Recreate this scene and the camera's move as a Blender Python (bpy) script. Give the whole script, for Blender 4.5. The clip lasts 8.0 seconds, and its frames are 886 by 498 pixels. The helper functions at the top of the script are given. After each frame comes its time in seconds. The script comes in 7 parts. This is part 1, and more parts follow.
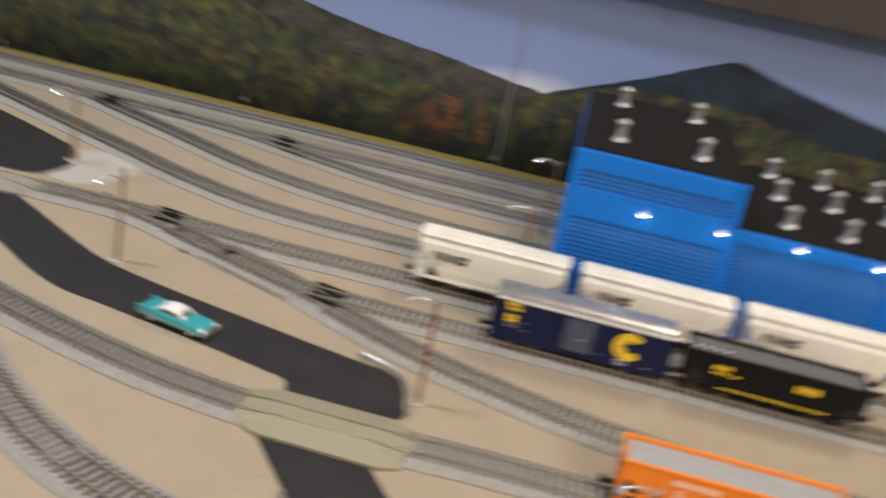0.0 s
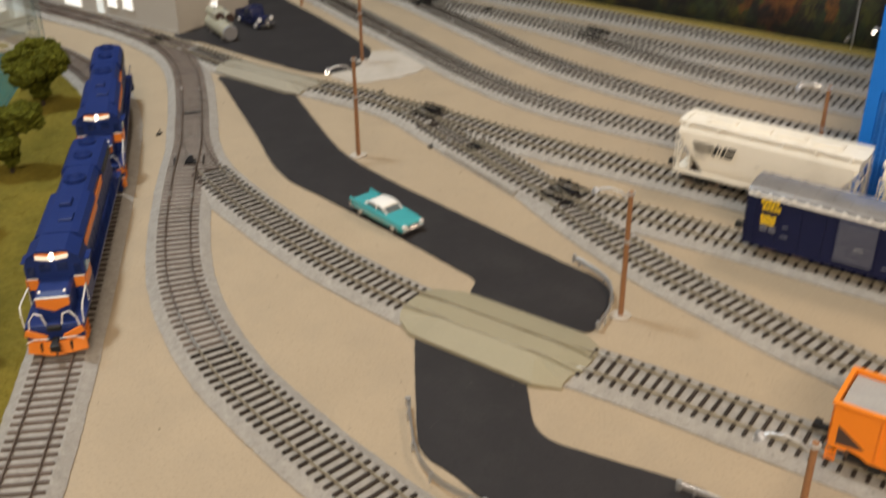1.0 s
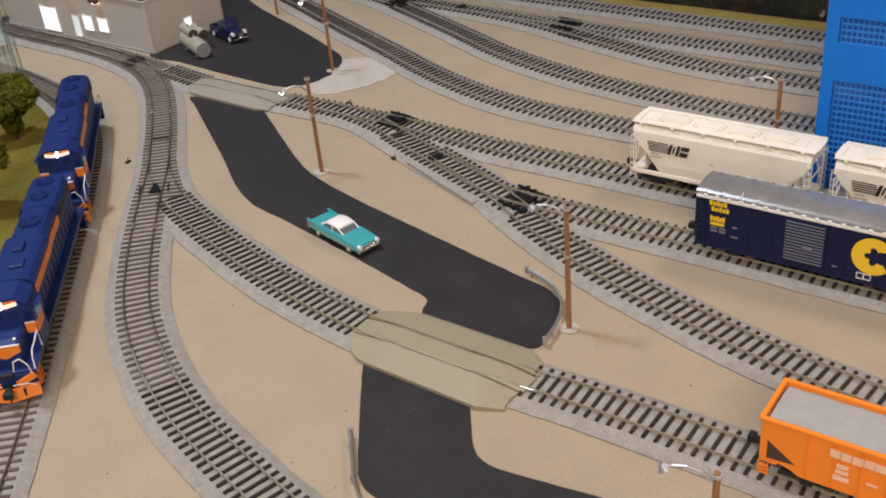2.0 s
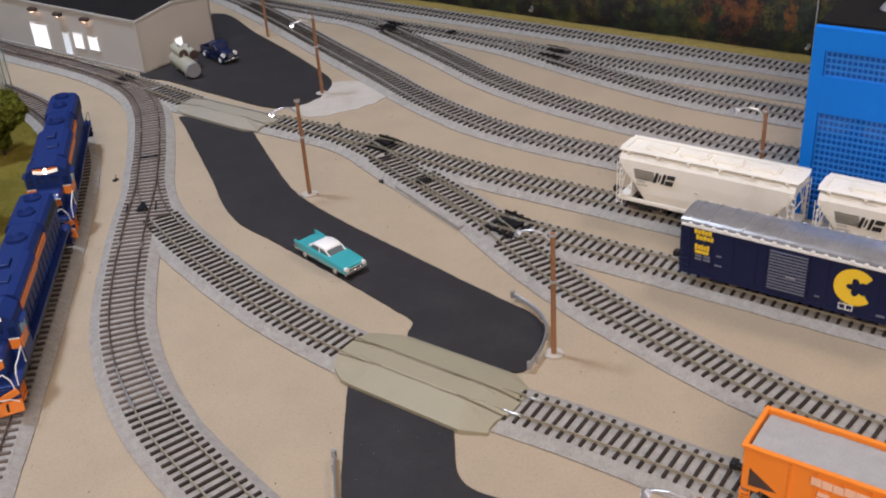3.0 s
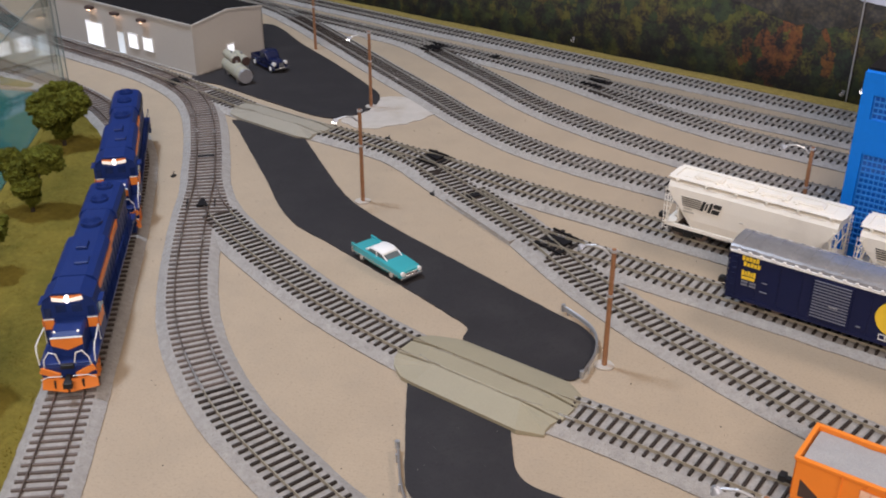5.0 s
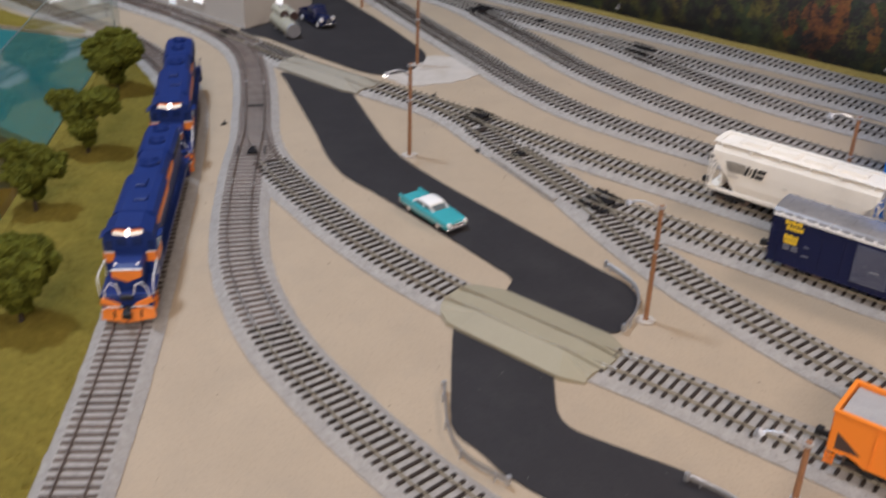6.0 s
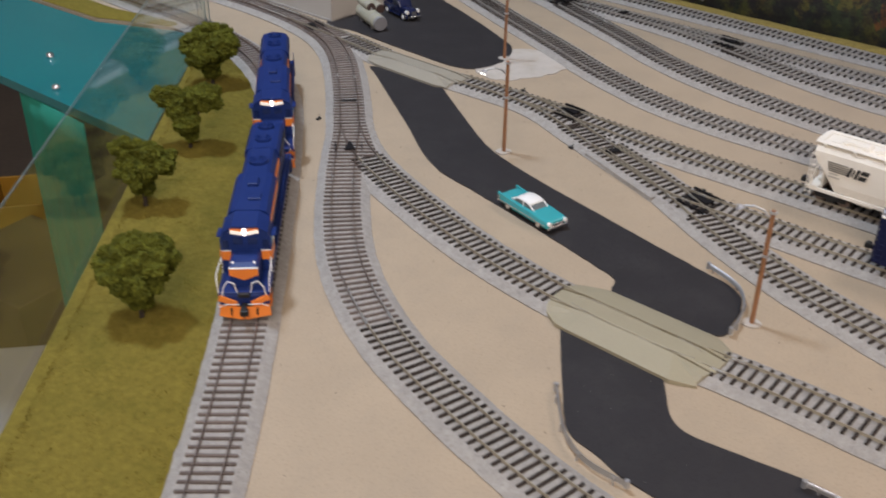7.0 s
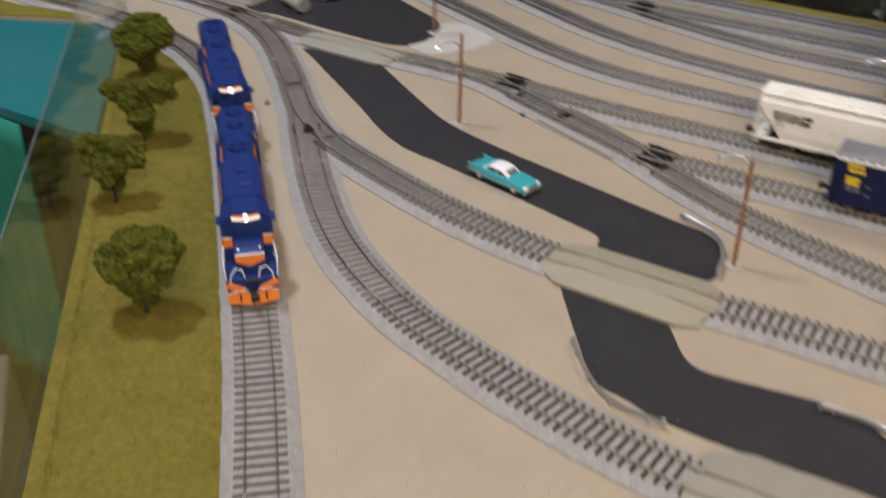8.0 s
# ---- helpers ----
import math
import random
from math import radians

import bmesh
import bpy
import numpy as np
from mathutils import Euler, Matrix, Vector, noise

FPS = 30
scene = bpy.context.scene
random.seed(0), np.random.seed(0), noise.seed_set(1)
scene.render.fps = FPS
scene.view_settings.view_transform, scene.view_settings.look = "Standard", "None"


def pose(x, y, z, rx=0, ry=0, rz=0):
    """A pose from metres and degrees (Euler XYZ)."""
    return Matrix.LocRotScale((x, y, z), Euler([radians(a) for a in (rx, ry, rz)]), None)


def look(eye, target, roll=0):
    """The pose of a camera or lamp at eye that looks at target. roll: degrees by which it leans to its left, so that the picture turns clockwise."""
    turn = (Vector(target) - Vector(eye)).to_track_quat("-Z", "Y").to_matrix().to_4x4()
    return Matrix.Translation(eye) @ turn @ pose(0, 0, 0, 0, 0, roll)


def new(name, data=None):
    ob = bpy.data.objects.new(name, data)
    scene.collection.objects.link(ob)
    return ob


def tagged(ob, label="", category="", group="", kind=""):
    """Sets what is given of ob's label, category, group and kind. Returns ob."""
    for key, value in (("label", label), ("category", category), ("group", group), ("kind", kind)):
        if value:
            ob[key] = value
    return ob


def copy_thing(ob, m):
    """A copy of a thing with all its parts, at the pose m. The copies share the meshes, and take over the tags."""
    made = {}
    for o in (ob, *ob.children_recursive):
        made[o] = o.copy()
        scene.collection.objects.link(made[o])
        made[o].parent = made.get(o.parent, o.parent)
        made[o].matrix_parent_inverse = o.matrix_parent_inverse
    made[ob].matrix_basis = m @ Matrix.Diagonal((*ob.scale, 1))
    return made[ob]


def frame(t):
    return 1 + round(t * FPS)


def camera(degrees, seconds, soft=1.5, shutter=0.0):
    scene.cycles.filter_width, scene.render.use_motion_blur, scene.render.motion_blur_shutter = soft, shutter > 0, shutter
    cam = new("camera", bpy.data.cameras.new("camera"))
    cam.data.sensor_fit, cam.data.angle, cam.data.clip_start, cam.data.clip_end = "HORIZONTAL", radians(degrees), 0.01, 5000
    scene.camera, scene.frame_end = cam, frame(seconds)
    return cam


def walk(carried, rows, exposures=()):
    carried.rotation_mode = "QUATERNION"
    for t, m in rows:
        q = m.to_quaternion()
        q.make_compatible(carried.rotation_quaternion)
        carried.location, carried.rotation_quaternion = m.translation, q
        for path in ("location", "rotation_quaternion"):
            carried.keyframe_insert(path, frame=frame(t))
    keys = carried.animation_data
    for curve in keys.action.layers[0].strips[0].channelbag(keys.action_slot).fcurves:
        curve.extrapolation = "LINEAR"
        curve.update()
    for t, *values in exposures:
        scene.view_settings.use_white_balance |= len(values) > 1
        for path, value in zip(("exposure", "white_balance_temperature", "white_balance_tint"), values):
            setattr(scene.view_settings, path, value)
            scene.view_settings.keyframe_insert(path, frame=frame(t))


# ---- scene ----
cam = camera(46.7, 8.0, soft=1.85, shutter=0.9)
PATH = [
    (0, (-0.24, -0.625, 0.41), (0.411, 1.1, -0.365), 11.3),
    (0.2, (-0.206, -0.627, 0.392), (0.26, 1.164, -0.365), 7.1),
    (0.3, (-0.184, -0.627, 0.396), (0.194, 1.174, -0.385), 6.6),
    (0.5, (-0.113, -0.604, 0.367), (0.035, 1.215, -0.452), 4.2),
    (1, (-0.036, -0.558, 0.359), (-0.276, 1.169, -0.622), -0.7),
    (1.5, (-0.005, -0.547, 0.366), (-0.304, 1.145, -0.658), -3.0),
    (2, (0.023, -0.537, 0.383), (-0.29, 1.156, -0.636), -5.5),
    (3.5, (0.02, -0.548, 0.385), (-0.243, 1.191, -0.567), -2.8),
    (4, (-0.002, -0.567, 0.387), (-0.249, 1.18, -0.554), -0.9),
    (4.2, (-0.012, -0.571, 0.388), (-0.256, 1.171, -0.564), 0.4),
    (5.5, (-0.021, -0.588, 0.39), (-0.314, 1.16, -0.538), -0.0),
    (6, (-0.032, -0.604, 0.384), (-0.344, 1.11, -0.6), 1.7),
    (6.5, (-0.05, -0.617, 0.393), (-0.413, 1.071, -0.616), 1.3),
    (7, (-0.071, -0.614, 0.401), (-0.472, 1.059, -0.619), 0.7),
    (7.5, (-0.109, -0.616, 0.409), (-0.445, 1.075, -0.605), -0.1),
    (8, (-0.162, -0.647, 0.402), (-0.295, 1.05, -0.647), 0.6),
]
EXPOSURES = [(0, 0.08, 7100, 14), (0.5, 0.05, 7700, 14), (1.0, 0.05, 7800, 13), (1.5, 0.04, 7650, 14), (2, 0.03, 7050, 18), (3.5, 0.03, 6500, 20), (5.5, 0.03, 6450, 20), (6.0, 0.03, 6500, 20), (7, 0.0, 6500, 18), (8, 0.0, 6650, 17)]
walk(cam, [(t, look(eye, target, roll)) for t, eye, target, roll in PATH], EXPOSURES)

# ---------------------------------------------------------------- light
world = bpy.data.worlds.new("room_air")
scene.world = world
world.use_nodes = True
world.node_tree.nodes["Background"].inputs[0].default_value = (0.9, 0.93, 1.0, 1)
world.node_tree.nodes["Background"].inputs[1].default_value = 0.07
scene.view_settings.exposure = 0.0


def ceiling_lamp(x, y, watts, sx, sy, rz=0, color=(1.0, 0.975, 0.96)):
    data = bpy.data.lights.new("ceiling_light", "AREA")
    data.shape, data.size, data.size_y, data.energy, data.color = "RECTANGLE", sx, sy, watts, color
    ob = new("ceiling_light", data)
    ob.matrix_world = pose(x, y, 1.63, 0, 0, rz)
    return ob


LAMPS = [(-0.78, 0.27, 22.0, 0.14, 0.2, (0.65, 0.83, 1.0)), (0.95, 0.60, 13.0, 0.4, 0.6, (1.0, 0.88, 0.735)),
         (-0.30, -0.85, 8.0, 0.7, 0.2, (1.0, 0.955, 0.90)), (0.3, -2.2, 56, 0.9, 0.4, (1.0, 0.935, 0.835))]
for lx, ly, lw, lsx, lsy, tint in LAMPS:
    ceiling_lamp(lx, ly, lw, lsx, lsy, 0, tint)


# ---------------------------------------------------------------- materials
def material(name, color, rough=0.6, metal=0.0, vary=0.12, scale=60.0, fine=900.0, bump=0.15, depth=0.0004,
             emit=0.0, dirt=None, dirt_scale=25.0, dirt_amount=0.35, each=0.0, coat=0.0, spec=0.5, speck=0.0, speck_amount=0.35):
    m = bpy.data.materials.new(name)
    m.use_nodes = True
    nt = m.node_tree
    N, L = nt.nodes, nt.links
    b = N["Principled BSDF"]
    b.inputs["Roughness"].default_value = rough
    b.inputs["Metallic"].default_value = metal
    b.inputs["Specular IOR Level"].default_value = spec
    b.inputs["Coat Weight"].default_value = coat
    tc = N.new("ShaderNodeTexCoord")
    n1 = N.new("ShaderNodeTexNoise")
    n1.inputs["Scale"].default_value, n1.inputs["Detail"].default_value = scale, 4
    n2 = N.new("ShaderNodeTexNoise")
    n2.inputs["Scale"].default_value, n2.inputs["Detail"].default_value = fine, 3
    L.new(tc.outputs["Object"], n1.inputs["Vector"])
    L.new(tc.outputs["Object"], n2.inputs["Vector"])
    add = N.new("ShaderNodeMath")
    add.operation = "ADD"
    L.new(n1.outputs["Fac"], add.inputs[0])
    L.new(n2.outputs["Fac"], add.inputs[1])
    rng = N.new("ShaderNodeMapRange")
    rng.inputs["From Min"].default_value, rng.inputs["From Max"].default_value = 0.6, 1.4
    rng.inputs["To Min"].default_value, rng.inputs["To Max"].default_value = 1 - vary, 1 + vary
    L.new(add.outputs[0], rng.inputs["Value"])
    value = rng.outputs["Result"]
    if each:
        info = N.new("ShaderNodeObjectInfo")
        r2 = N.new("ShaderNodeMapRange")
        r2.inputs["To Min"].default_value, r2.inputs["To Max"].default_value = 1 - each, 1 + each
        L.new(info.outputs["Random"], r2.inputs["Value"])
        mul = N.new("ShaderNodeMath")
        mul.operation = "MULTIPLY"
        L.new(value, mul.inputs[0])
        L.new(r2.outputs["Result"], mul.inputs[1])
        value = mul.outputs[0]
    hsv = N.new("ShaderNodeHueSaturation")
    hsv.inputs["Color"].default_value = (*color, 1)
    L.new(value, hsv.inputs["Value"])
    out = hsv.outputs["Color"]
    if dirt:
        n3 = N.new("ShaderNodeTexNoise")
        n3.inputs["Scale"].default_value, n3.inputs["Detail"].default_value = dirt_scale, 6
        n3.inputs["Roughness"].default_value = 0.65
        L.new(tc.outputs["Object"], n3.inputs["Vector"])
        r3 = N.new("ShaderNodeMapRange")
        r3.inputs["From Min"].default_value, r3.inputs["From Max"].default_value = 0.48, 0.72
        r3.inputs["To Max"].default_value = dirt_amount
        L.new(n3.outputs["Fac"], r3.inputs["Value"])
        mix = N.new("ShaderNodeMix")
        mix.data_type = "RGBA"
        L.new(r3.outputs["Result"], mix.inputs[0])
        L.new(out, mix.inputs[6])
        mix.inputs[7].default_value = (*dirt, 1)
        out = mix.outputs[2]
    if speck:
        # fine dark grains
        n4 = N.new("ShaderNodeTexNoise")
        n4.inputs["Scale"].default_value, n4.inputs["Detail"].default_value = speck, 2
        L.new(tc.outputs["Object"], n4.inputs["Vector"])
        r4 = N.new("ShaderNodeMapRange")
        r4.inputs["From Min"].default_value, r4.inputs["From Max"].default_value = 0.56, 0.70
        r4.inputs["To Max"].default_value = speck_amount
        L.new(n4.outputs["Fac"], r4.inputs["Value"])
        mix2 = N.new("ShaderNodeMix")
        mix2.data_type = "RGBA"
        L.new(r4.outputs["Result"], mix2.inputs[0])
        L.new(out, mix2.inputs[6])
        mix2.inputs[7].default_value = (color[0] * 0.45, color[1] * 0.45, color[2] * 0.45, 1)
        out = mix2.outputs[2]
    L.new(out, b.inputs["Base Color"])
    if bump:
        bn = N.new("ShaderNodeBump")
        bn.inputs["Strength"].default_value, bn.inputs["Distance"].default_value = bump, depth
        L.new(n2.outputs["Fac"], bn.inputs["Height"])
        L.new(bn.outputs["Normal"], b.inputs["Normal"])
    if emit:
        b.inputs["Emission Color"].default_value = (*color, 1)
        b.inputs["Emission Strength"].default_value = emit
    return m


TAN = material("tan_board_paint", (0.382, 0.298, 0.208), 0.75, vary=0.09, scale=18, fine=700, bump=0.25, depth=0.0003,
               dirt=(0.325, 0.262, 0.192), dirt_scale=30, dirt_amount=0.5, speck=620, speck_amount=0.30)
BALLAST = material("grey_roadbed", (0.364, 0.338, 0.310), 0.9, vary=0.24, scale=190, fine=1500, bump=0.9, depth=0.0010,
                   dirt=(0.29, 0.265, 0.245), dirt_scale=40, dirt_amount=0.4, speck=750, speck_amount=0.5)
TIE_BROWN = material("brown_tie_plastic", (0.132, 0.104, 0.092), 0.62, vary=0.2, scale=200, fine=1500, each=0.22, spec=0.25)
TIE_BLACK = material("black_tie_plastic", (0.034, 0.025, 0.0205), 0.75, vary=0.2, scale=200, fine=1500, each=0.25, spec=0.25)
RAIL_BROWN = material("weathered_rail", (0.20, 0.150, 0.125), 0.36, metal=0.6, vary=0.2, scale=80, dirt=(0.09, 0.065, 0.055))
RAIL_BRASS = material("brass_rail", (0.40, 0.355, 0.275), 0.42, metal=0.35, vary=0.15, scale=60, dirt=(0.33, 0.29, 0.22), dirt_scale=60)
RAIL_SILVER = material("nickel_rail", (0.37, 0.345, 0.31), 0.55, metal=0.3, vary=0.15, scale=60, dirt=(0.30, 0.275, 0.245), dirt_scale=60)
JOINER = material("bright_rail_joiner", (0.68, 0.67, 0.65), 0.28, metal=0.8, vary=0.1, scale=80)
FROG_BLACK = material("matt_black_frog", (0.008, 0.007, 0.008), 0.7, vary=0.2, scale=200, spec=0.2)
HOPPER_BLACK = material("black_car_paint", (0.0075, 0.0065, 0.0075), 0.6, vary=0.2, scale=60, spec=0.2)
BLACK_PLASTIC = material("black_plastic", (0.018, 0.018, 0.019), 0.45, vary=0.2, scale=200, spec=0.3)
ASPHALT = material("black_road_paint", (0.0240, 0.0215, 0.0232), 0.64, vary=0.18, scale=26, fine=900, bump=0.35, spec=0.3,
                   dirt=(0.045, 0.042, 0.041), dirt_scale=30, dirt_amount=0.4, speck=500, speck_amount=0.4)
OLIVE = material("khaki_ramp_paint", (0.305, 0.268, 0.184), 0.6, vary=0.07, scale=40, fine=700, bump=0.15,
                 dirt=(0.28, 0.26, 0.17), dirt_scale=30, dirt_amount=0.3)
PLASTER = material("bare_plaster", (0.45, 0.41, 0.365), 0.85, vary=0.12, scale=60, bump=0.4, dirt=(0.37, 0.31, 0.24), dirt_scale=45, dirt_amount=0.6)
GRASS = material("ground_foam_turf", (0.182, 0.143, 0.027), 0.95, vary=0.32, scale=220, fine=1300, bump=0.8, depth=0.001,
                 dirt=(0.12, 0.105, 0.018), dirt_scale=35, dirt_amount=0.6, spec=0.1)
DUSTY = material("dusty_ramp_paint", (0.285, 0.258, 0.205), 0.7, vary=0.08, scale=40, fine=700, bump=0.15, dirt=(0.28, 0.25, 0.19), dirt_scale=30, dirt_amount=0.4)
DRY_GRASS = material("straw_turf", (0.27, 0.2, 0.06), 0.95, vary=0.3, scale=200, fine=1300, bump=0.8, spec=0.1)
# the dirt tone puts shaded gaps between leaf clumps into the colour
FOLIAGE = material("clump_foliage", (0.100, 0.104, 0.014), 0.95, vary=0.6, scale=260, fine=1400, bump=0.9, depth=0.0012,
                   dirt=(0.034, 0.040, 0.008), dirt_scale=110, dirt_amount=0.72, spec=0.1)
BARK = material("dark_trunk", (0.045, 0.032, 0.022), 0.9, vary=0.3, scale=200, bump=0.5)
POLE_WOOD = material("brown_pole_wood", (0.30, 0.140, 0.066), 0.42, vary=0.2, scale=150, fine=900, dirt=(0.14, 0.07, 0.04), dirt_scale=70)
CHROME = material("bright_metal", (0.72, 0.72, 0.74), 0.22, metal=0.95, vary=0.06, scale=100, bump=0.05)
GALV = material("galvanised_steel", (0.40, 0.40, 0.42), 0.42, metal=0.6, vary=0.12, scale=50, fine=300, bump=0.1)
ROOF_STEEL = material("weathered_roof_steel", (0.44, 0.43, 0.435), 0.27, metal=0.6, vary=0.2, scale=90, bump=0.1, dirt=(0.26, 0.25, 0.25), dirt_scale=70, dirt_amount=0.5)
ZINC = material("dull_zinc", (0.55, 0.55, 0.56), 0.36, metal=0.6, vary=0.15, scale=120, bump=0.1)
GUARD = material("silver_guard_rail", (0.42, 0.42, 0.43), 0.36, metal=0.6, vary=0.12, scale=80)
WHITE_PAINT = material("white_paint", (0.8, 0.79, 0.77), 0.4, vary=0.04, scale=60)
CREAM = material("cream_car_paint", (0.86, 0.81, 0.72), 0.42, vary=0.04, scale=30, dirt=(0.5, 0.45, 0.38), dirt_scale=22, dirt_amount=0.3)
NAVY = material("navy_car_paint", (0.006, 0.010, 0.050), 0.5, vary=0.08, scale=40, bump=0.05, spec=0.3)
LOCO_BLUE = material("blue_engine_paint", (0.0090, 0.026, 0.132), 0.42, vary=0.1, scale=60, bump=0.08, spec=0.3)
LOCO_ORANGE = material("orange_engine_paint", (0.80, 0.22, 0.03), 0.42, vary=0.05, scale=50, bump=0.05)
ORANGE = material("orange_car_paint", (0.88, 0.24, 0.02), 0.4, vary=0.04, scale=40, bump=0.05)
YELLOW = material("yellow_lettering", (0.85, 0.56, 0.03), 0.5, vary=0.04)
DIM_GREY = material("grey_lettering", (0.17, 0.18, 0.23), 0.5, vary=0.1)
FADED_GREY = material("faded_grey_stencil", (0.50, 0.47, 0.42), 0.5, vary=0.1)
BLACK_INK = material("black_lettering", (0.02, 0.02, 0.02), 0.5, vary=0.1)
LOAD = material("grey_stone_load", (0.36, 0.35, 0.345), 0.9, vary=0.1, scale=120, fine=900, bump=0.8, depth=0.0008)
COAL = material("dark_load", (0.125, 0.122, 0.122), 0.85, vary=0.2, scale=160, bump=0.8, depth=0.0008)
TEAL = material("turquoise_car_paint", (0.035, 0.34, 0.375), 0.22, vary=0.03, scale=60, bump=0.0, coat=0.4)
DARK_GLASS = material("dark_window", (0.02, 0.025, 0.03), 0.12, vary=0.1, bump=0.0)
BLUE_GLASS = material("dark_blue_cab_glass", (0.008, 0.020, 0.085), 0.15, vary=0.05, bump=0.0)
# pale blue puts the side panes' reflection into their colour
REFLECTION_GLASS = material("cab_glass_blue_reflection", (0.10, 0.24, 0.42), 0.1, vary=0.05, bump=0.0)
CAR_GLASS = material("tinted_car_glass", (0.11, 0.13, 0.135), 0.08, vary=0.05, bump=0.0)
HEADLAMP = material("glossy_white_headlamp", (0.85, 0.85, 0.83), 0.12, vary=0.0, bump=0.0, coat=0.5)
TYRE = material("tyre_rubber", (0.02, 0.02, 0.02), 0.7, vary=0.1)
PICKUP_BLUE = material("dark_blue_truck_paint", (0.008, 0.013, 0.052), 0.25, vary=0.05, bump=0.0, coat=0.3)
SHED_WALL = material("grey_metal_siding", (0.47, 0.44, 0.405), 0.6, vary=0.04, scale=20, fine=400, bump=0.08)
def ribbed(m, pitch, axis):
    """Adds fine upright ribs as relief to a material."""
    N, L = m.node_tree.nodes, m.node_tree.links
    tc, w, bn = N.new("ShaderNodeTexCoord"), N.new("ShaderNodeTexWave"), N.new("ShaderNodeBump")
    w.bands_direction, w.wave_profile = axis, "SAW"
    w.inputs["Scale"].default_value = 0.314 / pitch
    bn.inputs["Strength"].default_value, bn.inputs["Distance"].default_value = 0.25, 0.0004
    L.new(tc.outputs["Object"], w.inputs["Vector"])
    L.new(w.outputs["Fac"], bn.inputs["Height"])
    L.new(bn.outputs["Normal"], N["Principled BSDF"].inputs["Normal"])
    return m


ribbed(SHED_WALL, 0.0045, "DIAGONAL")
ROOF_BLACK = material("black_roofing", (0.0125, 0.0112, 0.0115), 0.85, vary=0.2, scale=60, bump=0.3, spec=0.12)
BLUE_WALL = material("bright_blue_siding", (0.001, 0.185, 0.70), 0.5, vary=0.05, scale=16, fine=300, bump=0.05, spec=0.2)
# glazing bars a little paler than the wall blue
BLUE_BAR = material("pale_blue_glazing_bar", (0.020, 0.235, 0.70), 0.4, vary=0.08, scale=30)
BLUE_DARK = material("blue_window_pane", (0.004, 0.092, 0.43), 0.07, vary=0.1, scale=40)
LIT = material("lit_window", (0.93, 0.97, 1.0), 0.4, vary=0.0, bump=0.0, emit=0.80)
LIT_DOOR = material("lit_door", (0.80, 0.90, 0.95), 0.4, vary=0.0, bump=0.0, emit=0.35)
LAMP_GLOW = material("lamp_lens", (1.0, 0.97, 0.9), 0.4, vary=0.0, bump=0.0, emit=9.0)
WARM_GLOW = material("warm_bulb", (1.0, 0.62, 0.38), 0.4, vary=0.0, bump=0.0, emit=10.0)
HEADLIGHT = material("engine_headlight", (1.0, 0.95, 0.85), 0.4, vary=0.0, bump=0.0, emit=3.5)
NUMBER_BOARD = material("lit_number_board", (0.92, 0.85, 0.74), 0.4, vary=0.0, bump=0.0, emit=0.5)
SHADE_BROWN = material("brown_lamp_shade", (0.06, 0.035, 0.03), 0.5, vary=0.1)
CREAM_TANK = material("cream_tank_paint", (0.37, 0.355, 0.275), 0.5, vary=0.1, scale=90)
TEAL_SHELF = material("teal_gloss_shelf", (0.006, 0.150, 0.160), 0.12, vary=0.08, scale=8, bump=0.0)
GREEN_CLOTH = material("green_skirt_cloth", (0.006, 0.20, 0.135), 0.85, vary=0.1, scale=20, fine=700, bump=0.3)
FASCIA = material("painted_fascia", (0.012, 0.13, 0.11), 0.5, vary=0.1, scale=10)
FLOOR_MAT = material("brown_floor", (0.075, 0.052, 0.038), 0.5, vary=0.25, scale=6, fine=60, dirt=(0.03, 0.022, 0.018), dirt_scale=3, dirt_amount=0.7)
WALL_MAT = material("pale_room_wall", (0.62, 0.58, 0.52), 0.8, vary=0.05, scale=4)
CEIL_MAT = material("white_ceiling", (0.75, 0.74, 0.72), 0.85, vary=0.04, scale=5)
DARK_WOOD = material("dark_brown_wood", (0.055, 0.045, 0.042), 0.6, vary=0.2, scale=20)
YELLOW_BIN = material("yellow_bin_plastic", (0.40, 0.19, 0.015), 0.5, vary=0.1, scale=10)
CARDBOARD = material("brown_cardboard", (0.20, 0.13, 0.085), 0.8, vary=0.15, scale=10)
CARTON = material("white_carton", (0.6, 0.57, 0.55), 0.7, vary=0.08, scale=12)


def glass_material():
    """Thin clear sheet: see-through with a mirror gloss that grows at grazing angles."""
    m = bpy.data.materials.new("clear_acrylic")
    m.use_nodes = True
    N, L = m.node_tree.nodes, m.node_tree.links
    N.remove(N["Principled BSDF"])
    t, g, lw, mix = N.new("ShaderNodeBsdfTransparent"), N.new("ShaderNodeBsdfGlossy"), N.new("ShaderNodeLayerWeight"), N.new("ShaderNodeMixShader")
    t.inputs["Color"].default_value = (0.96, 0.98, 0.975, 1)
    g.inputs["Color"].default_value = (0.9, 0.9, 0.9, 1)
    g.inputs["Roughness"].default_value = 0.03
    lw.inputs["Blend"].default_value = 0.5
    pw, mul = N.new("ShaderNodeMath"), N.new("ShaderNodeMath")
    pw.operation, mul.operation = "POWER", "MULTIPLY_ADD"
    pw.inputs[1].default_value = 2.0
    mul.inputs[1].default_value, mul.inputs[2].default_value = 0.36, 0.06
    L.new(lw.outputs["Facing"], pw.inputs[0])
    L.new(pw.outputs[0], mul.inputs[0])
    L.new(mul.outputs[0], mix.inputs[0])
    L.new(t.outputs[0], mix.inputs[1])
    L.new(g.outputs[0], mix.inputs[2])
    L.new(mix.outputs[0], N["Material Output"].inputs["Surface"])
    return m


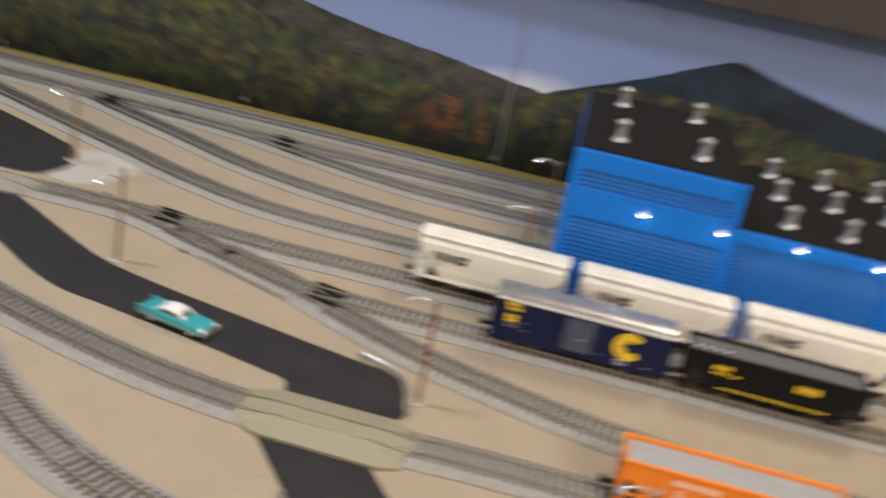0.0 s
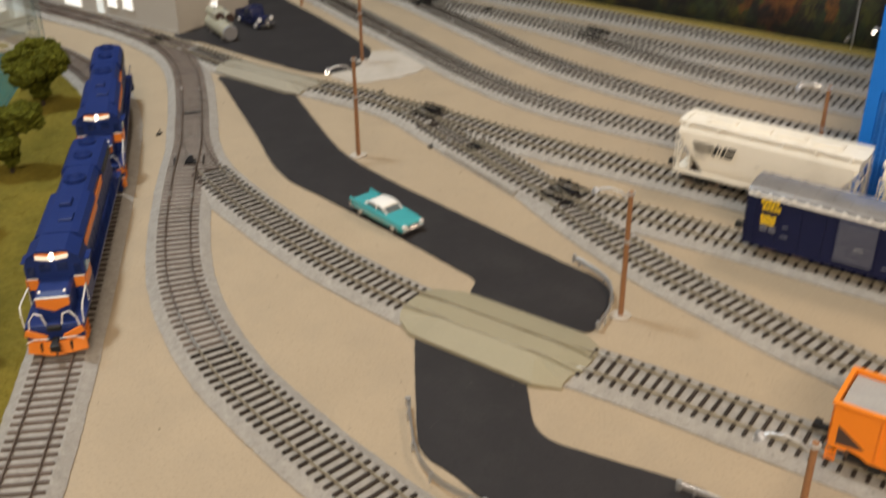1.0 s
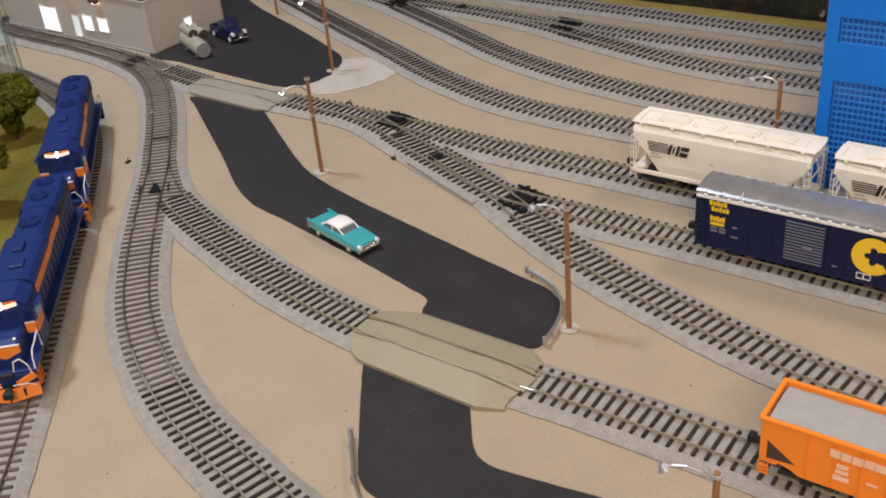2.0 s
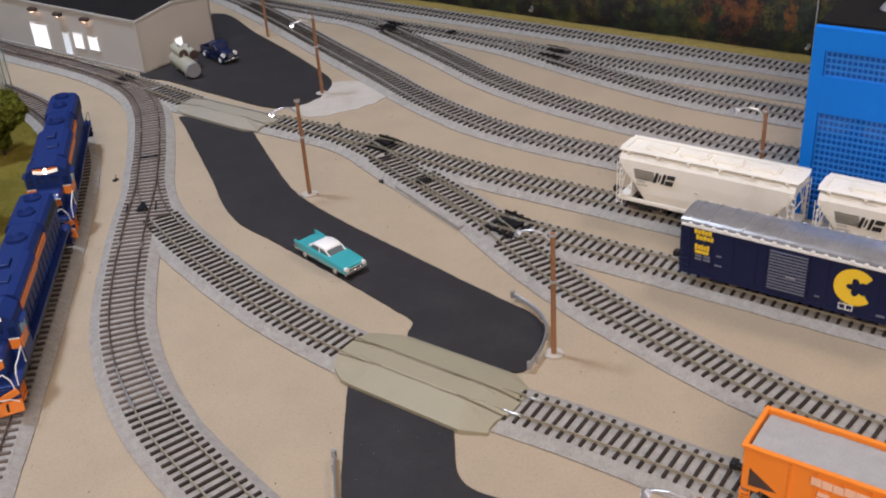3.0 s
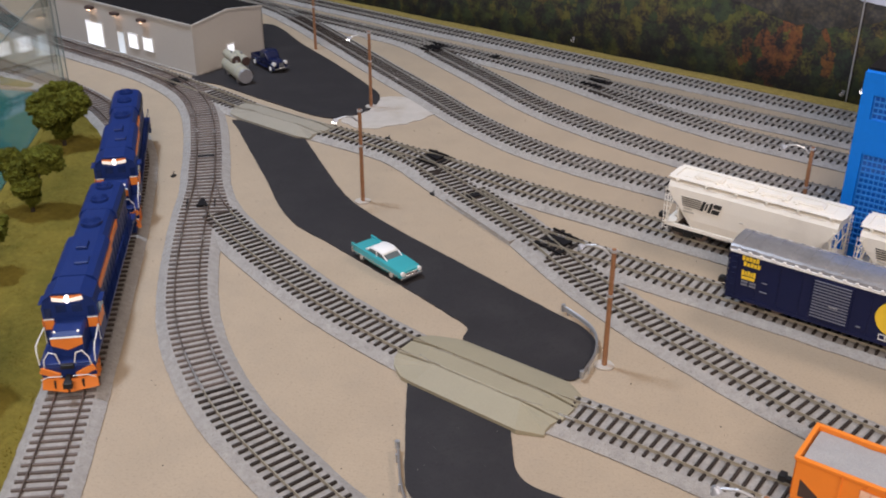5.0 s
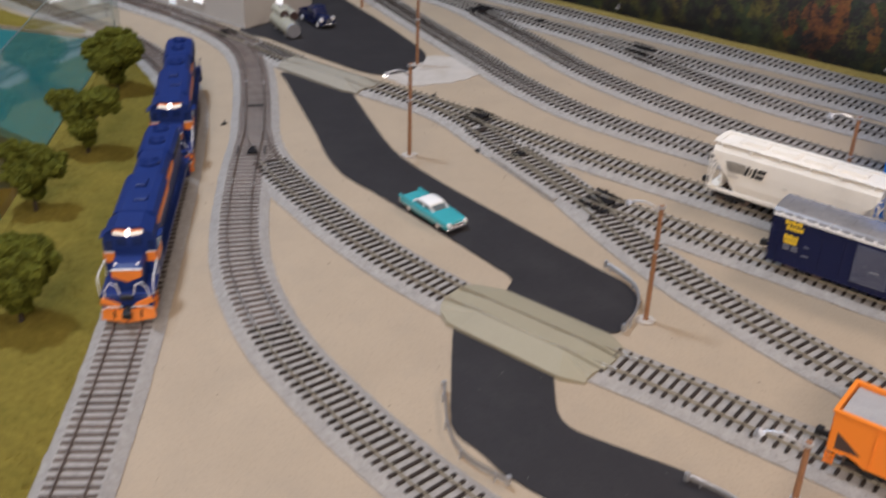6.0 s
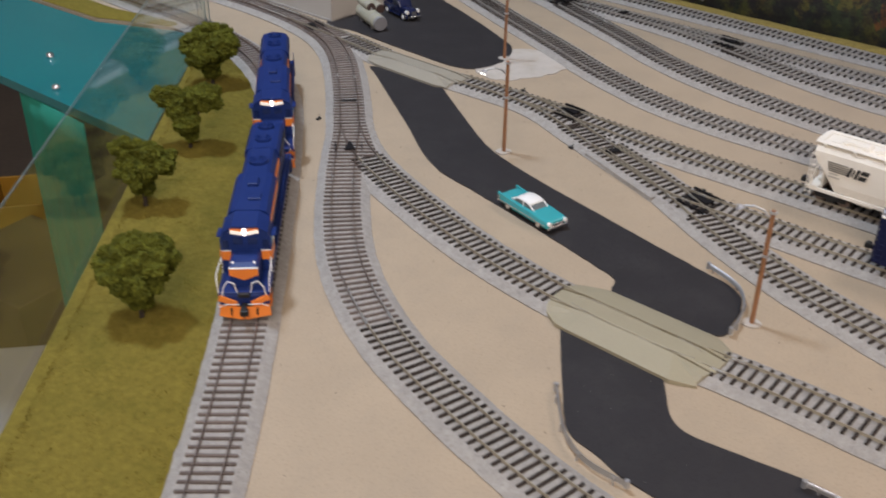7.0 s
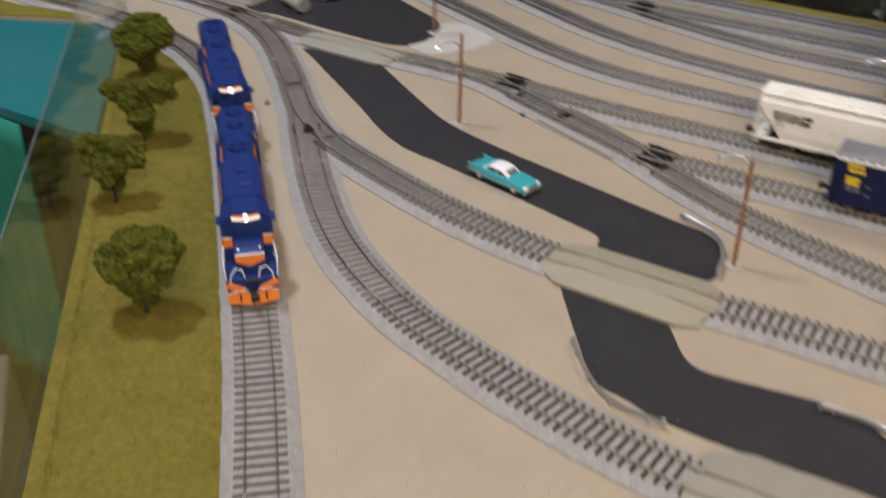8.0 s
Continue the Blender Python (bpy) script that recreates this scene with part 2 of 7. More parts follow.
ACRYLIC = glass_material()
SAWN_EDGE = material("sawn_acrylic_edge", (0.12, 0.16, 0.16), 0.35, vary=0.1, scale=40, bump=0.0)


def printed(name, stops, scale, stretch=1.0, detail=8.0, fine=0.3):
    """A printed picture of woods or sky: noise through a colour ramp."""
    m = bpy.data.materials.new(name)
    m.use_nodes = True
    N, L = m.node_tree.nodes, m.node_tree.links
    b = N["Principled BSDF"]
    b.inputs["Roughness"].default_value = 0.5
    tc = N.new("ShaderNodeTexCoord")
    mp = N.new("ShaderNodeMapping")
    mp.inputs["Scale"].default_value = (1, 1, stretch)
    L.new(tc.outputs["Object"], mp.inputs["Vector"])
    n1 = N.new("ShaderNodeTexNoise")
    n1.inputs["Scale"].default_value, n1.inputs["Detail"].default_value, n1.inputs["Roughness"].default_value = scale, detail, 0.72
    L.new(mp.outputs["Vector"], n1.inputs["Vector"])
    v = N.new("ShaderNodeTexVoronoi")
    v.inputs["Scale"].default_value = scale * 2.2
    L.new(mp.outputs["Vector"], v.inputs["Vector"])
    mix = N.new("ShaderNodeMath")
    mix.operation = "MULTIPLY_ADD"
    mix.inputs[1].default_value = -fine
    L.new(v.outputs["Distance"], mix.inputs[0])
    L.new(n1.outputs["Fac"], mix.inputs[2])
    ramp = N.new("ShaderNodeValToRGB")
    L.new(mix.outputs[0], ramp.inputs["Fac"])
    els = ramp.color_ramp.elements
    els[0].position, els[0].color = stops[0][0], (*stops[0][1], 1)
    els[1].position, els[1].color = stops[-1][0], (*stops[-1][1], 1)
    for p, c in stops[1:-1]:
        e = els.new(p)
        e.color = (*c, 1)
    # broad drifts of autumn colour
    n2 = N.new("ShaderNodeTexNoise")
    n2.inputs["Scale"].default_value, n2.inputs["Detail"].default_value = scale * 0.28, 3
    L.new(tc.outputs["Object"], n2.inputs["Vector"])
    r = N.new("ShaderNodeMapRange")
    r.inputs["From Min"].default_value, r.inputs["From Max"].default_value = 0.35, 0.68
    r.inputs["To Min"].default_value, r.inputs["To Max"].default_value = 0.55, 1.5
    L.new(n2.outputs["Fac"], r.inputs["Value"])
    hsv = N.new("ShaderNodeHueSaturation")
    L.new(ramp.outputs["Color"], hsv.inputs["Color"])
    L.new(r.outputs["Result"], hsv.inputs["Value"])
    L.new(hsv.outputs["Color"], b.inputs["Base Color"])
    return m


def woods_print():
    """A printed photograph of autumn woods: crowns in cells of their own tint, dabbed with light and dark leaves."""
    m = bpy.data.materials.new("printed_autumn_woods")
    m.use_nodes = True
    N, L = m.node_tree.nodes, m.node_tree.links
    b = N["Principled BSDF"]
    b.inputs["Roughness"].default_value = 0.6
    b.inputs["Specular IOR Level"].default_value = 0.2
    tc = N.new("ShaderNodeTexCoord")

    def noise_of(scale, detail, rough=0.6):
        n = N.new("ShaderNodeTexNoise")
        n.inputs["Scale"].default_value, n.inputs["Detail"].default_value, n.inputs["Roughness"].default_value = scale, detail, rough
        L.new(tc.outputs["Object"], n.inputs["Vector"])
        return n

    def math_of(op, a, c, d=None):
        n = N.new("ShaderNodeMath")
        n.operation = op
        for k, v in enumerate((a, c, d)):
            if v is None:
                continue
            if isinstance(v, (int, float)):
                n.inputs[k].default_value = v
            else:
                L.new(v, n.inputs[k])
        return n.outputs[0]

    def ramp_of(fac, stops):
        n = N.new("ShaderNodeValToRGB")
        L.new(fac, n.inputs["Fac"])
        els = n.color_ramp.elements
        els[0].position, els[0].color = stops[0][0], (*stops[0][1], 1)
        els[1].position, els[1].color = stops[-1][0], (*stops[-1][1], 1)
        for p, c in stops[1:-1]:
            els.new(p).color = (*c, 1)
        return n.outputs["Color"]

    # crowns: a bent cell pattern
    bend = N.new("ShaderNodeVectorMath")
    bend.operation = "MULTIPLY_ADD"
    L.new(noise_of(90, 4).outputs["Color"], bend.inputs[0])
    bend.inputs[1].default_value = (0.022, 0.0, 0.022)
    L.new(tc.outputs["Object"], bend.inputs[2])
    cells = N.new("ShaderNodeTexVoronoi")
    cells.inputs["Scale"].default_value = 62
    tall = N.new("ShaderNodeMapping")
    tall.inputs["Scale"].default_value = (1.25, 1.0, 0.72)
    L.new(bend.outputs[0], tall.inputs["Vector"])
    L.new(tall.outputs["Vector"], cells.inputs["Vector"])
    split = N.new("ShaderNodeSeparateColor")
    L.new(cells.outputs["Color"], split.inputs[0])
    tint = ramp_of(split.outputs[0], [(0.0, (0.046, 0.062, 0.042)), (0.30, (0.060, 0.078, 0.036)), (0.48, (0.085, 0.095, 0.034)), (0.66, (0.145, 0.130, 0.040)),
                                      (0.78, (0.052, 0.064, 0.036)), (0.90, (0.14, 0.105, 0.038)), (1.0, (0.105, 0.10, 0.034))])
    # maples turned red in one stretch of the woods
    far = N.new("ShaderNodeVectorMath")
    far.operation = "DISTANCE"
    L.new(tc.outputs["Object"], far.inputs[0])
    far.inputs[1].default_value = (0.51, 0, 0.045)
    near = math_of("SUBTRACT", math_of("MULTIPLY_ADD", split.outputs[1], 0.076, -0.014), far.outputs["Value"])
    red = math_of("MULTIPLY", math_of("GREATER_THAN", near, 0.0), 0.5)
    mx = N.new("ShaderNodeMix")
    mx.data_type = "RGBA"
    L.new(red, mx.inputs[0])
    L.new(tint, mx.inputs[6])
    mx.inputs[7].default_value = (0.33, 0.085, 0.035, 1)
    # leaves: fine lit dabs over dark gaps, in larger drifts of light
    dabs = noise_of(300, 5, 0.72).outputs["Fac"]
    clumps = noise_of(62, 3).outputs["Fac"]
    drift = noise_of(20, 4).outputs["Fac"]
    lit = math_of("ADD", math_of("MULTIPLY", math_of("SUBTRACT", dabs, 0.48), 3.2), math_of("MULTIPLY", math_of("SUBTRACT", clumps, 0.5), 4.0))
    lit = math_of("ADD", math_of("ADD", lit, math_of("MULTIPLY", math_of("SUBTRACT", drift, 0.5), 2.2)), 0.42)
    edge = N.new("ShaderNodeMapRange")
    L.new(lit, edge.inputs["Value"])
    gap = N.new("ShaderNodeMix")
    gap.data_type = "RGBA"
    L.new(edge.outputs["Result"], gap.inputs[0])
    gap.inputs[6].default_value = (0.031, 0.028, 0.030, 1)
    L.new(mx.outputs[2], gap.inputs[7])
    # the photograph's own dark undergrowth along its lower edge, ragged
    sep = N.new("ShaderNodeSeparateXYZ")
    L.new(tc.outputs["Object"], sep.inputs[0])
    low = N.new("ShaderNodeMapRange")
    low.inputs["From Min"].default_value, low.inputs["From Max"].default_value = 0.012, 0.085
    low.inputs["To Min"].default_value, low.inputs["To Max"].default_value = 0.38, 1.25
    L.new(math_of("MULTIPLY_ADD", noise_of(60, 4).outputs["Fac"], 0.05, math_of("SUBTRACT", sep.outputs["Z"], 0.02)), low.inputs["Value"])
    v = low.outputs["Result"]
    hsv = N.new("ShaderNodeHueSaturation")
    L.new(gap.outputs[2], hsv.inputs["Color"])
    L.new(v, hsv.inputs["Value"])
    L.new(hsv.outputs["Color"], b.inputs["Base Color"])
    return m


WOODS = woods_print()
FAR_HILL = printed("printed_far_hill", [(0.10, (0.008, 0.014, 0.028)), (0.35, (0.014, 0.024, 0.042)), (0.55, (0.022, 0.034, 0.046))], 60.0, fine=0.15)
DARK_HILL = printed("printed_dark_hill", [(0.10, (0.030, 0.030, 0.032)), (0.32, (0.058, 0.054, 0.050)), (0.50, (0.105, 0.088, 0.060)), (0.62, (0.13, 0.115, 0.06))], 110.0)


def sky_print():
    m = bpy.data.materials.new("printed_sky")
    m.use_nodes = True
    N, L = m.node_tree.nodes, m.node_tree.links
    b = N["Principled BSDF"]
    b.inputs["Roughness"].default_value = 0.5
    tc = N.new("ShaderNodeTexCoord")
    sep = N.new("ShaderNodeSeparateXYZ")
    L.new(tc.outputs["Object"], sep.inputs[0])
    n = N.new("ShaderNodeTexNoise")
    n.inputs["Scale"].default_value, n.inputs["Detail"].default_value = 9, 4
    L.new(tc.outputs["Object"], n.inputs["Vector"])
    a = N.new("ShaderNodeMath")
    a.operation = "MULTIPLY_ADD"
    a.inputs[1].default_value = 0.05
    L.new(n.outputs["Fac"], a.inputs[0])
    L.new(sep.outputs["Z"], a.inputs[2])
    ramp = N.new("ShaderNodeValToRGB")
    r = N.new("ShaderNodeMapRange")
    r.inputs["From Min"].default_value, r.inputs["From Max"].default_value = 0.10, 0.27
    L.new(a.outputs[0], r.inputs["Value"])
    L.new(r.outputs["Result"], ramp.inputs["Fac"])
    els = ramp.color_ramp.elements
    els[0].position, els[0].color = 0.13, (0.88, 0.88, 0.92, 1)
    els[1].position, els[1].color = 0.32, (0.27, 0.35, 0.60, 1)
    e = els.new(1.0)
    e.color = (0.19, 0.26, 0.48, 1)
    L.new(ramp.outputs["Color"], b.inputs["Base Color"])
    return m


SKY = sky_print()


# ---------------------------------------------------------------- mesh helpers
def finish(name, bm, mat, smooth=False):
    me = bpy.data.meshes.new(name)
    bmesh.ops.recalc_face_normals(bm, faces=bm.faces[:])
    bm.to_mesh(me)
    bm.free()
    if smooth:
        for p in me.polygons:
            p.use_smooth = True
    me.materials.append(mat)
    return me


def part(name, bm, mat, parent=None, label="", smooth=False):
    ob = new(name, finish(name, bm, mat, smooth))
    if parent:
        ob.parent = parent
    if label:
        ob["label"] = label
    return ob


def pieces(name, bm, mat, parent, label=""):
    """Each loose piece of a mesh becomes a part of its own."""
    left = set(bm.faces)
    while left:
        seed = next(f for f in bm.faces if f in left)
        stack, got = [seed], {seed}
        while stack:
            for v in stack.pop().verts:
                for f in v.link_faces:
                    if f not in got:
                        got.add(f)
                        stack.append(f)
        left -= got
        one, done = bmesh.new(), {}
        for f in sorted(got, key=lambda q: q.index):
            for v in f.verts:
                if v not in done:
                    done[v] = one.verts.new(v.co)
            one.faces.new([done[v] for v in f.verts])
        part(name, one, mat, parent, label)
    bm.free()


def thing(name, m, label, category, group="", kind=""):
    ob = new(name)
    ob.empty_display_size = 0.01
    ob.matrix_world = m
    return tagged(ob, label, category, group, kind)


def box(bm, cx, cy, cz, sx, sy, sz, bevel=0.0, turn=None):
    m = Matrix.Translation((cx, cy, cz))
    if turn:
        m = m @ turn
    r = bmesh.ops.create_cube(bm, size=1, matrix=m @ Matrix.Diagonal((sx, sy, sz, 1)))
    if bevel:
        edges = list({e for v in r["verts"] for e in v.link_edges})
        bmesh.ops.bevel(bm, geom=edges, offset=bevel, segments=2, affect="EDGES", profile=0.5)
    return bm


def boxes(*specs, bevel=0.0):
    bm = bmesh.new()
    for s in specs:
        box(bm, *s, bevel=bevel)
    return bm


def rod(bm, p, q, r, r2=None, seg=10, caps=True):
    p, q = Vector(p), Vector(q)
    d = q - p
    m = Matrix.Translation((p + q) / 2) @ d.to_track_quat("Z", "Y").to_matrix().to_4x4()
    bmesh.ops.create_cone(bm, cap_ends=caps, segments=seg, radius1=r, radius2=r if r2 is None else r2, depth=d.length, matrix=m)
    return bm


def tube(bm, pts, r, seg=8):
    pts = [Vector(p) for p in pts]
    rings = []
    for i, p in enumerate(pts):
        d = (pts[min(i + 1, len(pts) - 1)] - pts[max(i - 1, 0)]).normalized()
        a = d.orthogonal().normalized() if abs(d.z) > 0.99 else d.cross(Vector((0, 0, 1))).normalized()
        b = d.cross(a)
        rings.append([bm.verts.new(p + a * r * math.cos(k * math.tau / seg) + b * r * math.sin(k * math.tau / seg)) for k in range(seg)])
    for r0, r1 in zip(rings, rings[1:]):
        for k in range(seg):
            bm.faces.new((r0[k], r0[(k + 1) % seg], r1[(k + 1) % seg], r1[k]))
    bm.faces.new(rings[0])
    bm.faces.new(rings[-1][::-1])
    return bm


def loft(bm, rings, close=True):
    made = [[bm.verts.new(p) for p in r] for r in rings]
    n = len(made[0])
    for a, b in zip(made, made[1:]):
        for k in range(n if close else n - 1):
            bm.faces.new((a[k], a[(k + 1) % n], b[(k + 1) % n], b[k]))
    if close:
        bm.faces.new(made[0])
        bm.faces.new(made[-1][::-1])
    return bm


def prism(bm, profile, x0, x1):
    """A profile of (y, z) drawn out along x."""
    return loft(bm, [[(x0, y, z) for y, z in profile], [(x1, y, z) for y, z in profile]])


def slab(bm, outline, z0, z1):
    lo = [bm.verts.new((x, y, z0)) for x, y in outline]
    hi = [bm.verts.new((x, y, z1)) for x, y in outline]
    n = len(outline)
    for k in range(n):
        bm.faces.new((lo[k], lo[(k + 1) % n], hi[(k + 1) % n], hi[k]))
    bm.faces.new(hi)
    bm.faces.new(lo[::-1])
    bm.normal_update()
    bmesh.ops.triangulate(bm, faces=[f for f in bm.faces if len(f.verts) > 4])
    return bm


def spline(points, step=0.004, closed=False):
    """Catmull-Rom through the points, evenly stepped and gently smoothed."""
    P = [Vector(p) for p in points]
    if closed:
        P = [P[-1]] + P + [P[0], P[1]]
    else:
        P = [P[0] * 2 - P[1]] + P + [P[-1] * 2 - P[-2]]
    out = []
    for i in range(1, len(P) - 2):
        a, b, c, d = P[i - 1:i + 3]
        n = max(2, int((c - b).length / step))
        for k in range(n):
            t = k / n
            out.append(0.5 * ((2 * b) + (c - a) * t + (2 * a - 5 * b + 4 * c - d) * t * t + (3 * b - a - 3 * c + d) * t ** 3))
    if not closed:
        out.append(P[-2])
    return out


def even(pts, step):
    """Points at equal steps along a polyline."""
    out, rest = [pts[0].copy()], step
    for a, b in zip(pts, pts[1:]):
        seg = (b - a).length
        while seg > 1e-9 and rest <= seg:
            a = a + (b - a) * (rest / seg)
            out.append(a.copy())
            seg, rest = (b - a).length, step
        rest -= seg
    return out


def smoothed(pts, rounds=12):
    for _ in range(rounds):
        pts = [pts[0]] + [(a + 2 * b + c) / 4 for a, b, c in zip(pts, pts[1:], pts[2:])] + [pts[-1]]
    return pts


def normals(pts):
    out = []
    for i in range(len(pts)):
        d = (pts[min(i + 1, len(pts) - 1)] - pts[max(i - 1, 0)]).normalized()
        out.append((d, Vector((-d.y, d.x))))
    return out


def sweep(bm, pts, profile):
    """A closed profile of (offset to the left, z) carried along a flat line."""
    rings = []
    for p, (d, n) in zip(pts, normals(pts)):
        rings.append([(p.x + n.x * o, p.y + n.y * o, z) for o, z in profile])
    return loft(bm, rings)


# ---------------------------------------------------------------- the room and the layout board
U = Vector((0.883, -0.469))          # along the yard and the backdrop
V = Vector((0.469, 0.883))           # away from the aisle
YARD = math.degrees(math.atan2(U.y, U.x))

bm = boxes((0.3, 0.0, -1.0, 6.4, 6.0, 0.1))
tagged(part("floor", bm, FLOOR_MAT), "worn brown floor of the layout room", "floor", kind="structure")
bm = boxes((0.3, 0.0, 1.75, 6.4, 6.0, 0.1))
tagged(part("ceiling", bm, CEIL_MAT), "plain white ceiling over the layout", "ceiling", kind="structure")
for nm, spec in (("wall_north", (0.3, 3.05, 0.375, 6.4, 0.1, 2.65)), ("wall_south", (0.3, -3.05, 0.375, 6.4, 0.1, 2.65)),
                 ("wall_west", (-2.95, 0, 0.375, 0.1, 6.0, 2.65)), ("wall_east", (3.55, 0, 0.375, 0.1, 6.0, 2.65))):
    tagged(part(nm, boxes(spec), WALL_MAT), "plain pale painted room wall", "wall", kind="structure")

BOARD = [(-0.373, -0.42), (1.15, -0.42), (1.15, 0.09), (-1.30, 1.395), (-1.30, 0.70), (-0.77, 0.47), (-0.620, 0.462)]
bm = slab(bmesh.new(), BOARD, -0.02, 0.0)
tagged(part("ground", bm, TAN), "tan painted layout board with faint stains", "ground", kind="structure")
inner = [(-0.39, -0.40), (1.13, -0.40), (1.13, 0.06), (-1.28, 1.34), (-1.28, 0.72), (-0.75, 0.49), (-0.61, 0.48)]
bm = slab(bmesh.new(), inner, -0.16, -0.021)
tagged(part("trim", bm, FASCIA), "green painted fascia under the layout board", "fascia", kind="structure")
for lx, ly in ((-0.3, -0.3), (1.0, -0.3), (1.0, 0.0), (-1.1, 1.1), (-0.65, 0.6)):
    bm = box(bmesh.new(), 0, 0, 0.395, 0.06, 0.06, 0.79, 0.004)
    leg = part("bench_leg", bm, DARK_WOOD)
    leg.location = (lx, ly, -0.95)
    tagged(leg, "square dark timber leg under the layout", "leg", "legs of the layout")

# grass along the aisle edge
edge = [(-0.373, -0.42), (-0.415, -0.27), (-0.489, -0.006), (-0.540, 0.176), (-0.595, 0.372), (-0.620, 0.462)]
TRACK0 = [(-0.235, -0.46), (-0.262, -0.36), (-0.289, -0.255), (-0.305, -0.19), (-0.320, -0.135), (-0.336, -0.08), (-0.354, -0.02), (-0.376, 0.05),
          (-0.401, 0.13), (-0.427, 0.205), (-0.452, 0.272), (-0.484, 0.33), (-0.522, 0.380), (-0.562, 0.420), (-0.610, 0.457),
          (-0.665, 0.492), (-0.74, 0.53), (-0.86, 0.60), (-1.0, 0.70)]
rail_side = [p + n * 0.0225 for p, (d, n) in zip(spline(TRACK0[:15], 0.01), normals(spline(TRACK0[:15], 0.01)))]
left = spline(edge, 0.01)
outline = left + [p for p in rail_side if p.y > -0.42][::-1]
rng = random.Random(3)


def turf_sheet(name, a, b, mat, crown=0.003, rows=90, cols=14, roll=0.0):
    """A sheet of turf between two lines, a little uneven."""
    def at(line, t):
        k = t * (len(line) - 1)
        i = min(int(k), len(line) - 2)
        return line[i].lerp(line[i + 1], k - i)
    bm = bmesh.new()
    grid = []
    for r in range(rows + 1):
        pa, pb = at(a, r / rows), at(b, r / rows)
        row = []
        for c in range(cols + 1):
            s = c / cols
            p = pa.lerp(pb, s)
            z = 0.0012 + crown * math.sin(math.pi * min(1, s * 1.0)) ** 0.5 + 0.0014 * noise.noise((p.x * 60, p.y * 60, 0))
            if s < 0.08:
                z = min(z, 0.0012)
            row.append(bm.verts.new((p.x, p.y, max(z, 0.0006))))
        grid.append(row)
    for r in range(rows):
        for c in range(cols):
            bm.faces.new((grid[r][c], grid[r][c + 1], grid[r + 1][c + 1], grid[r + 1][c]))
    ob = part(name, bm, mat, smooth=True)
    return ob


def crumbs(name, mat, spots, size):
    """Loose crumbs of foam as one mesh."""
    vs, fs = [], []
    for x, y, z in spots:
        s = size * rng.uniform(0.5, 1.3)
        k = len(vs)
        a = rng.uniform(0, 6.28)
        for j in range(3):
            vs.append((x + s * math.cos(a + j * 2.09), y + s * math.sin(a + j * 2.09), z + rng.uniform(-0.2, 0.2) * s))
        vs.append((x + rng.uniform(-.4, .4) * s, y + rng.uniform(-.4, .4) * s, z + s * 1.1))
        fs += [(k, k + 1, k + 3), (k + 1, k + 2, k + 3), (k + 2, k, k + 3)]
    me = bpy.data.meshes.new(name)
    me.from_pydata(vs, [], fs)
    me.materials.append(mat)
    return new(name, me)


rail_line = [p for p in rail_side if p.y > -0.42]
tagged(turf_sheet("lawn", left, rail_line, GRASS), "olive yellow ground foam grass along the layout edge", "grass", kind="structure")


def along(line, t):
    k = t * (len(line) - 1)
    i = min(int(k), len(line) - 2)
    return line[i].lerp(line[i + 1], k - i)


spots = []
for _ in range(26000):
    t = rng.random()
    s = rng.uniform(0.09, 0.99)
    p = along(left, t).lerp(along(rail_line, t), s)
    spots.append((p.x, p.y, 0.0012 + 0.003 * math.sin(math.pi * s) ** 0.5 + 0.0014 * noise.noise((p.x * 60, p.y * 60, 0)) - 0.0004))
tagged(crumbs("grass", GRASS, spots, 0.0007), "loose olive ground foam crumbs on the lawn", "grass", kind="stuff")

# grass on the far side of the corner post and along the backdrop
strip_a = [Vector((-0.622, 0.4632)), Vector((-0.7705, 0.4712)), Vector((-1.298, 0.7005))]
strip_b = [Vector((-0.632, 0.466)), Vector((-0.78, 0.515)), Vector((-1.28, 0.78))]
tagged(turf_sheet("lawn", strip_a, strip_b, GRASS, rows=30, cols=6), "olive ground foam verge beside the curved tracks", "grass", kind="structure")
WALL0 = Vector((-0.2672, 0.8371))
near = [WALL0 + U * s - V * 0.026 for s in (-1.1, -0.5, 0, 0.5, 1.0, 1.45)]
far = [WALL0 + U * s - V * 0.001 for s in (-1.1, -0.5, 0, 0.5, 1.0, 1.45)]
tagged(turf_sheet("verge", near, far, DRY_GRASS, rows=120, cols=4), "straw coloured grass verge below the painted backdrop", "grass", kind="structure")

# ---------------------------------------------------------------- the backdrop, a flat printed panel
backdrop = thing("backdrop", Matrix.Translation((WALL0.x, WALL0.y, 0)) @ pose(0, 0, 0, 0, 0, YARD), "printed photo backdrop of autumn hills and sky", "backdrop", kind="structure")


def ridge(pts, rough, seed, step=0.004):
    line = [(p.x, p.y) for p in smoothed(spline(pts, step), 3)]
    return [(x, z + rough * noise.fractal((x * 70, seed, 0), 1.0, 2.0, 4)) for x, z in line]


def picture(name, top, y, mat, bottom=-0.015):
    bm = bmesh.new()
    t = [bm.verts.new((x, y, z)) for x, z in top]
    b = [bm.verts.new((x, y, bottom)) for x, z in top]
    for k in range(len(top) - 1):
        bm.faces.new((b[k], b[k + 1], t[k + 1], t[k]))
    return part(name, bm, mat, backdrop)


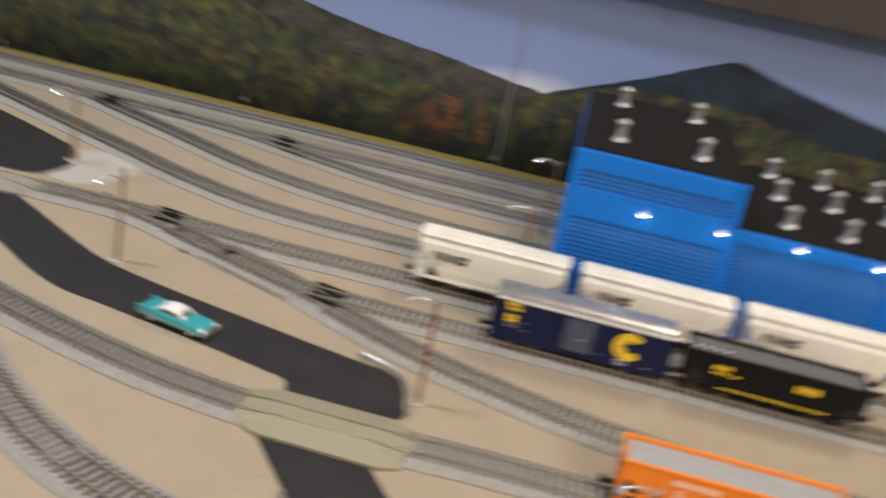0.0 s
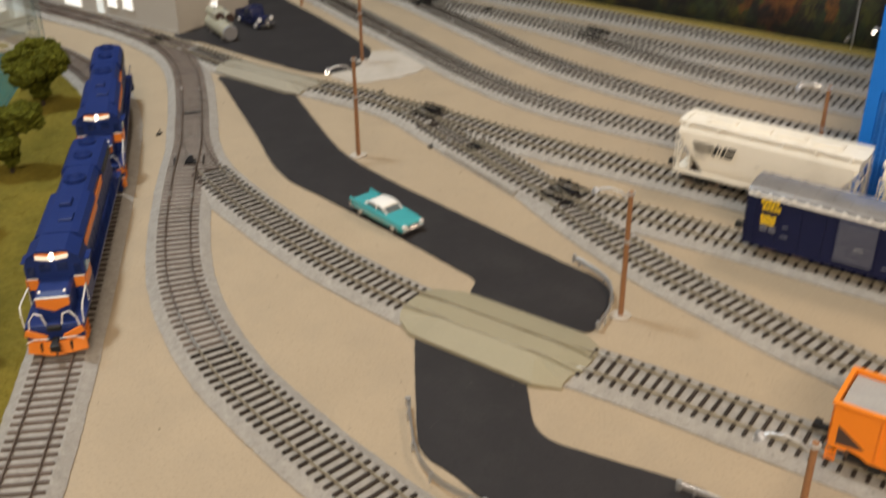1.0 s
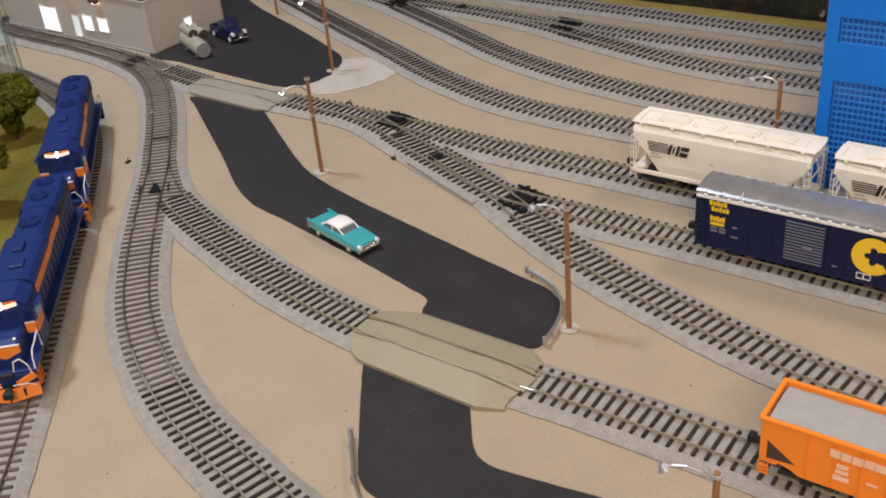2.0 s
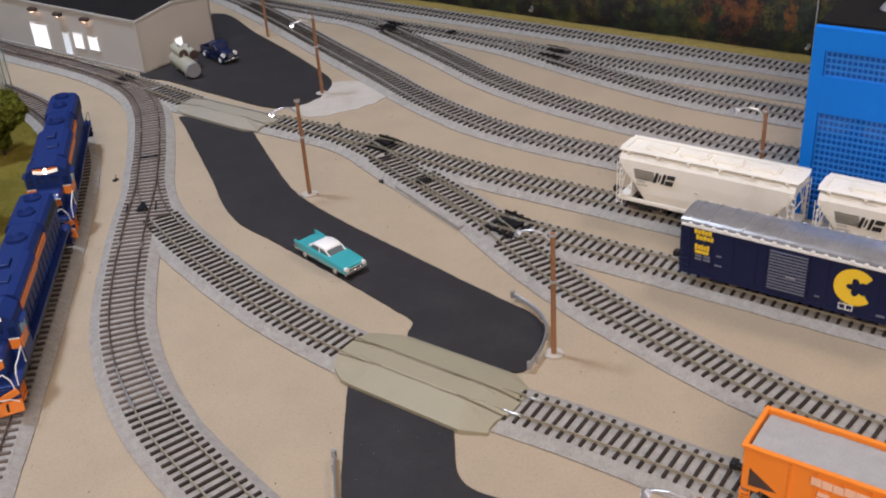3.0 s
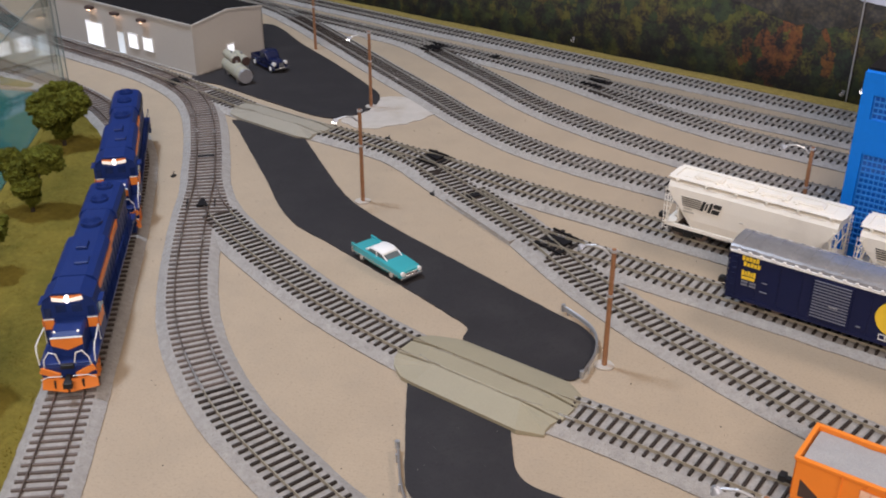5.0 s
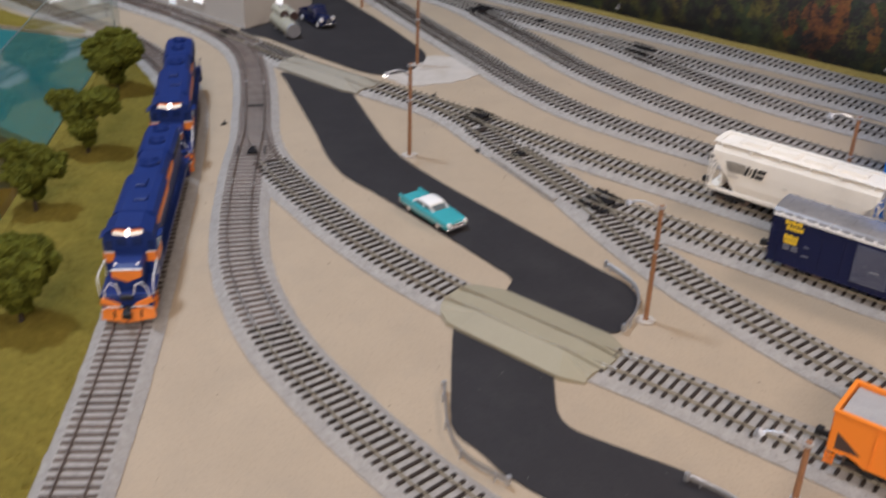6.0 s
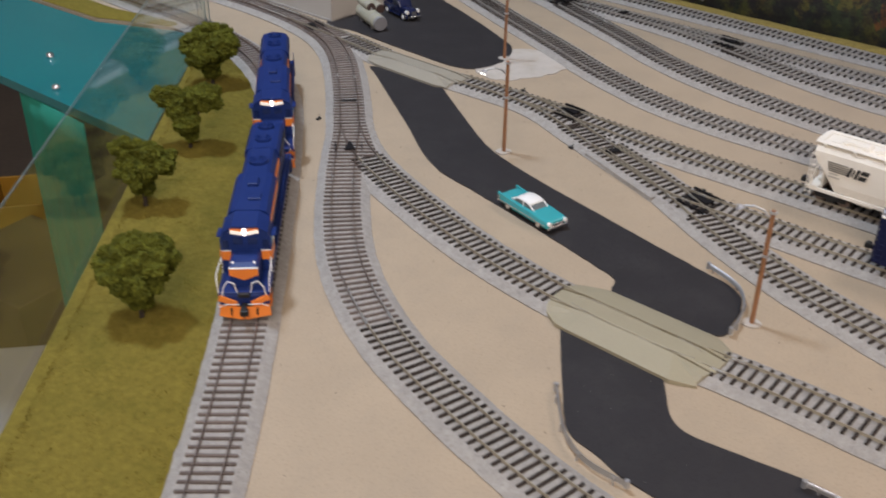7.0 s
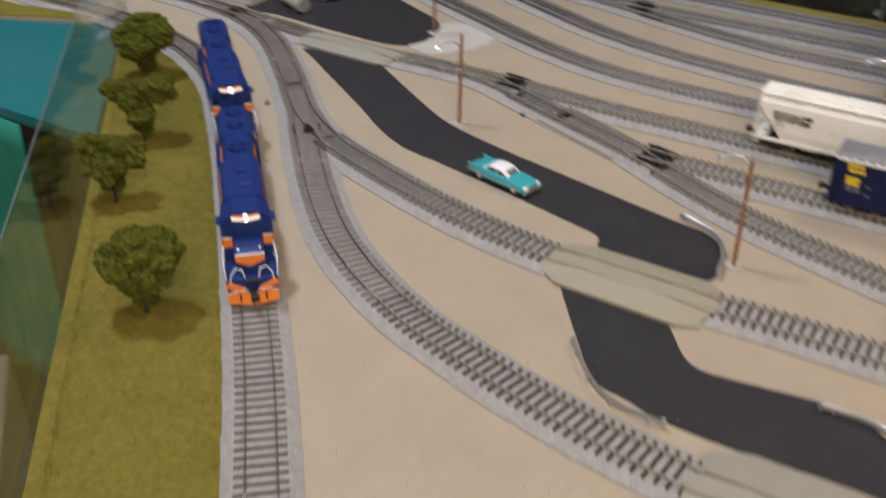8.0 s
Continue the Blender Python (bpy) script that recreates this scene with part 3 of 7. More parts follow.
part("panel", boxes((0.2, 0.006, 0.12, 3.0, 0.008, 0.30)), DARK_WOOD, backdrop)
picture("sky_print", [(-1.3, 0.262), (1.7, 0.262)], 0.0015, SKY)
picture("far_hill_print", ridge([(0.60, 0.0935), (0.634, 0.1095), (0.69, 0.1315), (0.756, 0.1575), (0.80, 0.1775), (0.845, 0.1965), (0.865, 0.1975),
                                 (0.90, 0.1875), (0.96, 0.1735), (1.044, 0.1575), (1.2, 0.1335), (1.7, 0.1235)], 0.0012, 1.0), 0.0010, FAR_HILL)
picture("dark_hill_print", ridge([(-1.3, 0.2035), (-0.5, 0.2235), (0.0, 0.2135), (0.2, 0.1755), (0.275, 0.1615), (0.306, 0.1565), (0.369, 0.1445), (0.431, 0.1355),
                                  (0.508, 0.1265), (0.585, 0.1145), (0.634, 0.1075), (0.70, 0.0835), (0.8, 0.0535)], 0.0014, 2.0), 0.0005, DARK_HILL)
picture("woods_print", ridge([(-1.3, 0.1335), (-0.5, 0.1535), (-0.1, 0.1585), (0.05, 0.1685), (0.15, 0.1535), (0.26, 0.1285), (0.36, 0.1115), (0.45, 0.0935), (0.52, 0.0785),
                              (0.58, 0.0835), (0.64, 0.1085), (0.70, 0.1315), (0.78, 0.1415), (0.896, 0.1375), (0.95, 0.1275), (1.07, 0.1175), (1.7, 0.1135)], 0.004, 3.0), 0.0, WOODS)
bm = boxes((0.592, -0.0012, 0.12, 0.0014, 0.0012, 0.262))
part("seam", bm, ZINC, backdrop, "pale joint between two printed sheets")
for s in (-0.11, 0.245, 0.587, 0.94):
    bm = rod(bmesh.new(), (s, -0.001, 0.0110), (s, -0.006, 0.0110), 0.0024, seg=12)
    rod(bm, (s, -0.006, 0.0110), (s, -0.010, 0.0120), 0.0012)
    box(bm, s + 0.002, -0.007, 0.0145, 0.0035, 0.002, 0.005, 0.0005)
    part("wing_nut", bm, CHROME, backdrop, "bright wing nut")
bm = boxes((0.2, -0.012, 0.305, 3.0, 0.05, 0.085), bevel=0.002)
val = part("valance", bm, DARK_WOOD)
val.matrix_world = backdrop.matrix_world
tagged(val, "dark brown wooden valance above the backdrop", "trim", kind="structure")
bm = tube(bmesh.new(), [(0.760, -0.006, 0.262), (0.760, -0.007, 0.235)] + [(0.7645 - 0.0045 * math.cos(a), -0.007, 0.235 - 0.0045 * math.sin(a)) for a in np.linspace(0, math.pi, 8)] + [(0.769, -0.007, 0.242)], 0.0007)
hook = part("hook", bm, GALV)
hook.matrix_world = backdrop.matrix_world
tagged(hook, "small bent wire hook hanging above the backdrop", "hook")

# ---------------------------------------------------------------- roads
ROAD = [(-0.397, 0.402), (-0.354, 0.391), (-0.324, 0.379), (-0.311, 0.366), (-0.290, 0.330), (-0.264, 0.284), (-0.241, 0.245), (-0.226, 0.224), (-0.209, 0.206), (-0.175, 0.175), (-0.136, 0.143),
        (-0.085, 0.101), (-0.040, 0.0645), (-0.016, 0.046), (-0.0065, 0.030), (-0.0078, 0.011), (-0.014, -0.006), (-0.0235, -0.022), (-0.098, 0.015), (-0.0945, 0.025), (-0.0965, 0.034), (-0.107, 0.0435), (-0.130, 0.063),
        (-0.158, 0.087), (-0.203, 0.124), (-0.232, 0.1475), (-0.261, 0.170), (-0.287, 0.205), (-0.313, 0.253), (-0.350, 0.318), (-0.386, 0.381)]
ROAD_LOW = [(-0.124, -0.034), (-0.092, -0.046), (-0.060, -0.060), (-0.0555, -0.068), (-0.0545, -0.080), (-0.052, -0.098), (-0.048, -0.117), (-0.040, -0.127), (-0.026, -0.133), (0.0, -0.142), (0.032, -0.153), (0.050, -0.166),
            (0.060, -0.186), (0.063, -0.210), (0.058, -0.238), (0.047, -0.232), (0.006, -0.212), (-0.029, -0.198), (-0.068, -0.177), (-0.090, -0.158), (-0.106, -0.145), (-0.113, -0.118),
            (-0.119, -0.084), (-0.1245, -0.050)]
PAD = [(-0.495, 0.535), (-0.449, 0.508), (-0.405, 0.480), (-0.357, 0.451), (-0.313, 0.427), (-0.285, 0.425), (-0.266, 0.445), (-0.257, 0.478), (-0.262, 0.506), (-0.285, 0.540),
       (-0.336, 0.605), (-0.40, 0.68), (-0.47, 0.765), (-0.52, 0.73), (-0.45, 0.62)]


def road_slab(name, pts, label, height=0.0011):
    line = [(p.x, p.y) for p in smoothed(spline(pts, 0.004, closed=True), 2)]
    line = [(x + 0.0006 * noise.noise((x * 120, y * 120, 5)), y + 0.0006 * noise.noise((x * 120, y * 120, 9))) for x, y in line]
    bm = slab(bmesh.new(), line, -0.003, height)
    return tagged(part(name, bm, ASPHALT), label, "road", kind="structure")


road_slab("road", ROAD, "narrow black painted road with soft edges")
road_slab("road", ROAD_LOW, "black painted road curving beyond the crossing")
road_slab("pavement", PAD, "black asphalt yard beside the grey shed")

# bare plaster patches
for pts, z in (([(-0.259, 0.494), (-0.231, 0.501), (-0.197, 0.491), (-0.187, 0.466), (-0.205, 0.430), (-0.245, 0.402), (-0.27, 0.405), (-0.288, 0.43), (-0.265, 0.45)], 0.0009),):
    line = [(p.x + 0.004 * noise.noise((p.x * 70, p.y * 70, 1)) + 0.002 * noise.noise((p.x * 260, p.y * 260, 2)), p.y + 0.004 * noise.noise((p.x * 70, p.y * 70, 4)) + 0.002 * noise.noise((p.x * 260, p.y * 260, 7))) for p in spline(pts, 0.004, closed=True)]
    tagged(part("plaster_patch", slab(bmesh.new(), line, -0.002, z), PLASTER), "thin pale plaster smear on the tan board", "patch", kind="structure")
# dark specks of dirt lying on the board
spots = []
for _ in range(420):
    x, y = rng.uniform(-0.42, 0.3), rng.uniform(-0.3, 0.7)
    spots.append((x, y, 0.0001))
tagged(crumbs("grit", BLACK_PLASTIC, spots, 0.0005), "scattered dark grit on the tan board", "grit", kind="stuff")

spots = [(rng.uniform(-0.108, -0.062), rng.uniform(-0.125, -0.075), 0.0010) for _ in range(12)] + [(rng.uniform(-0.09, 0.03), rng.uniform(-0.20, -0.15), 0.0010) for _ in range(5)]
tagged(crumbs("dust_speck", PLASTER, spots, 0.0003), "pale dust specks lying on the black road", "dust", kind="stuff")

# ---------------------------------------------------------------- tracks
TIE_STEP, HALF_GAUGE, TIE_HALF = 0.0071, 0.00875, 0.0150
TRACKS = {
    "a": TRACK0,
    "b": [(0.08, -0.30), (0.03, -0.275), (-0.03, -0.245), (-0.087, -0.211), (-0.119, -0.188), (-0.155, -0.159), (-0.190, -0.128), (-0.221, -0.099), (-0.249, -0.065), (-0.272, -0.032), (-0.297, 0.014),
          (-0.320, 0.074), (-0.333, 0.115), (-0.348, 0.165), (-0.361, 0.216), (-0.378, 0.268), (-0.400, 0.328), (-0.432, 0.405), (-0.468, 0.463),
          (-0.515, 0.508), (-0.570, 0.546), (-0.655, 0.592), (-0.727, 0.635), (-0.806, 0.690), (-0.90, 0.78), (-1.0, 0.90)],
    "c": [(-0.3895, 0.300), (-0.374, 0.253), (-0.352, 0.205), (-0.330, 0.172), (-0.298, 0.136), (-0.255, 0.093), (-0.203, 0.046), (-0.146, 0.004), (-0.081, -0.034),
          (-0.016, -0.062), (0.03, -0.084), (0.074, -0.107), (0.105, -0.123), (0.28, -0.213), (0.50, -0.325)],
    "d": [(-0.60, 0.5625), (-0.53, 0.520), (-0.452, 0.470), (-0.385, 0.424), (-0.315, 0.388), (-0.265, 0.365), (-0.216, 0.340), (-0.172, 0.318), (-0.120, 0.287),
          (-0.065, 0.256), (-0.010, 0.229), (0.050, 0.199), (0.184, 0.130), (0.45, -0.009), (0.75, -0.165)],
    "e": [(-0.265, 0.3665), (-0.225, 0.348), (-0.188, 0.320), (-0.143, 0.267), (-0.103, 0.223), (-0.065, 0.181), (-0.038, 0.163), (-0.003, 0.146), (0.04, 0.123), (0.093, 0.0965),
          (0.226, 0.0275), (0.45, -0.09), (0.75, -0.245)],
    "f": [(-0.125, 0.2475), (-0.10, 0.2185), (-0.072, 0.184), (-0.034, 0.127), (0.002, 0.079), (0.032, 0.045), (0.067, 0.010), (0.100, -0.022), (0.129, -0.047), (0.158, -0.068), (0.20, -0.096),
          (0.35, -0.18), (0.55, -0.285)],
    "g": [(-0.56, 0.885), (-0.50, 0.845), (-0.445, 0.790), (-0.384, 0.720), (-0.282, 0.594), (-0.207, 0.503), (-0.155, 0.438), (-0.091, 0.373), (-0.032, 0.332), (0.045, 0.292),
          (0.12, 0.254), (0.187, 0.218)],
    "h": [(-0.37, 0.768), (-0.315, 0.738), (-0.255, 0.695), (-0.198, 0.628), (-0.141, 0.555), (-0.087, 0.483), (-0.022, 0.421), (0.06, 0.362), (0.14, 0.314), (0.215, 0.276)],
    "i": [(-0.80, 1.01), (-0.60, 0.900), (-0.40, 0.786), (-0.317, 0.737), (-0.222, 0.686), (-0.112, 0.624), (-0.024, 0.573), (0.057, 0.527), (0.153, 0.477), (0.240, 0.431), (0.45, 0.318), (0.8, 0.13)],
    "j": [(-0.13, 0.6345), (-0.07, 0.595), (-0.012, 0.543), (0.053, 0.485), (0.122, 0.433), (0.20, 0.39), (0.268, 0.355)],
    "k": [(-0.80, 1.075), (-0.60, 0.966), (-0.326, 0.815), (-0.237, 0.766), (-0.009, 0.645), (0.134, 0.567), (0.249, 0.504), (0.50, 0.37), (0.80, 0.21)],
}
SHIFT = {"c": 0.0006, "d": 0.0022, "e": 0.0003, "f": 0.0050, "g": 0.005, "h": 0.0055, "i": 0.005, "j": 0.004, "k": 0.003}
# a little further from the aisle towards the right-hand end of some tracks
DRIFT = {"f": (0.05, 0.0025), "h": (-0.20, 0.0055), "i": (-0.05, 0.003)}


def settled(key, x, y):
    start, extra = DRIFT.get(key, (0.0, 0.0))
    off = SHIFT.get(key, 0.0) + extra * max(0.0, min(1.0, (x - start) / 0.12))
    return x + V.x * off, y + V.y * off


TRACKS = {k: [settled(k, x, y) for x, y in v] for k, v in TRACKS.items()}
LINES = {k: even(smoothed(spline(v, 0.003), 40), 0.003) for k, v in TRACKS.items()}
BRANCH = {"b": ("c", "d"), "d": ("e",), "e": ("f",), "i": ("h", "j", "g")}
PARENT = {b: a for a, bs in BRANCH.items() for b in bs}
BROWN = "ab"
JOINT = (-0.243, -0.068)


def nearest(line, p):
    q = min(line, key=lambda s: (s - p).length_squared)
    return q, (q - p).length


def tie_mesh(mat, width):
    bm = box(bmesh.new(), 0, 0, 0, width, 2 * TIE_HALF, 0.0019)
    bmesh.ops.bevel(bm, geom=[e for e in bm.edges if e.verts[0].co.z > 0 and e.verts[1].co.z > 0], offset=0.0003, segments=1, affect="EDGES")
    return finish("tie", bm, mat)


# the loop track changes from brown to black ties at a bright rail joint
NEAR_STRETCH = LINES["b"].index(nearest(LINES["b"], Vector(JOINT))[0])
TURNOUT_END = LINES["c"].index(nearest(LINES["c"], Vector((-0.330, 0.172)))[0])
TIES = {"brown": tie_mesh(TIE_BROWN, 0.0018), "black": tie_mesh(TIE_BLACK, 0.0020)}
track_things = {}
for order, (key, line) in enumerate(LINES.items()):
    drop = order * 0.00012
    top = 0.0048 - drop
    lab = "weathered brown model railway track on grey roadbed" if key in BROWN else "black tied model railway track with brass rails on grey roadbed"
    tr = thing("track", Matrix.Identity(4), lab, "track", "tracks of the yard")
    track_things[key] = tr
    bed = [p + Vector((-d.y, d.x)) * 0.0005 * noise.noise((p.x * 40, p.y * 40, order)) for p, (d, n) in zip(line, normals(line))]
    profile = [(-0.0223, -0.001), (-0.0228, 0.0010), (-0.0168, top - 0.0005), (-0.0158, top), (0.0158, top), (0.0168, top - 0.0005), (0.0228, 0.0010), (0.0223, -0.001)]
    rings = []
    for i, (p, (d, n)) in enumerate(zip(bed, normals(bed))):
        ring = []
        for k, (o, z) in enumerate(profile):
            r = 0.0 if 3 <= k <= 4 else 1.0
            jo = 0.0006 * noise.noise((p.x * 260, p.y * 260, k * 3.1 + order)) * r
            jz = 0.0003 * noise.noise((p.x * 330, p.y * 330, 40 + k * 2.7)) * (r if 0 < k < 7 else 0.0)
            ring.append((p.x + n.x * (o + jo), p.y + n.y * (o + jo), z + jz))
        rings.append(ring)
    part("roadbed", loft(bmesh.new(), rings), BALLAST, tr, "grey granular roadbed")
    rt = top + 0.0013
    rail_mat = RAIL_BROWN if key in BROWN else RAIL_BRASS if key in "cdef" else RAIL_SILVER
    for side in (-1, 1):
        o = side * HALF_GAUGE
        prof = [(o - 0.00036, rt - 0.0004), (o - 0.00036, rt + 0.0001), (o - 0.00018, rt + 0.0003), (o - 0.00018, rt + 0.0012), (o - 0.00028, rt + 0.0014), (o - 0.00028, rt + 0.0018),
                (o + 0.00028, rt + 0.0018), (o + 0.00028, rt + 0.0014), (o + 0.00018, rt + 0.0012), (o + 0.00018, rt + 0.0003), (o + 0.00036, rt + 0.0001), (o + 0.00036, rt - 0.0004)]
        if key == "b":
            # bright strips laid on the rail heads stand in for glints
            shine = [(o - 0.0004, rt + 0.0016), (o - 0.0004, rt + 0.0020), (o + 0.0004, rt + 0.0020), (o + 0.0004, rt + 0.0016)]
            part("rail_head", sweep(bmesh.new(), line[NEAR_STRETCH - 1:NEAR_STRETCH + 16], shine), JOINER, tr, "bright strip added for a rail glint")
            for a, b in (((-0.582, 0.556), (-0.530, 0.527)), ((-0.740, 0.645), (-0.672, 0.604))):
                i, k = sorted(line.index(nearest(line, Vector(q))[0]) for q in (a, b))
                part("rail_head", sweep(bmesh.new(), line[i:k + 1], shine), JOINER, tr, "bright strip added for rail polish and glint")
        cut = NEAR_STRETCH if key == "b" else TURNOUT_END if key == "c" else 0
        part("rail", sweep(bmesh.new(), line[cut:], prof), rail_mat, tr)
        if cut:
            part("rail", sweep(bmesh.new(), line[:cut + 1], prof), RAIL_BRASS if key == "b" else RAIL_BROWN, tr)


# a square-cut shoulder of roadbed beside the yard turnout
part("roadbed_shoulder", slab(bmesh.new(), [(-0.1437, 0.2360), (-0.0800, 0.1625), (-0.0590, 0.1810), (-0.1230, 0.2540)], -0.001, 0.0040), BALLAST, track_things["e"], "square-cut edge of the grey roadbed")


# ---------------------------------------------------------------- road crossings
def sheet(bm, rows, foot=-0.001):
    """Folded sheet through rows of equal length, with walls down to the foot round its rim."""
    grid = [[bm.verts.new(p) for p in row] for row in rows]
    for a, b in zip(grid, grid[1:]):
        for k in range(len(a) - 1):
            bm.faces.new((a[k], a[k + 1], b[k + 1], b[k]))
    rim = grid[0] + [g[-1] for g in grid[1:-1]] + grid[-1][::-1] + [g[0] for g in grid[-2:0:-1]]
    low = [bm.verts.new((v.co.x, v.co.y, foot)) for v in rim]
    for k in range(len(rim)):
        q = (k + 1) % len(rim)
        bm.faces.new((rim[k], rim[q], low[q], low[k]))
    return bm


def crossing(center, angle, length, near_w, far_w, label, paint=OLIVE):
    """Khaki ramps on both sides of a track and boards between its rails. x runs along the track, -y to the near side."""
    th = thing("road_crossing", pose(center[0], center[1], 0, 0, 0, angle), label, "crossing")
    h, L = 0.0084, length / 2
    # near ramp: high along the rail between two folded wings, low along the road with clipped corners
    part("near_ramp", sheet(bmesh.new(), [
        [(-L, -0.0094, 0.0060), (-L + 0.031, -0.0094, h), (L - 0.029, -0.0094, h), (L - 0.001, -0.0094, 0.0060)],
        [(-L + 0.002, -0.0150, 0.0056), (-L + 0.0305, -0.0097, h - 0.0001), (L - 0.0285, -0.0097, h - 0.0001), (L - 0.003, -0.0150, 0.0056)],
        [(-L + 0.0045, -0.0190, 0.0030), (-L + 0.030, -0.0102, h - 0.0004), (L - 0.028, -0.0102, h - 0.0004), (L - 0.0045, -0.0190, 0.0022)],
        [(-L + 0.0165, -near_w + 0.003, 0.0030), (-L + 0.0265, -near_w + 0.0015, 0.0034), (L - 0.019, -near_w, 0.0034), (L - 0.003, -near_w + 0.0075, 0.0018)]]), paint, th)
    part("far_ramp", sheet(bmesh.new(), [
        [(-L - 0.003, 0.0094, 0.0060), (-L + 0.016, 0.0094, h), (L - 0.016, 0.0094, h), (L + 0.001, 0.0094, 0.0060)],
        [(-L - 0.002, 0.0150, 0.0052), (-L + 0.017, 0.0100, h - 0.0002), (L - 0.018, 0.0100, h - 0.0002), (L + 0.000, 0.0150, 0.0052)],
        [(-L + 0.004, far_w - 0.010, 0.0036), (-L + 0.020, far_w - 0.004, 0.0040), (L - 0.022, far_w - 0.004, 0.0040), (L - 0.001, far_w - 0.012, 0.0032)],
        [(-L + 0.014, far_w - 0.004, 0.0020), (-L + 0.026, far_w, 0.0020), (L - 0.018, far_w, 0.0020), (L - 0.008, far_w - 0.006, 0.0020)]]), paint, th)
    part("centre_board", sheet(bmesh.new(), [[(x, y, z - (0.0005 if abs(y) > 0.0072 else 0)) for x, z in ((-L - 0.001, 0.0062), (-L + 0.018, h), (L - 0.018, h), (L + 0.001, 0.0062))]
                                             for y in (-0.0078, -0.0070, 0.0070, 0.0078)], 0.004), paint, th)
    # flangeway lips that flare away from the rails
    for sx, sy in ((-1, -1), (1, -1), (-1, 1), (1, 1)):
        bm = tube(bmesh.new(), [(sx * (L - 0.034), sy * 0.0074, h + 0.0001), (sx * (L - 0.024), sy * 0.0070, h + 0.0001), (sx * (L - 0.015), sy * 0.0046, h - 0.0002)], 0.0004, 6)
        part("flare_lip", bm, DUSTY, th)
    return th


# stretches of track boarded over at the road crossings
BOARDED = [((-0.0775, -0.0355), -27.5, 0.060), ((-0.345, 0.4035), -28.0, 0.058), ((-0.005, -0.258), -26.5, 0.058)]
crossing((-0.0775, -0.0350), -27.5, 0.126, 0.0295, 0.0345, "khaki painted road crossing ramped over the track")
crossing((-0.345, 0.4035), -28.0, 0.125, 0.024, 0.0215, "dusty khaki road crossing ramped over the track", DUSTY)
crossing((-0.005, -0.258), -26.5, 0.125, 0.030, 0.043, "dusty khaki ramp over the lower track", DUSTY)


# ---------------------------------------------------------------- railway vehicles
def wheel_truck(parent, x, wheelbase=0.0205, name="truck"):
    """Two axles, side frames and springs under a car; z = 0 is the rail head."""
    t = part(name, boxes((x, 0, 0.0065, wheelbase * 0.5, 0.016, 0.003), (x, 0.0115, 0.0055, wheelbase + 0.006, 0.0022, 0.0032), (x, -0.0115, 0.0055, wheelbase + 0.006, 0.0022, 0.0032),
                        (x, 0.0118, 0.0046, 0.006, 0.0026, 0.0055), (x, -0.0118, 0.0046, 0.006, 0.0026, 0.0055), bevel=0.0004), BLACK_PLASTIC, parent, "black cast truck frame")
    for dx in (-wheelbase / 2, wheelbase / 2):
        bm = bmesh.new()
        for s in (-1, 1):
            rod(bm, (x + dx, s * 0.0072, 0.0047), (x + dx, s * 0.0095, 0.0047), 0.0048, seg=18)
            rod(bm, (x + dx, s * 0.0066, 0.0047), (x + dx, s * 0.0073, 0.0047), 0.0056, seg=18)
        rod(bm, (x + dx, -0.009, 0.0047), (x + dx, 0.009, 0.0047), 0.0012)
        part("wheelset", bm, RAIL_BROWN, t)
    return t


def coupler(parent, x, s):
    bm = boxes((x + s * 0.004, 0, 0.0095, 0.009, 0.0035, 0.003), (x + s * 0.0095, 0.0008, 0.0095, 0.004, 0.0055, 0.0042), bevel=0.0005)
    return part("coupler", bm, BLACK_PLASTIC, parent)


def ladder(parent, pts, mat, rungs=6, width=0.0045, axis="x"):
    """A ladder on a side or end from a bottom and a top point."""
    a, b = Vector(pts[0]), Vector(pts[1])
    w = Vector((width / 2, 0, 0)) if axis == "x" else Vector((0, width / 2, 0))
    bm = bmesh.new()
    rod(bm, a - w, b - w, 0.0003, seg=6)
    rod(bm, a + w, b + w, 0.0003, seg=6)
    for k in range(rungs):
        p = a.lerp(b, (k + 0.5) / rungs)
        rod(bm, p - w, p + w, 0.0003, seg=6)
    return part("ladder", bm, mat, parent)


def on_rails(key, start, dist):
    """A pose on a track line: the point on it nearest to start, dist metres further on."""
    line = LINES[key]
    i = line.index(nearest(line, Vector(start))[0])
    j = max(0, min(len(line) - 2, i + int(round(dist / 0.003))))
    p, d = line[j], (line[min(j + 6, len(line) - 1)] - line[max(j - 6, 0)]).normalized()
    return p, math.degrees(math.atan2(d.y, d.x))


RAIL_TOP = 0.0082


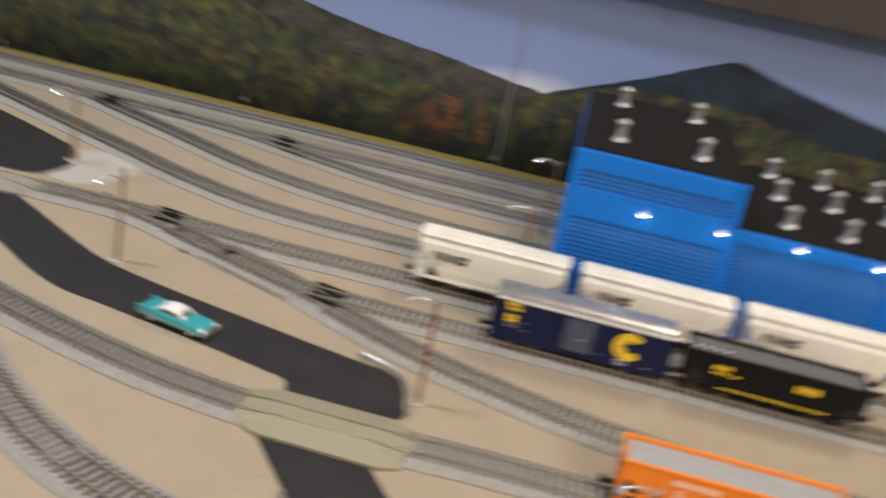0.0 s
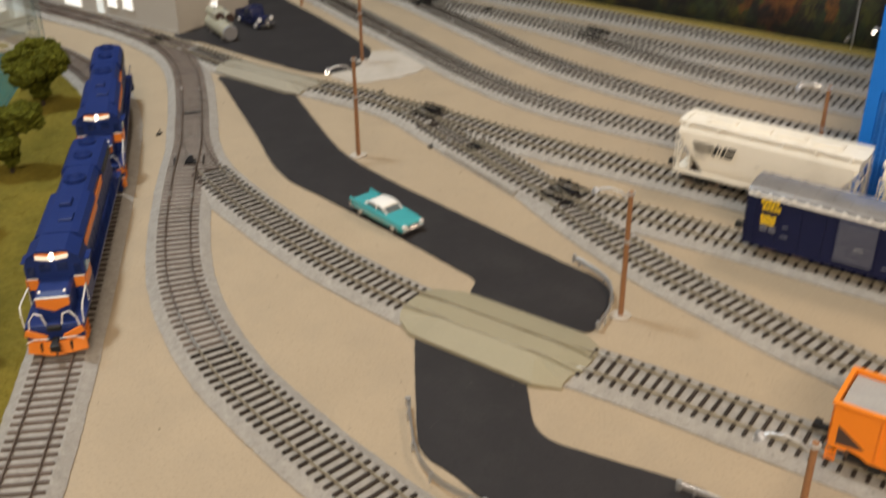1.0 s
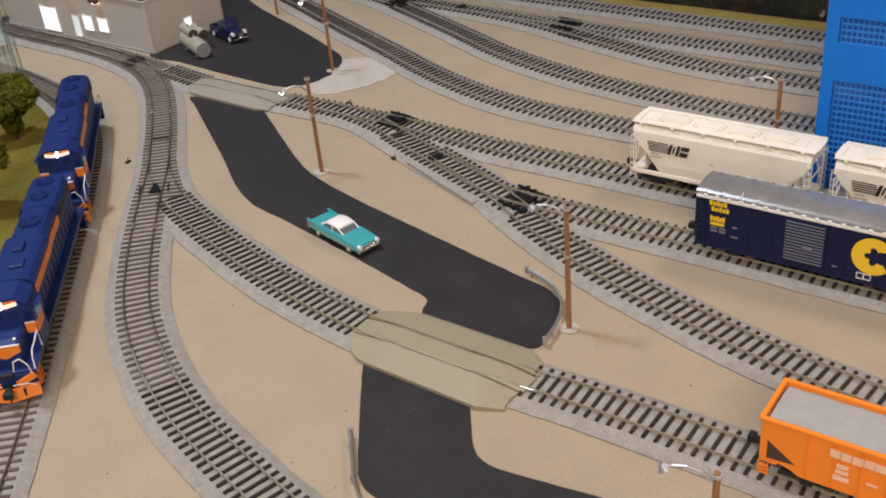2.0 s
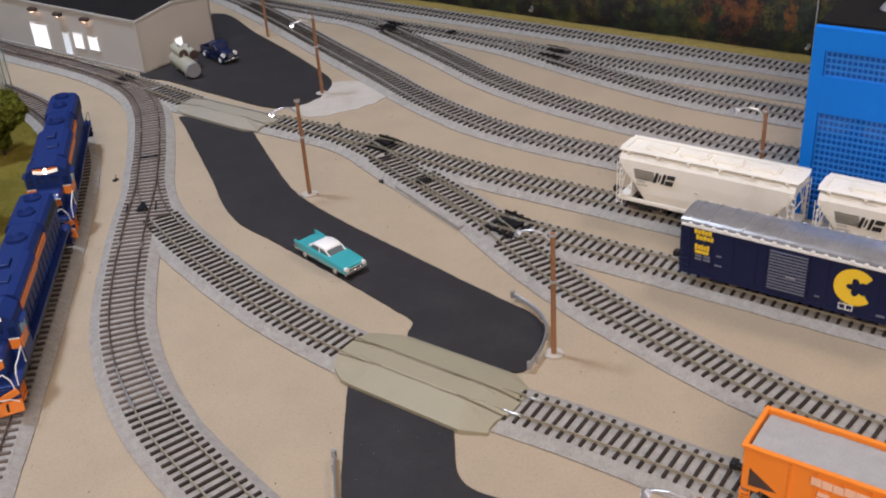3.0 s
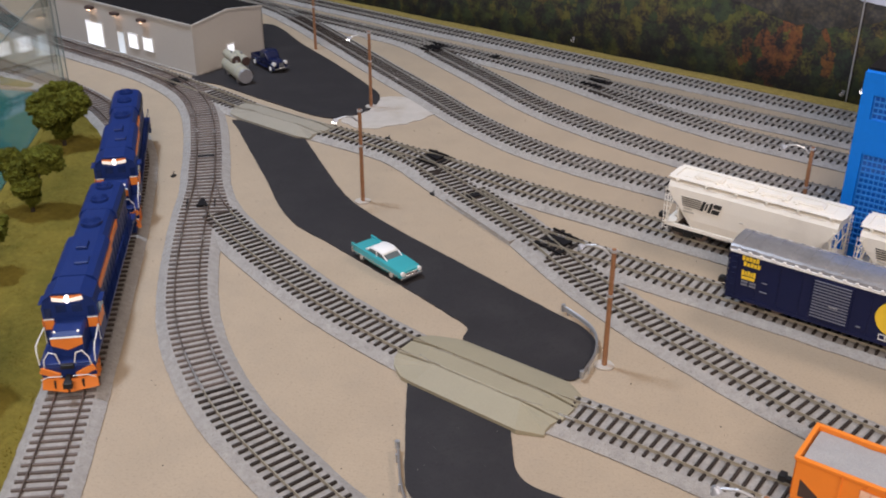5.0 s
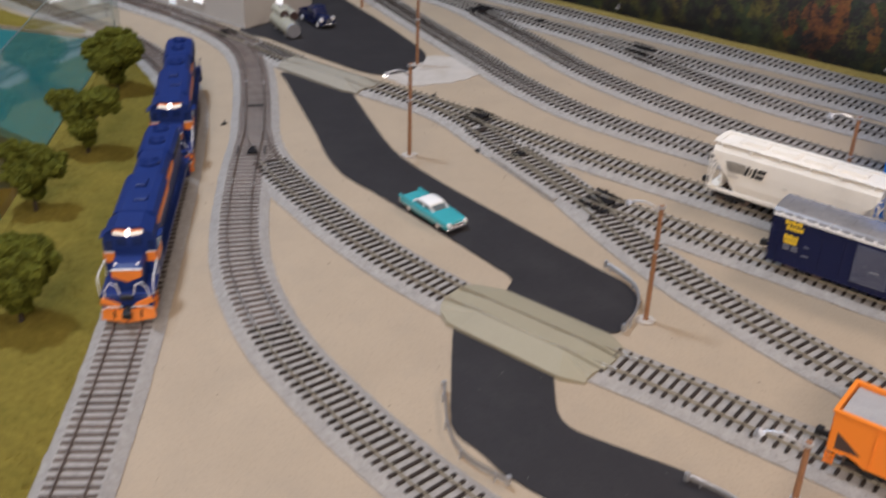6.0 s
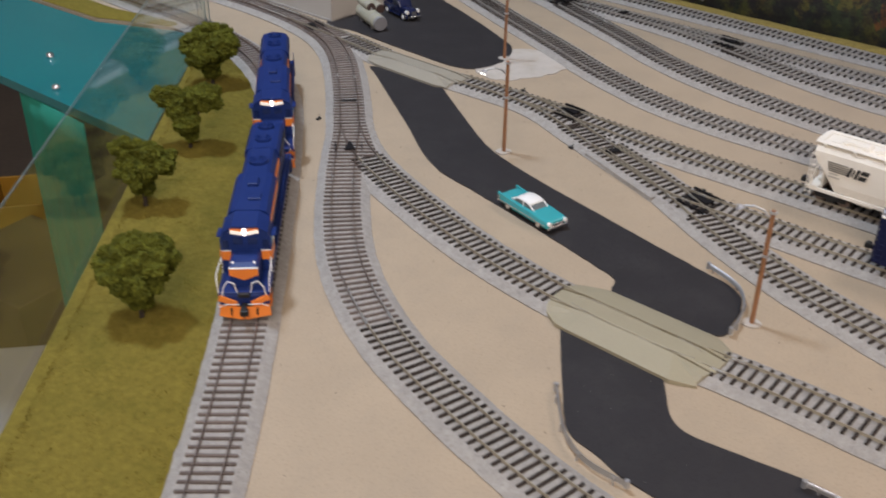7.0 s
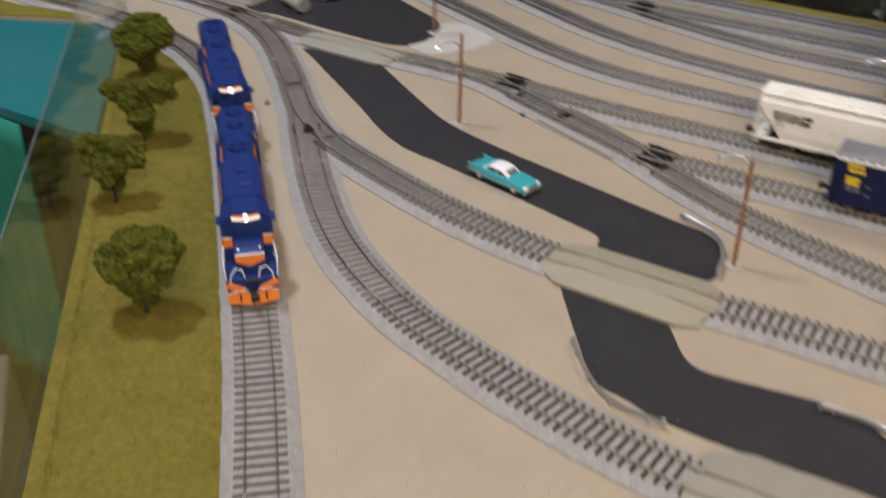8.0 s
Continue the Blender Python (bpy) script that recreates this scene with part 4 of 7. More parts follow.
def boxcar(m):
    th = thing("boxcar", m, "dark blue steel boxcar with grey roof and yellow lettering", "rail car")
    L, W, z0, z1 = 0.0752, 0.0163, 0.0085, 0.0445
    part("body", boxes((0, 0, (z0 + z1) / 2, 2 * L, 2 * W, z1 - z0), bevel=0.0005), NAVY, th)
    bm = bmesh.new()
    rings = []
    arc = [(W + 0.0006, z1 - 0.0005)] + [(W * math.cos(a), z1 + 0.0052 * math.sin(a) ** 0.8) for a in np.linspace(0.05, math.pi - 0.05, 13)] + [(-W - 0.0006, z1 - 0.0005)]
    loft(bm, [[(x, y, z) for y, z in arc] for x in (-L - 0.001, L + 0.001)])
    ribs = bmesh.new()
    for k in range(13):
        x = -L + 0.005 + k * (2 * L - 0.01) / 12
        loft(ribs, [[(xx, y * 0.995, z + 0.0005) for y, z in arc[1:-1]] for xx in (x - 0.0009, x + 0.0009)])
    roof = part("roof", bm, ROOF_STEEL, th, "galvanised steel roof", smooth=False)
    pieces("roof_rib", ribs, ROOF_STEEL, roof)
    for s in (-1, 1):
        part("eave_strip", boxes((0, s * (W + 0.0006), z1 - 0.0006, 2 * L, 0.0011, 0.0016)), WHITE_PAINT, th, "white eave strip")
        bm = bmesh.new()
        for k in range(24):
            box(bm, -L + 0.006 + k * (2 * L - 0.012) / 17, s * (W + 0.0008), z1 + 0.0009, 0.0022, 0.0012, 0.0012)
        pieces("roof_bracket", bm, WHITE_PAINT, th)
        # ribbed sliding door
        d = part("door", boxes((-0.002, s * (W + 0.0007), 0.0262, 0.027, 0.0012, 0.032), bevel=0.0003), NAVY, th)
        bm = bmesh.new()
        for k in range(13):
            box(bm, -0.002, s * (W + 0.0015), 0.0128 + k * 0.00225, 0.0245, 0.0008, 0.00075)
        pieces("door_rib", bm, DIM_GREY, d, "grey highlighted door ribs")
        part("door_latch", boxes((0.0005, s * (W + 0.0018), 0.0235, 0.006, 0.0008, 0.0006)), GUARD, d)
        for k in range(10):
            x = -L + 0.0055 + k * (2 * L - 0.011) / 9
            if abs(x + 0.002) > 0.017:
                part("side_rib", boxes((x, s * (W + 0.0001), 0.0262, 0.0007, 0.0006, 0.033)), NAVY, th)
        part("side_sill", boxes((0, s * (W - 0.0004), z0 - 0.0006, 2 * L, 0.0014, 0.003)), NAVY, th)
        ladder(th, ((s * (L - 0.004), s * (W + 0.0009), 0.0065), (s * (L - 0.004), s * (W + 0.0009), z1 - 0.002)), NAVY, 8)
        # lettering as plain bars, and the round emblem
        y = s * (W + 0.0006)
        bars = [(-0.0600, 0.0405, 0.0125, 0.0034), (-0.0585, 0.0362, 0.0125, 0.0032), (-0.0600, 0.0290, 0.0105, 0.0038)]
        for bx, bz, bw, bh in bars:
            bm = bmesh.new()
            n = 5
            for k in range(n):
                box(bm, bx + (k - (n - 1) / 2) * bw / n, y, bz - (k % 2) * 0.0003, bw / n * 0.78, 0.0005, bh * (1 if k % 2 == 0 else 0.8))
            pieces("lettering", bm, YELLOW, th, "yellow lettering as bars")
        bm = boxes((-0.0600, y, 0.0252, 0.0095, 0.0005, 0.0022))
        pieces("lettering", bm, YELLOW, th, "yellow number as a bar")
        bm = boxes((-0.0622, y, 0.0222, 0.0046, 0.0005, 0.0014), (-0.0562, y, 0.0222, 0.0046, 0.0005, 0.0014), (-0.0622, y, 0.0198, 0.0046, 0.0005, 0.0014), (-0.0562, y, 0.0198, 0.0046, 0.0005, 0.0014),
                   (-0.048, y, 0.0252, 0.0036, 0.0005, 0.0008), (-0.048, y, 0.0180, 0.005, 0.0005, 0.0008), (0.0575, y, 0.0118, 0.005, 0.0005, 0.0012), (0.018, y, 0.0145, 0.003, 0.0005, 0.0009))
        pieces("stencil", bm, DIM_GREY, th, "small grey stencil bars")
        bm = bmesh.new()
        cx, cz, r0, r1 = 0.0400, 0.0275, 0.0060, 0.0128
        A = np.linspace(0.72, math.tau - 0.72, 30)
        o = [bm.verts.new((cx + r1 * math.cos(a), y - s * 0.0002, cz + r1 * math.sin(a))) for a in A]
        i = [bm.verts.new((cx + 0.0015 + r0 * (0.62 + 0.5 * abs(math.sin(2.5 * a))) * math.cos(a), y - s * 0.0002, cz + r0 * (0.62 + 0.5 * abs(math.sin(2.5 * a))) * math.sin(a))) for a in A]
        o2 = [bm.verts.new((v.co.x, y + s * 0.0003, v.co.z)) for v in o]
        i2 = [bm.verts.new((v.co.x, y + s * 0.0003, v.co.z)) for v in i]
        for k in range(29):
            bm.faces.new((o2[k], o2[k + 1], i2[k + 1], i2[k]))
            bm.faces.new((o[k], o[k + 1], o2[k + 1], o2[k]))
            bm.faces.new((i[k], i[k + 1], i2[k + 1], i2[k]))
        part("emblem", bm, YELLOW, th, "yellow round emblem shape")
        bm = bmesh.new()
        for bx in (0.0340, 0.0383):
            for dx, dz, w, h in ((0, 0.0019, 0.0042, 0.0005), (0, -0.0019, 0.0042, 0.0005), (-0.002, 0, 0.0005, 0.0042), (0.002, 0, 0.0005, 0.0042)):
                box(bm, bx + dx, y, 0.0122 + dz, w, 0.0005, h)
        pieces("placard", bm, WHITE_PAINT, th, "white outlined label panels")
    for s in (-1, 1):
        pieces("end_rib", boxes(*[(s * (L + 0.0005), 0, 0.013 + k * 0.0042, 0.0012, 2 * W - 0.004, 0.0016) for k in range(8)]), NAVY, th)
        ladder(th, ((s * (L + 0.0016), s * 0.011, 0.007), (s * (L + 0.0016), s * 0.011, z1 - 0.002)), NAVY, 8, axis="y")
        wheel_truck(th, s * 0.049)
        coupler(th, s * L, s)
    part("underframe", boxes((0, 0, 0.0075, 2 * L - 0.004, 0.007, 0.003), (0.01, 0.006, 0.0065, 0.014, 0.006, 0.005), (-0.018, -0.005, 0.0065, 0.01, 0.006, 0.005)), BLACK_PLASTIC, th)
    return th


def covered_hopper(m):
    th = thing("covered_hopper", m, "cream covered hopper car with black lettering bars", "rail car", "covered hoppers beside the blue building")
    L, W, z1 = 0.0675, 0.0166, 0.0495
    # rounded sides that sweep in at the bottom
    prof = [(-0.0155, 0.0135), (-W, 0.020), (-W - 0.0003, 0.034), (-W, 0.0445), (-0.0145, 0.0480), (-0.0095, z1), (0.0095, z1), (0.0145, 0.0480), (W, 0.0445), (W + 0.0003, 0.034), (W, 0.020), (0.0155, 0.0135)]
    bm = bmesh.new()
    rings = []
    for x, lift in ((-L + 0.0005, 0.028), (-L + 0.006, 0.020), (-L + 0.022, 0.0), (L - 0.022, 0.0), (L - 0.006, 0.020), (L - 0.0005, 0.028)):
        rings.append([(x, y, max(z, 0.0135 + lift)) for y, z in prof])
    loft(bm, rings)
    part("body", bm, CREAM, th, smooth=False)
    part("roof", boxes((0, 0, z1 + 0.0005, 2 * L - 0.003, 0.0225, 0.0012), (0, 0, z1 + 0.0012, 2 * L - 0.016, 0.0125, 0.0008), bevel=0.0004), CREAM, th)
    for k in range(4):
        x = (-1.5 + k) * 0.0265
        h = part("hatch", boxes((x, 0, z1 + 0.0023, 0.0235, 0.0095, 0.0016), (x, 0, z1 + 0.0034, 0.02, 0.0075, 0.0008), bevel=0.0006), CREAM, th)
        bm = bmesh.new()
        for s in (-1, 1):
            for d in (-0.008, 0.008):
                box(bm, x + d, s * 0.0062, z1 + 0.0022, 0.0016, 0.0022, 0.0012)
        pieces("hatch_clip", bm, CREAM, h)
    bm, straps = bmesh.new(), bmesh.new()
    for s in (-1, 1):
        for k in range(7):
            box(straps, (-3 + k) * 0.0168, s * 0.0150, 0.0479, 0.012, 0.0006, 0.0006)
        box(bm, 0, s * 0.0122, z1 + 0.0016, 2 * L + 0.002, 0.0050, 0.0007)
        for k in range(6):
            box(bm, (-2.5 + k) * 0.0242, s * 0.0122, z1 + 0.0002, 0.0016, 0.0050, 0.0026)
            box(bm, (-2.5 + k) * 0.0242, s * 0.0150, z1 + 0.0006, 0.0020, 0.0016, 0.0018)
    for e in (-1, 1):
        box(bm, e * (L - 0.0005), 0, z1 + 0.0016, 0.0050, 0.0196, 0.0007)
    part("running_board", bm, CREAM, th)
    pieces("roof_strap", straps, CREAM, th)
    for s in (-1, 1):
        part("side_sill", boxes((0, s * (W - 0.001), 0.0115, 2 * L, 0.002, 0.003), bevel=0.0003), CREAM, th)
        y = s * (W + 0.0006)
        cx = -0.0465
        bm = bmesh.new()
        for k in range(5):
            box(bm, cx + k * 0.0004, y + s * 0.0001, 0.0382 - k * 0.0017, 0.0165, 0.0006, 0.0005)
        pieces("lettering_stripe", bm, BLACK_INK, th, "thin black stripes")
        bm = bmesh.new()
        for x0, z0, w, hgt in ((0.0080, 0.0304, 0.0023, 0.0082), (0.0117, 0.0318, 0.0013, 0.0056), (0.0141, 0.0304, 0.0023, 0.0082),
                               (0.0186, 0.0353, 0.0062, 0.0033), (0.0172, 0.0304, 0.0062, 0.0033)):
            x0 += cx
            lean_x = hgt * 0.26
            quad = [(x0, z0), (x0 + w, z0), (x0 + w + lean_x, z0 + hgt), (x0 + lean_x, z0 + hgt)]
            a, b = [[bm.verts.new((x, y + s * o, z)) for x, z in quad] for o in (0.0004, -0.0004)]
            bm.faces.new(a)
            bm.faces.new(b[::-1])
            for k in range(4):
                bm.faces.new((a[k], a[(k + 1) % 4], b[(k + 1) % 4], b[k]))
        pieces("lettering", bm, BLACK_INK, th, "black slanted lettering shape")
        bm = boxes((cx - 0.002, y, 0.0290, 0.007, 0.0006, 0.0012), (cx - 0.001, y, 0.0265, 0.009, 0.0006, 0.0010), (-0.004, y, 0.029, 0.003, 0.0006, 0.0008), (0.03, y, 0.024, 0.004, 0.0006, 0.0009))
        pieces("stencil", bm, FADED_GREY, th, "small grey stencil bars")
        # bays below
        for bx in (-0.0225, 0.0225):
            bm = bmesh.new()
            loft(bm, [[(bx - 0.019, -0.0135, 0.0145), (bx + 0.019, -0.0135, 0.0145), (bx + 0.019, 0.0135, 0.0145), (bx - 0.019, 0.0135, 0.0145)],
                      [(bx - 0.006, -0.0075, 0.0045), (bx + 0.006, -0.0075, 0.0045), (bx + 0.006, 0.0075, 0.0045), (bx - 0.006, 0.0075, 0.0045)]])
            if s > 0:
                pieces("discharge_bay", bm, CREAM, th)
            else:
                bm.free()
    for s in (-1, 1):
        ladder(th, ((s * (L - 0.0015), -W - 0.0008, 0.006), (s * (L - 0.0015), -W - 0.0008, 0.0435)), CREAM, 8)
        ladder(th, ((s * (L - 0.0015), W + 0.0008, 0.006), (s * (L - 0.0015), W + 0.0008, 0.0435)), CREAM, 8)
        ladder(th, ((s * (L + 0.0004), 0.010, 0.012), (s * (L + 0.0004), 0.010, 0.047)), CREAM, 7, axis="y")
        bm = boxes((s * (L - 0.004), 0, 0.0125, 0.008, 2 * W, 0.0016))
        for yy in (-0.0155, 0.0155):
            rod(bm, (s * (L - 0.0008), yy, 0.012), (s * (L - 0.0075), yy, 0.0435), 0.0006, seg=6)
            rod(bm, (s * (L - 0.0008), yy, 0.012), (s * (L - 0.0008), yy, 0.036), 0.0005, seg=6)
            rod(bm, (s * (L - 0.0008), yy, 0.036), (s * (L - 0.0085), yy, 0.044), 0.0005, seg=6)
        rod(bm, (s * (L - 0.0008), -0.0155, 0.030), (s * (L - 0.0008), 0.0155, 0.030), 0.0004, seg=6)
        part("end_platform", bm, CREAM, th)
        part("end_bulkhead", boxes((s * (L - 0.0105), 0, 0.0270, 0.0010, 2 * W - 0.003, 0.0270)), CREAM, th)
        part("brake_cylinder", rod(bmesh.new(), (s * (L - 0.011), -0.004, 0.0160), (s * (L - 0.004), -0.004, 0.0160), 0.0022, seg=14), CREAM, th)
        wheel_truck(th, s * 0.0485)
        coupler(th, s * L, s)
    return th


def open_hopper(m, paint, load, label, ink, black=False):
    th = thing("open_hopper", m, label, "rail car")
    L, W, z0, z1 = 0.073, 0.0165, 0.0115, 0.0385 if not black else 0.0405
    T = 0.0011
    for s in (-1, 1):
        bm = bmesh.new()
        # side with a triangular cut at each end
        out = [(-L, z1), (L, z1), (L, z0 + 0.002), (L - 0.010, z0 + 0.002), (L - 0.0155, z0 + 0.0004), (L - 0.02, z0 - 0.002), (-L + 0.02, z0 - 0.002), (-L + 0.0155, z0 + 0.0004), (-L + 0.010, z0 + 0.002), (-L, z0 + 0.002)]
        a = [bm.verts.new((x, s * W, z)) for x, z in out]
        b = [bm.verts.new((x, s * (W - T), z)) for x, z in out]
        n = len(out)
        for k in range(n):
            bm.faces.new((a[k], a[(k + 1) % n], b[(k + 1) % n], b[k]))
        bm.faces.new(a)
        bm.faces.new(b[::-1])
        bm.normal_update()
        bmesh.ops.triangulate(bm, faces=[f for f in bm.faces if len(f.verts) > 4])
        part("side", bm, paint, th)
        part("top_rim", boxes((0, s * (W + 0.0001), z1 + 0.0003, 2 * L + 0.002, 0.0026, 0.0020), bevel=0.0004), paint, th)
        for k in range(9):
            x = -0.050 + k * 0.0125
            part("side_rib", boxes((x, s * (W + 0.0004), (z0 + z1) / 2 - 0.001, 0.0009, 0.0010, z1 - z0 - 0.001)), paint, th)
        # dark triangles on the closed side stand in for shaded end openings
        bm = bmesh.new()
        for e in (-1, 1):
            tri = [(e * (L - 0.0035), z0 + 0.0035), (e * (L - 0.0175), z0 + 0.0045), (e * (L - 0.0035), z0 + 0.0145)]
            f = [bm.verts.new((x, s * (W + 0.00025), z)) for x, z in tri]
            g = [bm.verts.new((x, s * (W - 0.002), z)) for x, z in tri]
            bm.faces.new(f)
            bm.faces.new(g)
            for k in range(3):
                bm.faces.new((f[k], f[(k + 1) % 3], g[(k + 1) % 3], g[k]))
        pieces("end_opening_shade", bm, SHADE_BROWN if not black else BLACK_PLASTIC, th, "dark triangular patch for the shaded opening at the end slope")
        y = s * (W + 0.0009)
        if black:
            bm = bmesh.new()
            for k in range(4):
                box(bm, -0.050 + k * 0.0036, y, 0.0305, 0.0028, 0.0006, 0.0040)
                box(bm, -0.050 + k * 0.0036, y, 0.0255, 0.0024, 0.0006, 0.0024)
                box(bm, 0.018 + k * 0.0048, y, 0.0290, 0.0036, 0.0006, 0.0062)
            box(bm, -0.033, y, 0.0248, 0.005, 0.0006, 0.0018)
            pieces("lettering", bm, ink, th, "yellow lettering as bars")
            part("sill_stripe", boxes((0.0, y, 0.0125, 0.088, 0.0006, 0.0010)), ink, th, "thin yellow stripe")
        else:
            bm = bmesh.new()
            for k in range(6):
                box(bm, -0.0375 + k * 0.0052, y, 0.0322 - (k % 3) * 0.0002, 0.0049, 0.0006, 0.0045)
            pieces("lettering", bm, ink, th, "faded white lettering as bars")
            bm = boxes((-0.0335, y, 0.0256, 0.0055, 0.0006, 0.0024), (-0.0335, y, 0.0222, 0.0062, 0.0006, 0.0022), (-0.0335, y, 0.0182, 0.0075, 0.0006, 0.0030), (-0.0195, y, 0.0205, 0.0055, 0.0006, 0.0012))
            pieces("stencil", bm, ink, th, "faded white stencil bars")
    for s in (-1, 1):
        part("end_wall", boxes((s * (L - T / 2), 0, (z1 + z0) / 2 + 0.006, T, 2 * W - 0.0024, z1 - z0 - 0.012), (s * (L + 0.0002), 0, z1 + 0.0003, 0.0024, 2 * W + 0.002, 0.0021), bevel=0.0003), paint, th)
        part("end_sill", boxes((s * (L - 0.0045), 0, z0 + 0.0012, 0.009, 2 * W, 0.0018), bevel=0.0003), paint, th)
        for yy in (-1, 1):
            bm = bmesh.new()
            for k in range(3):
                box(bm, s * (L - 0.0022), yy * (W - 0.0002), 0.0046 + k * 0.0024, 0.0050, 0.0016, 0.0006)
            box(bm, s * (L - 0.0046), yy * (W - 0.0002), 0.0076, 0.0005, 0.0012, 0.0075)
            box(bm, s * (L + 0.0002), yy * (W - 0.0002), 0.0076, 0.0005, 0.0012, 0.0075)
            part("step", bm, paint, th)
        ladder(th, ((s * (L + 0.0012), -0.010, z0), (s * (L + 0.0012), -0.010, z1 - 0.001)), paint, 7, axis="y")
        wheel_truck(th, s * 0.0500)
        coupler(th, s * L, s)
    part("brake_wheel", rod(bmesh.new(), (-L - 0.0018, 0.006, 0.031), (-L - 0.0008, 0.006, 0.031), 0.0034, seg=16), paint, th)
    # load with a little heap
    bm = bmesh.new()
    nx, ny = 40, 12
    grid = [[bm.verts.new((-L + 0.002 + (2 * L - 0.004) * i / nx, -W + 0.0014 + (2 * W - 0.0028) * j / ny,
                           z1 - 0.0016 + 0.0007 * noise.noise((i * 0.35, j * 0.5, 3 + z1)) + 0.0008 * math.sin(math.pi * j / ny))) for j in range(ny + 1)] for i in range(nx + 1)]
    for i in range(nx):
        for j in range(ny):
            bm.faces.new((grid[i][j], grid[i + 1][j], grid[i + 1][j + 1], grid[i][j + 1]))
    part("load", bm, load, th, "level grey stone load" if not black else "dark coal load", smooth=True)
    bm = bmesh.new()
    for bx in (-0.024, 0.0, 0.024):
        loft(bm, [[(bx - 0.011, -0.0145, 0.0115), (bx + 0.011, -0.0145, 0.0115), (bx + 0.011, 0.0145, 0.0115), (bx - 0.011, 0.0145, 0.0115)],
                  [(bx - 0.004, -0.010, 0.0030), (bx + 0.004, -0.010, 0.0030), (bx + 0.004, 0.010, 0.0030), (bx - 0.004, 0.010, 0.0030)]])
    pieces("discharge_bay", bm, paint, th)
    return th


def diesel_engine(m):
    th = thing("diesel_engine", m, "blue and orange diesel locomotive with lit headlight", "locomotive", "pair of coupled engines")
    L, F = 0.1075, 0.0195
    part("deck", boxes((0, 0, 0.0165, 2 * L, 0.0345, 0.0028), (0, 0, 0.0135, 2 * L - 0.03, 0.030, 0.0040), bevel=0.0004), LOCO_BLUE, th)
    W = 0.0122
    hood = [(-W, 0.0175), (-W, 0.0455), (-W + 0.0025, 0.0497), (-W + 0.0050, 0.0509), (W - 0.0050, 0.0509), (W - 0.0025, 0.0497), (W, 0.0455), (W, 0.0175)]
    part("long_hood", prism(bmesh.new(), hood, -0.0985, 0.0400 + F), LOCO_BLUE, th)
    wide = [(-0.0150, 0.036), (-0.0150, 0.0470), (-0.0125, 0.0506), (-0.008, 0.0520), (0.008, 0.0520), (0.0125, 0.0506), (0.0150, 0.0470), (0.0150, 0.036)]
    part("blower_housing", prism(bmesh.new(), wide, -0.004, 0.055), LOCO_BLUE, th)
    part("radiator_housing", prism(bmesh.new(), [(y * 0.90, z - 0.0008) for y, z in wide], -0.098, -0.048), LOCO_BLUE, th)
    for x, r in ((-0.088, 0.0068), (-0.064, 0.0068), (-0.024, 0.0078)):
        bm = rod(bmesh.new(), (x, 0, 0.0500), (x, 0, 0.0532), r, r * 0.96, seg=24)
        f = part("roof_fan", bm, LOCO_BLUE, th)
        bm = bmesh.new()
        for k in range(8):
            box(bm, x, 0, 0.0534, 2 * r * 0.9, 0.0006, 0.0005, turn=Matrix.Rotation(k * math.pi / 8, 4, "Z"))
        part("fan_grille", bm, LOCO_BLUE, f)
    part("exhaust", boxes((0.014, 0, 0.0530, 0.011, 0.0075, 0.0030), (0.036, 0.003, 0.0526, 0.010, 0.009, 0.0022), bevel=0.0005), LOCO_BLUE, th)
    # side doors of the hood and the orange stripe
    for s in (-1, 1):
        bm = bmesh.new()
        for k in range(14):
            box(bm, -0.092 + k * 0.0105, s * (W + 0.0002), 0.0275, 0.0086, 0.0008, 0.0165, 0.0002)
        pieces("hood_door", bm, LOCO_BLUE, th)
        part("side_stripe", boxes((-0.022, s * (W + 0.0005), 0.0392, 0.150, 0.0008, 0.0055)), LOCO_ORANGE, th, "orange stripe")
        part("upper_stripe", boxes((0.0255, s * 0.01515, 0.0420, 0.058, 0.0006, 0.0055)), LOCO_ORANGE, th, "orange stripe")
        bm = bmesh.new()
        for k in range(7):
            box(bm, -0.093 + k * 0.0065, s * (0.0137), 0.0432, 0.0045, 0.0006, 0.0060)
        pieces("radiator_grille", bm, BLACK_PLASTIC, th)
    # cab
    cab = [(-0.0172, 0.0175), (-0.0172, 0.0425), (-0.0150, 0.0480), (-0.0080, 0.0525), (0.0080, 0.0525), (0.0150, 0.0480), (0.0172, 0.0425), (0.0172, 0.0175)]
    c = part("cab", prism(bmesh.new(), cab, 0.0400 + F, 0.0600 + F), LOCO_BLUE, th)
    part("cab_roof", prism(bmesh.new(), [(-0.0156, 0.0482), (-0.0083, 0.0532), (0.0083, 0.0532), (0.0156, 0.0482), (0.0080, 0.0518), (-0.0080, 0.0518)], 0.0388 + F, 0.0612 + F), LOCO_BLUE, c)
    for s in (-1, 1):
        part("side_window", boxes((0.0495 + F, s * 0.01735, 0.0375, 0.0130, 0.0006, 0.0075)), REFLECTION_GLASS, c, "side window with a pale blue reflection in its colour")
        part("windshield", boxes((0.06025 + F, s * 0.0050, 0.0415, 0.0006, 0.0062, 0.0052)), BLUE_GLASS, c, "dark windshield pane")
        part("cab_stripe", boxes((0.0604 + F, s * 0.0135, 0.0305, 0.0008, 0.0062, 0.0070), (0.0525 + F, s * 0.0174, 0.0305, 0.0158, 0.0007, 0.0070)), LOCO_ORANGE, c, "orange cab corner panel")
        part("cab_trim", boxes((0.0606 + F, s * 0.0135, 0.0343, 0.0008, 0.0064, 0.0006)), WHITE_PAINT, c, "white line above the orange panel")
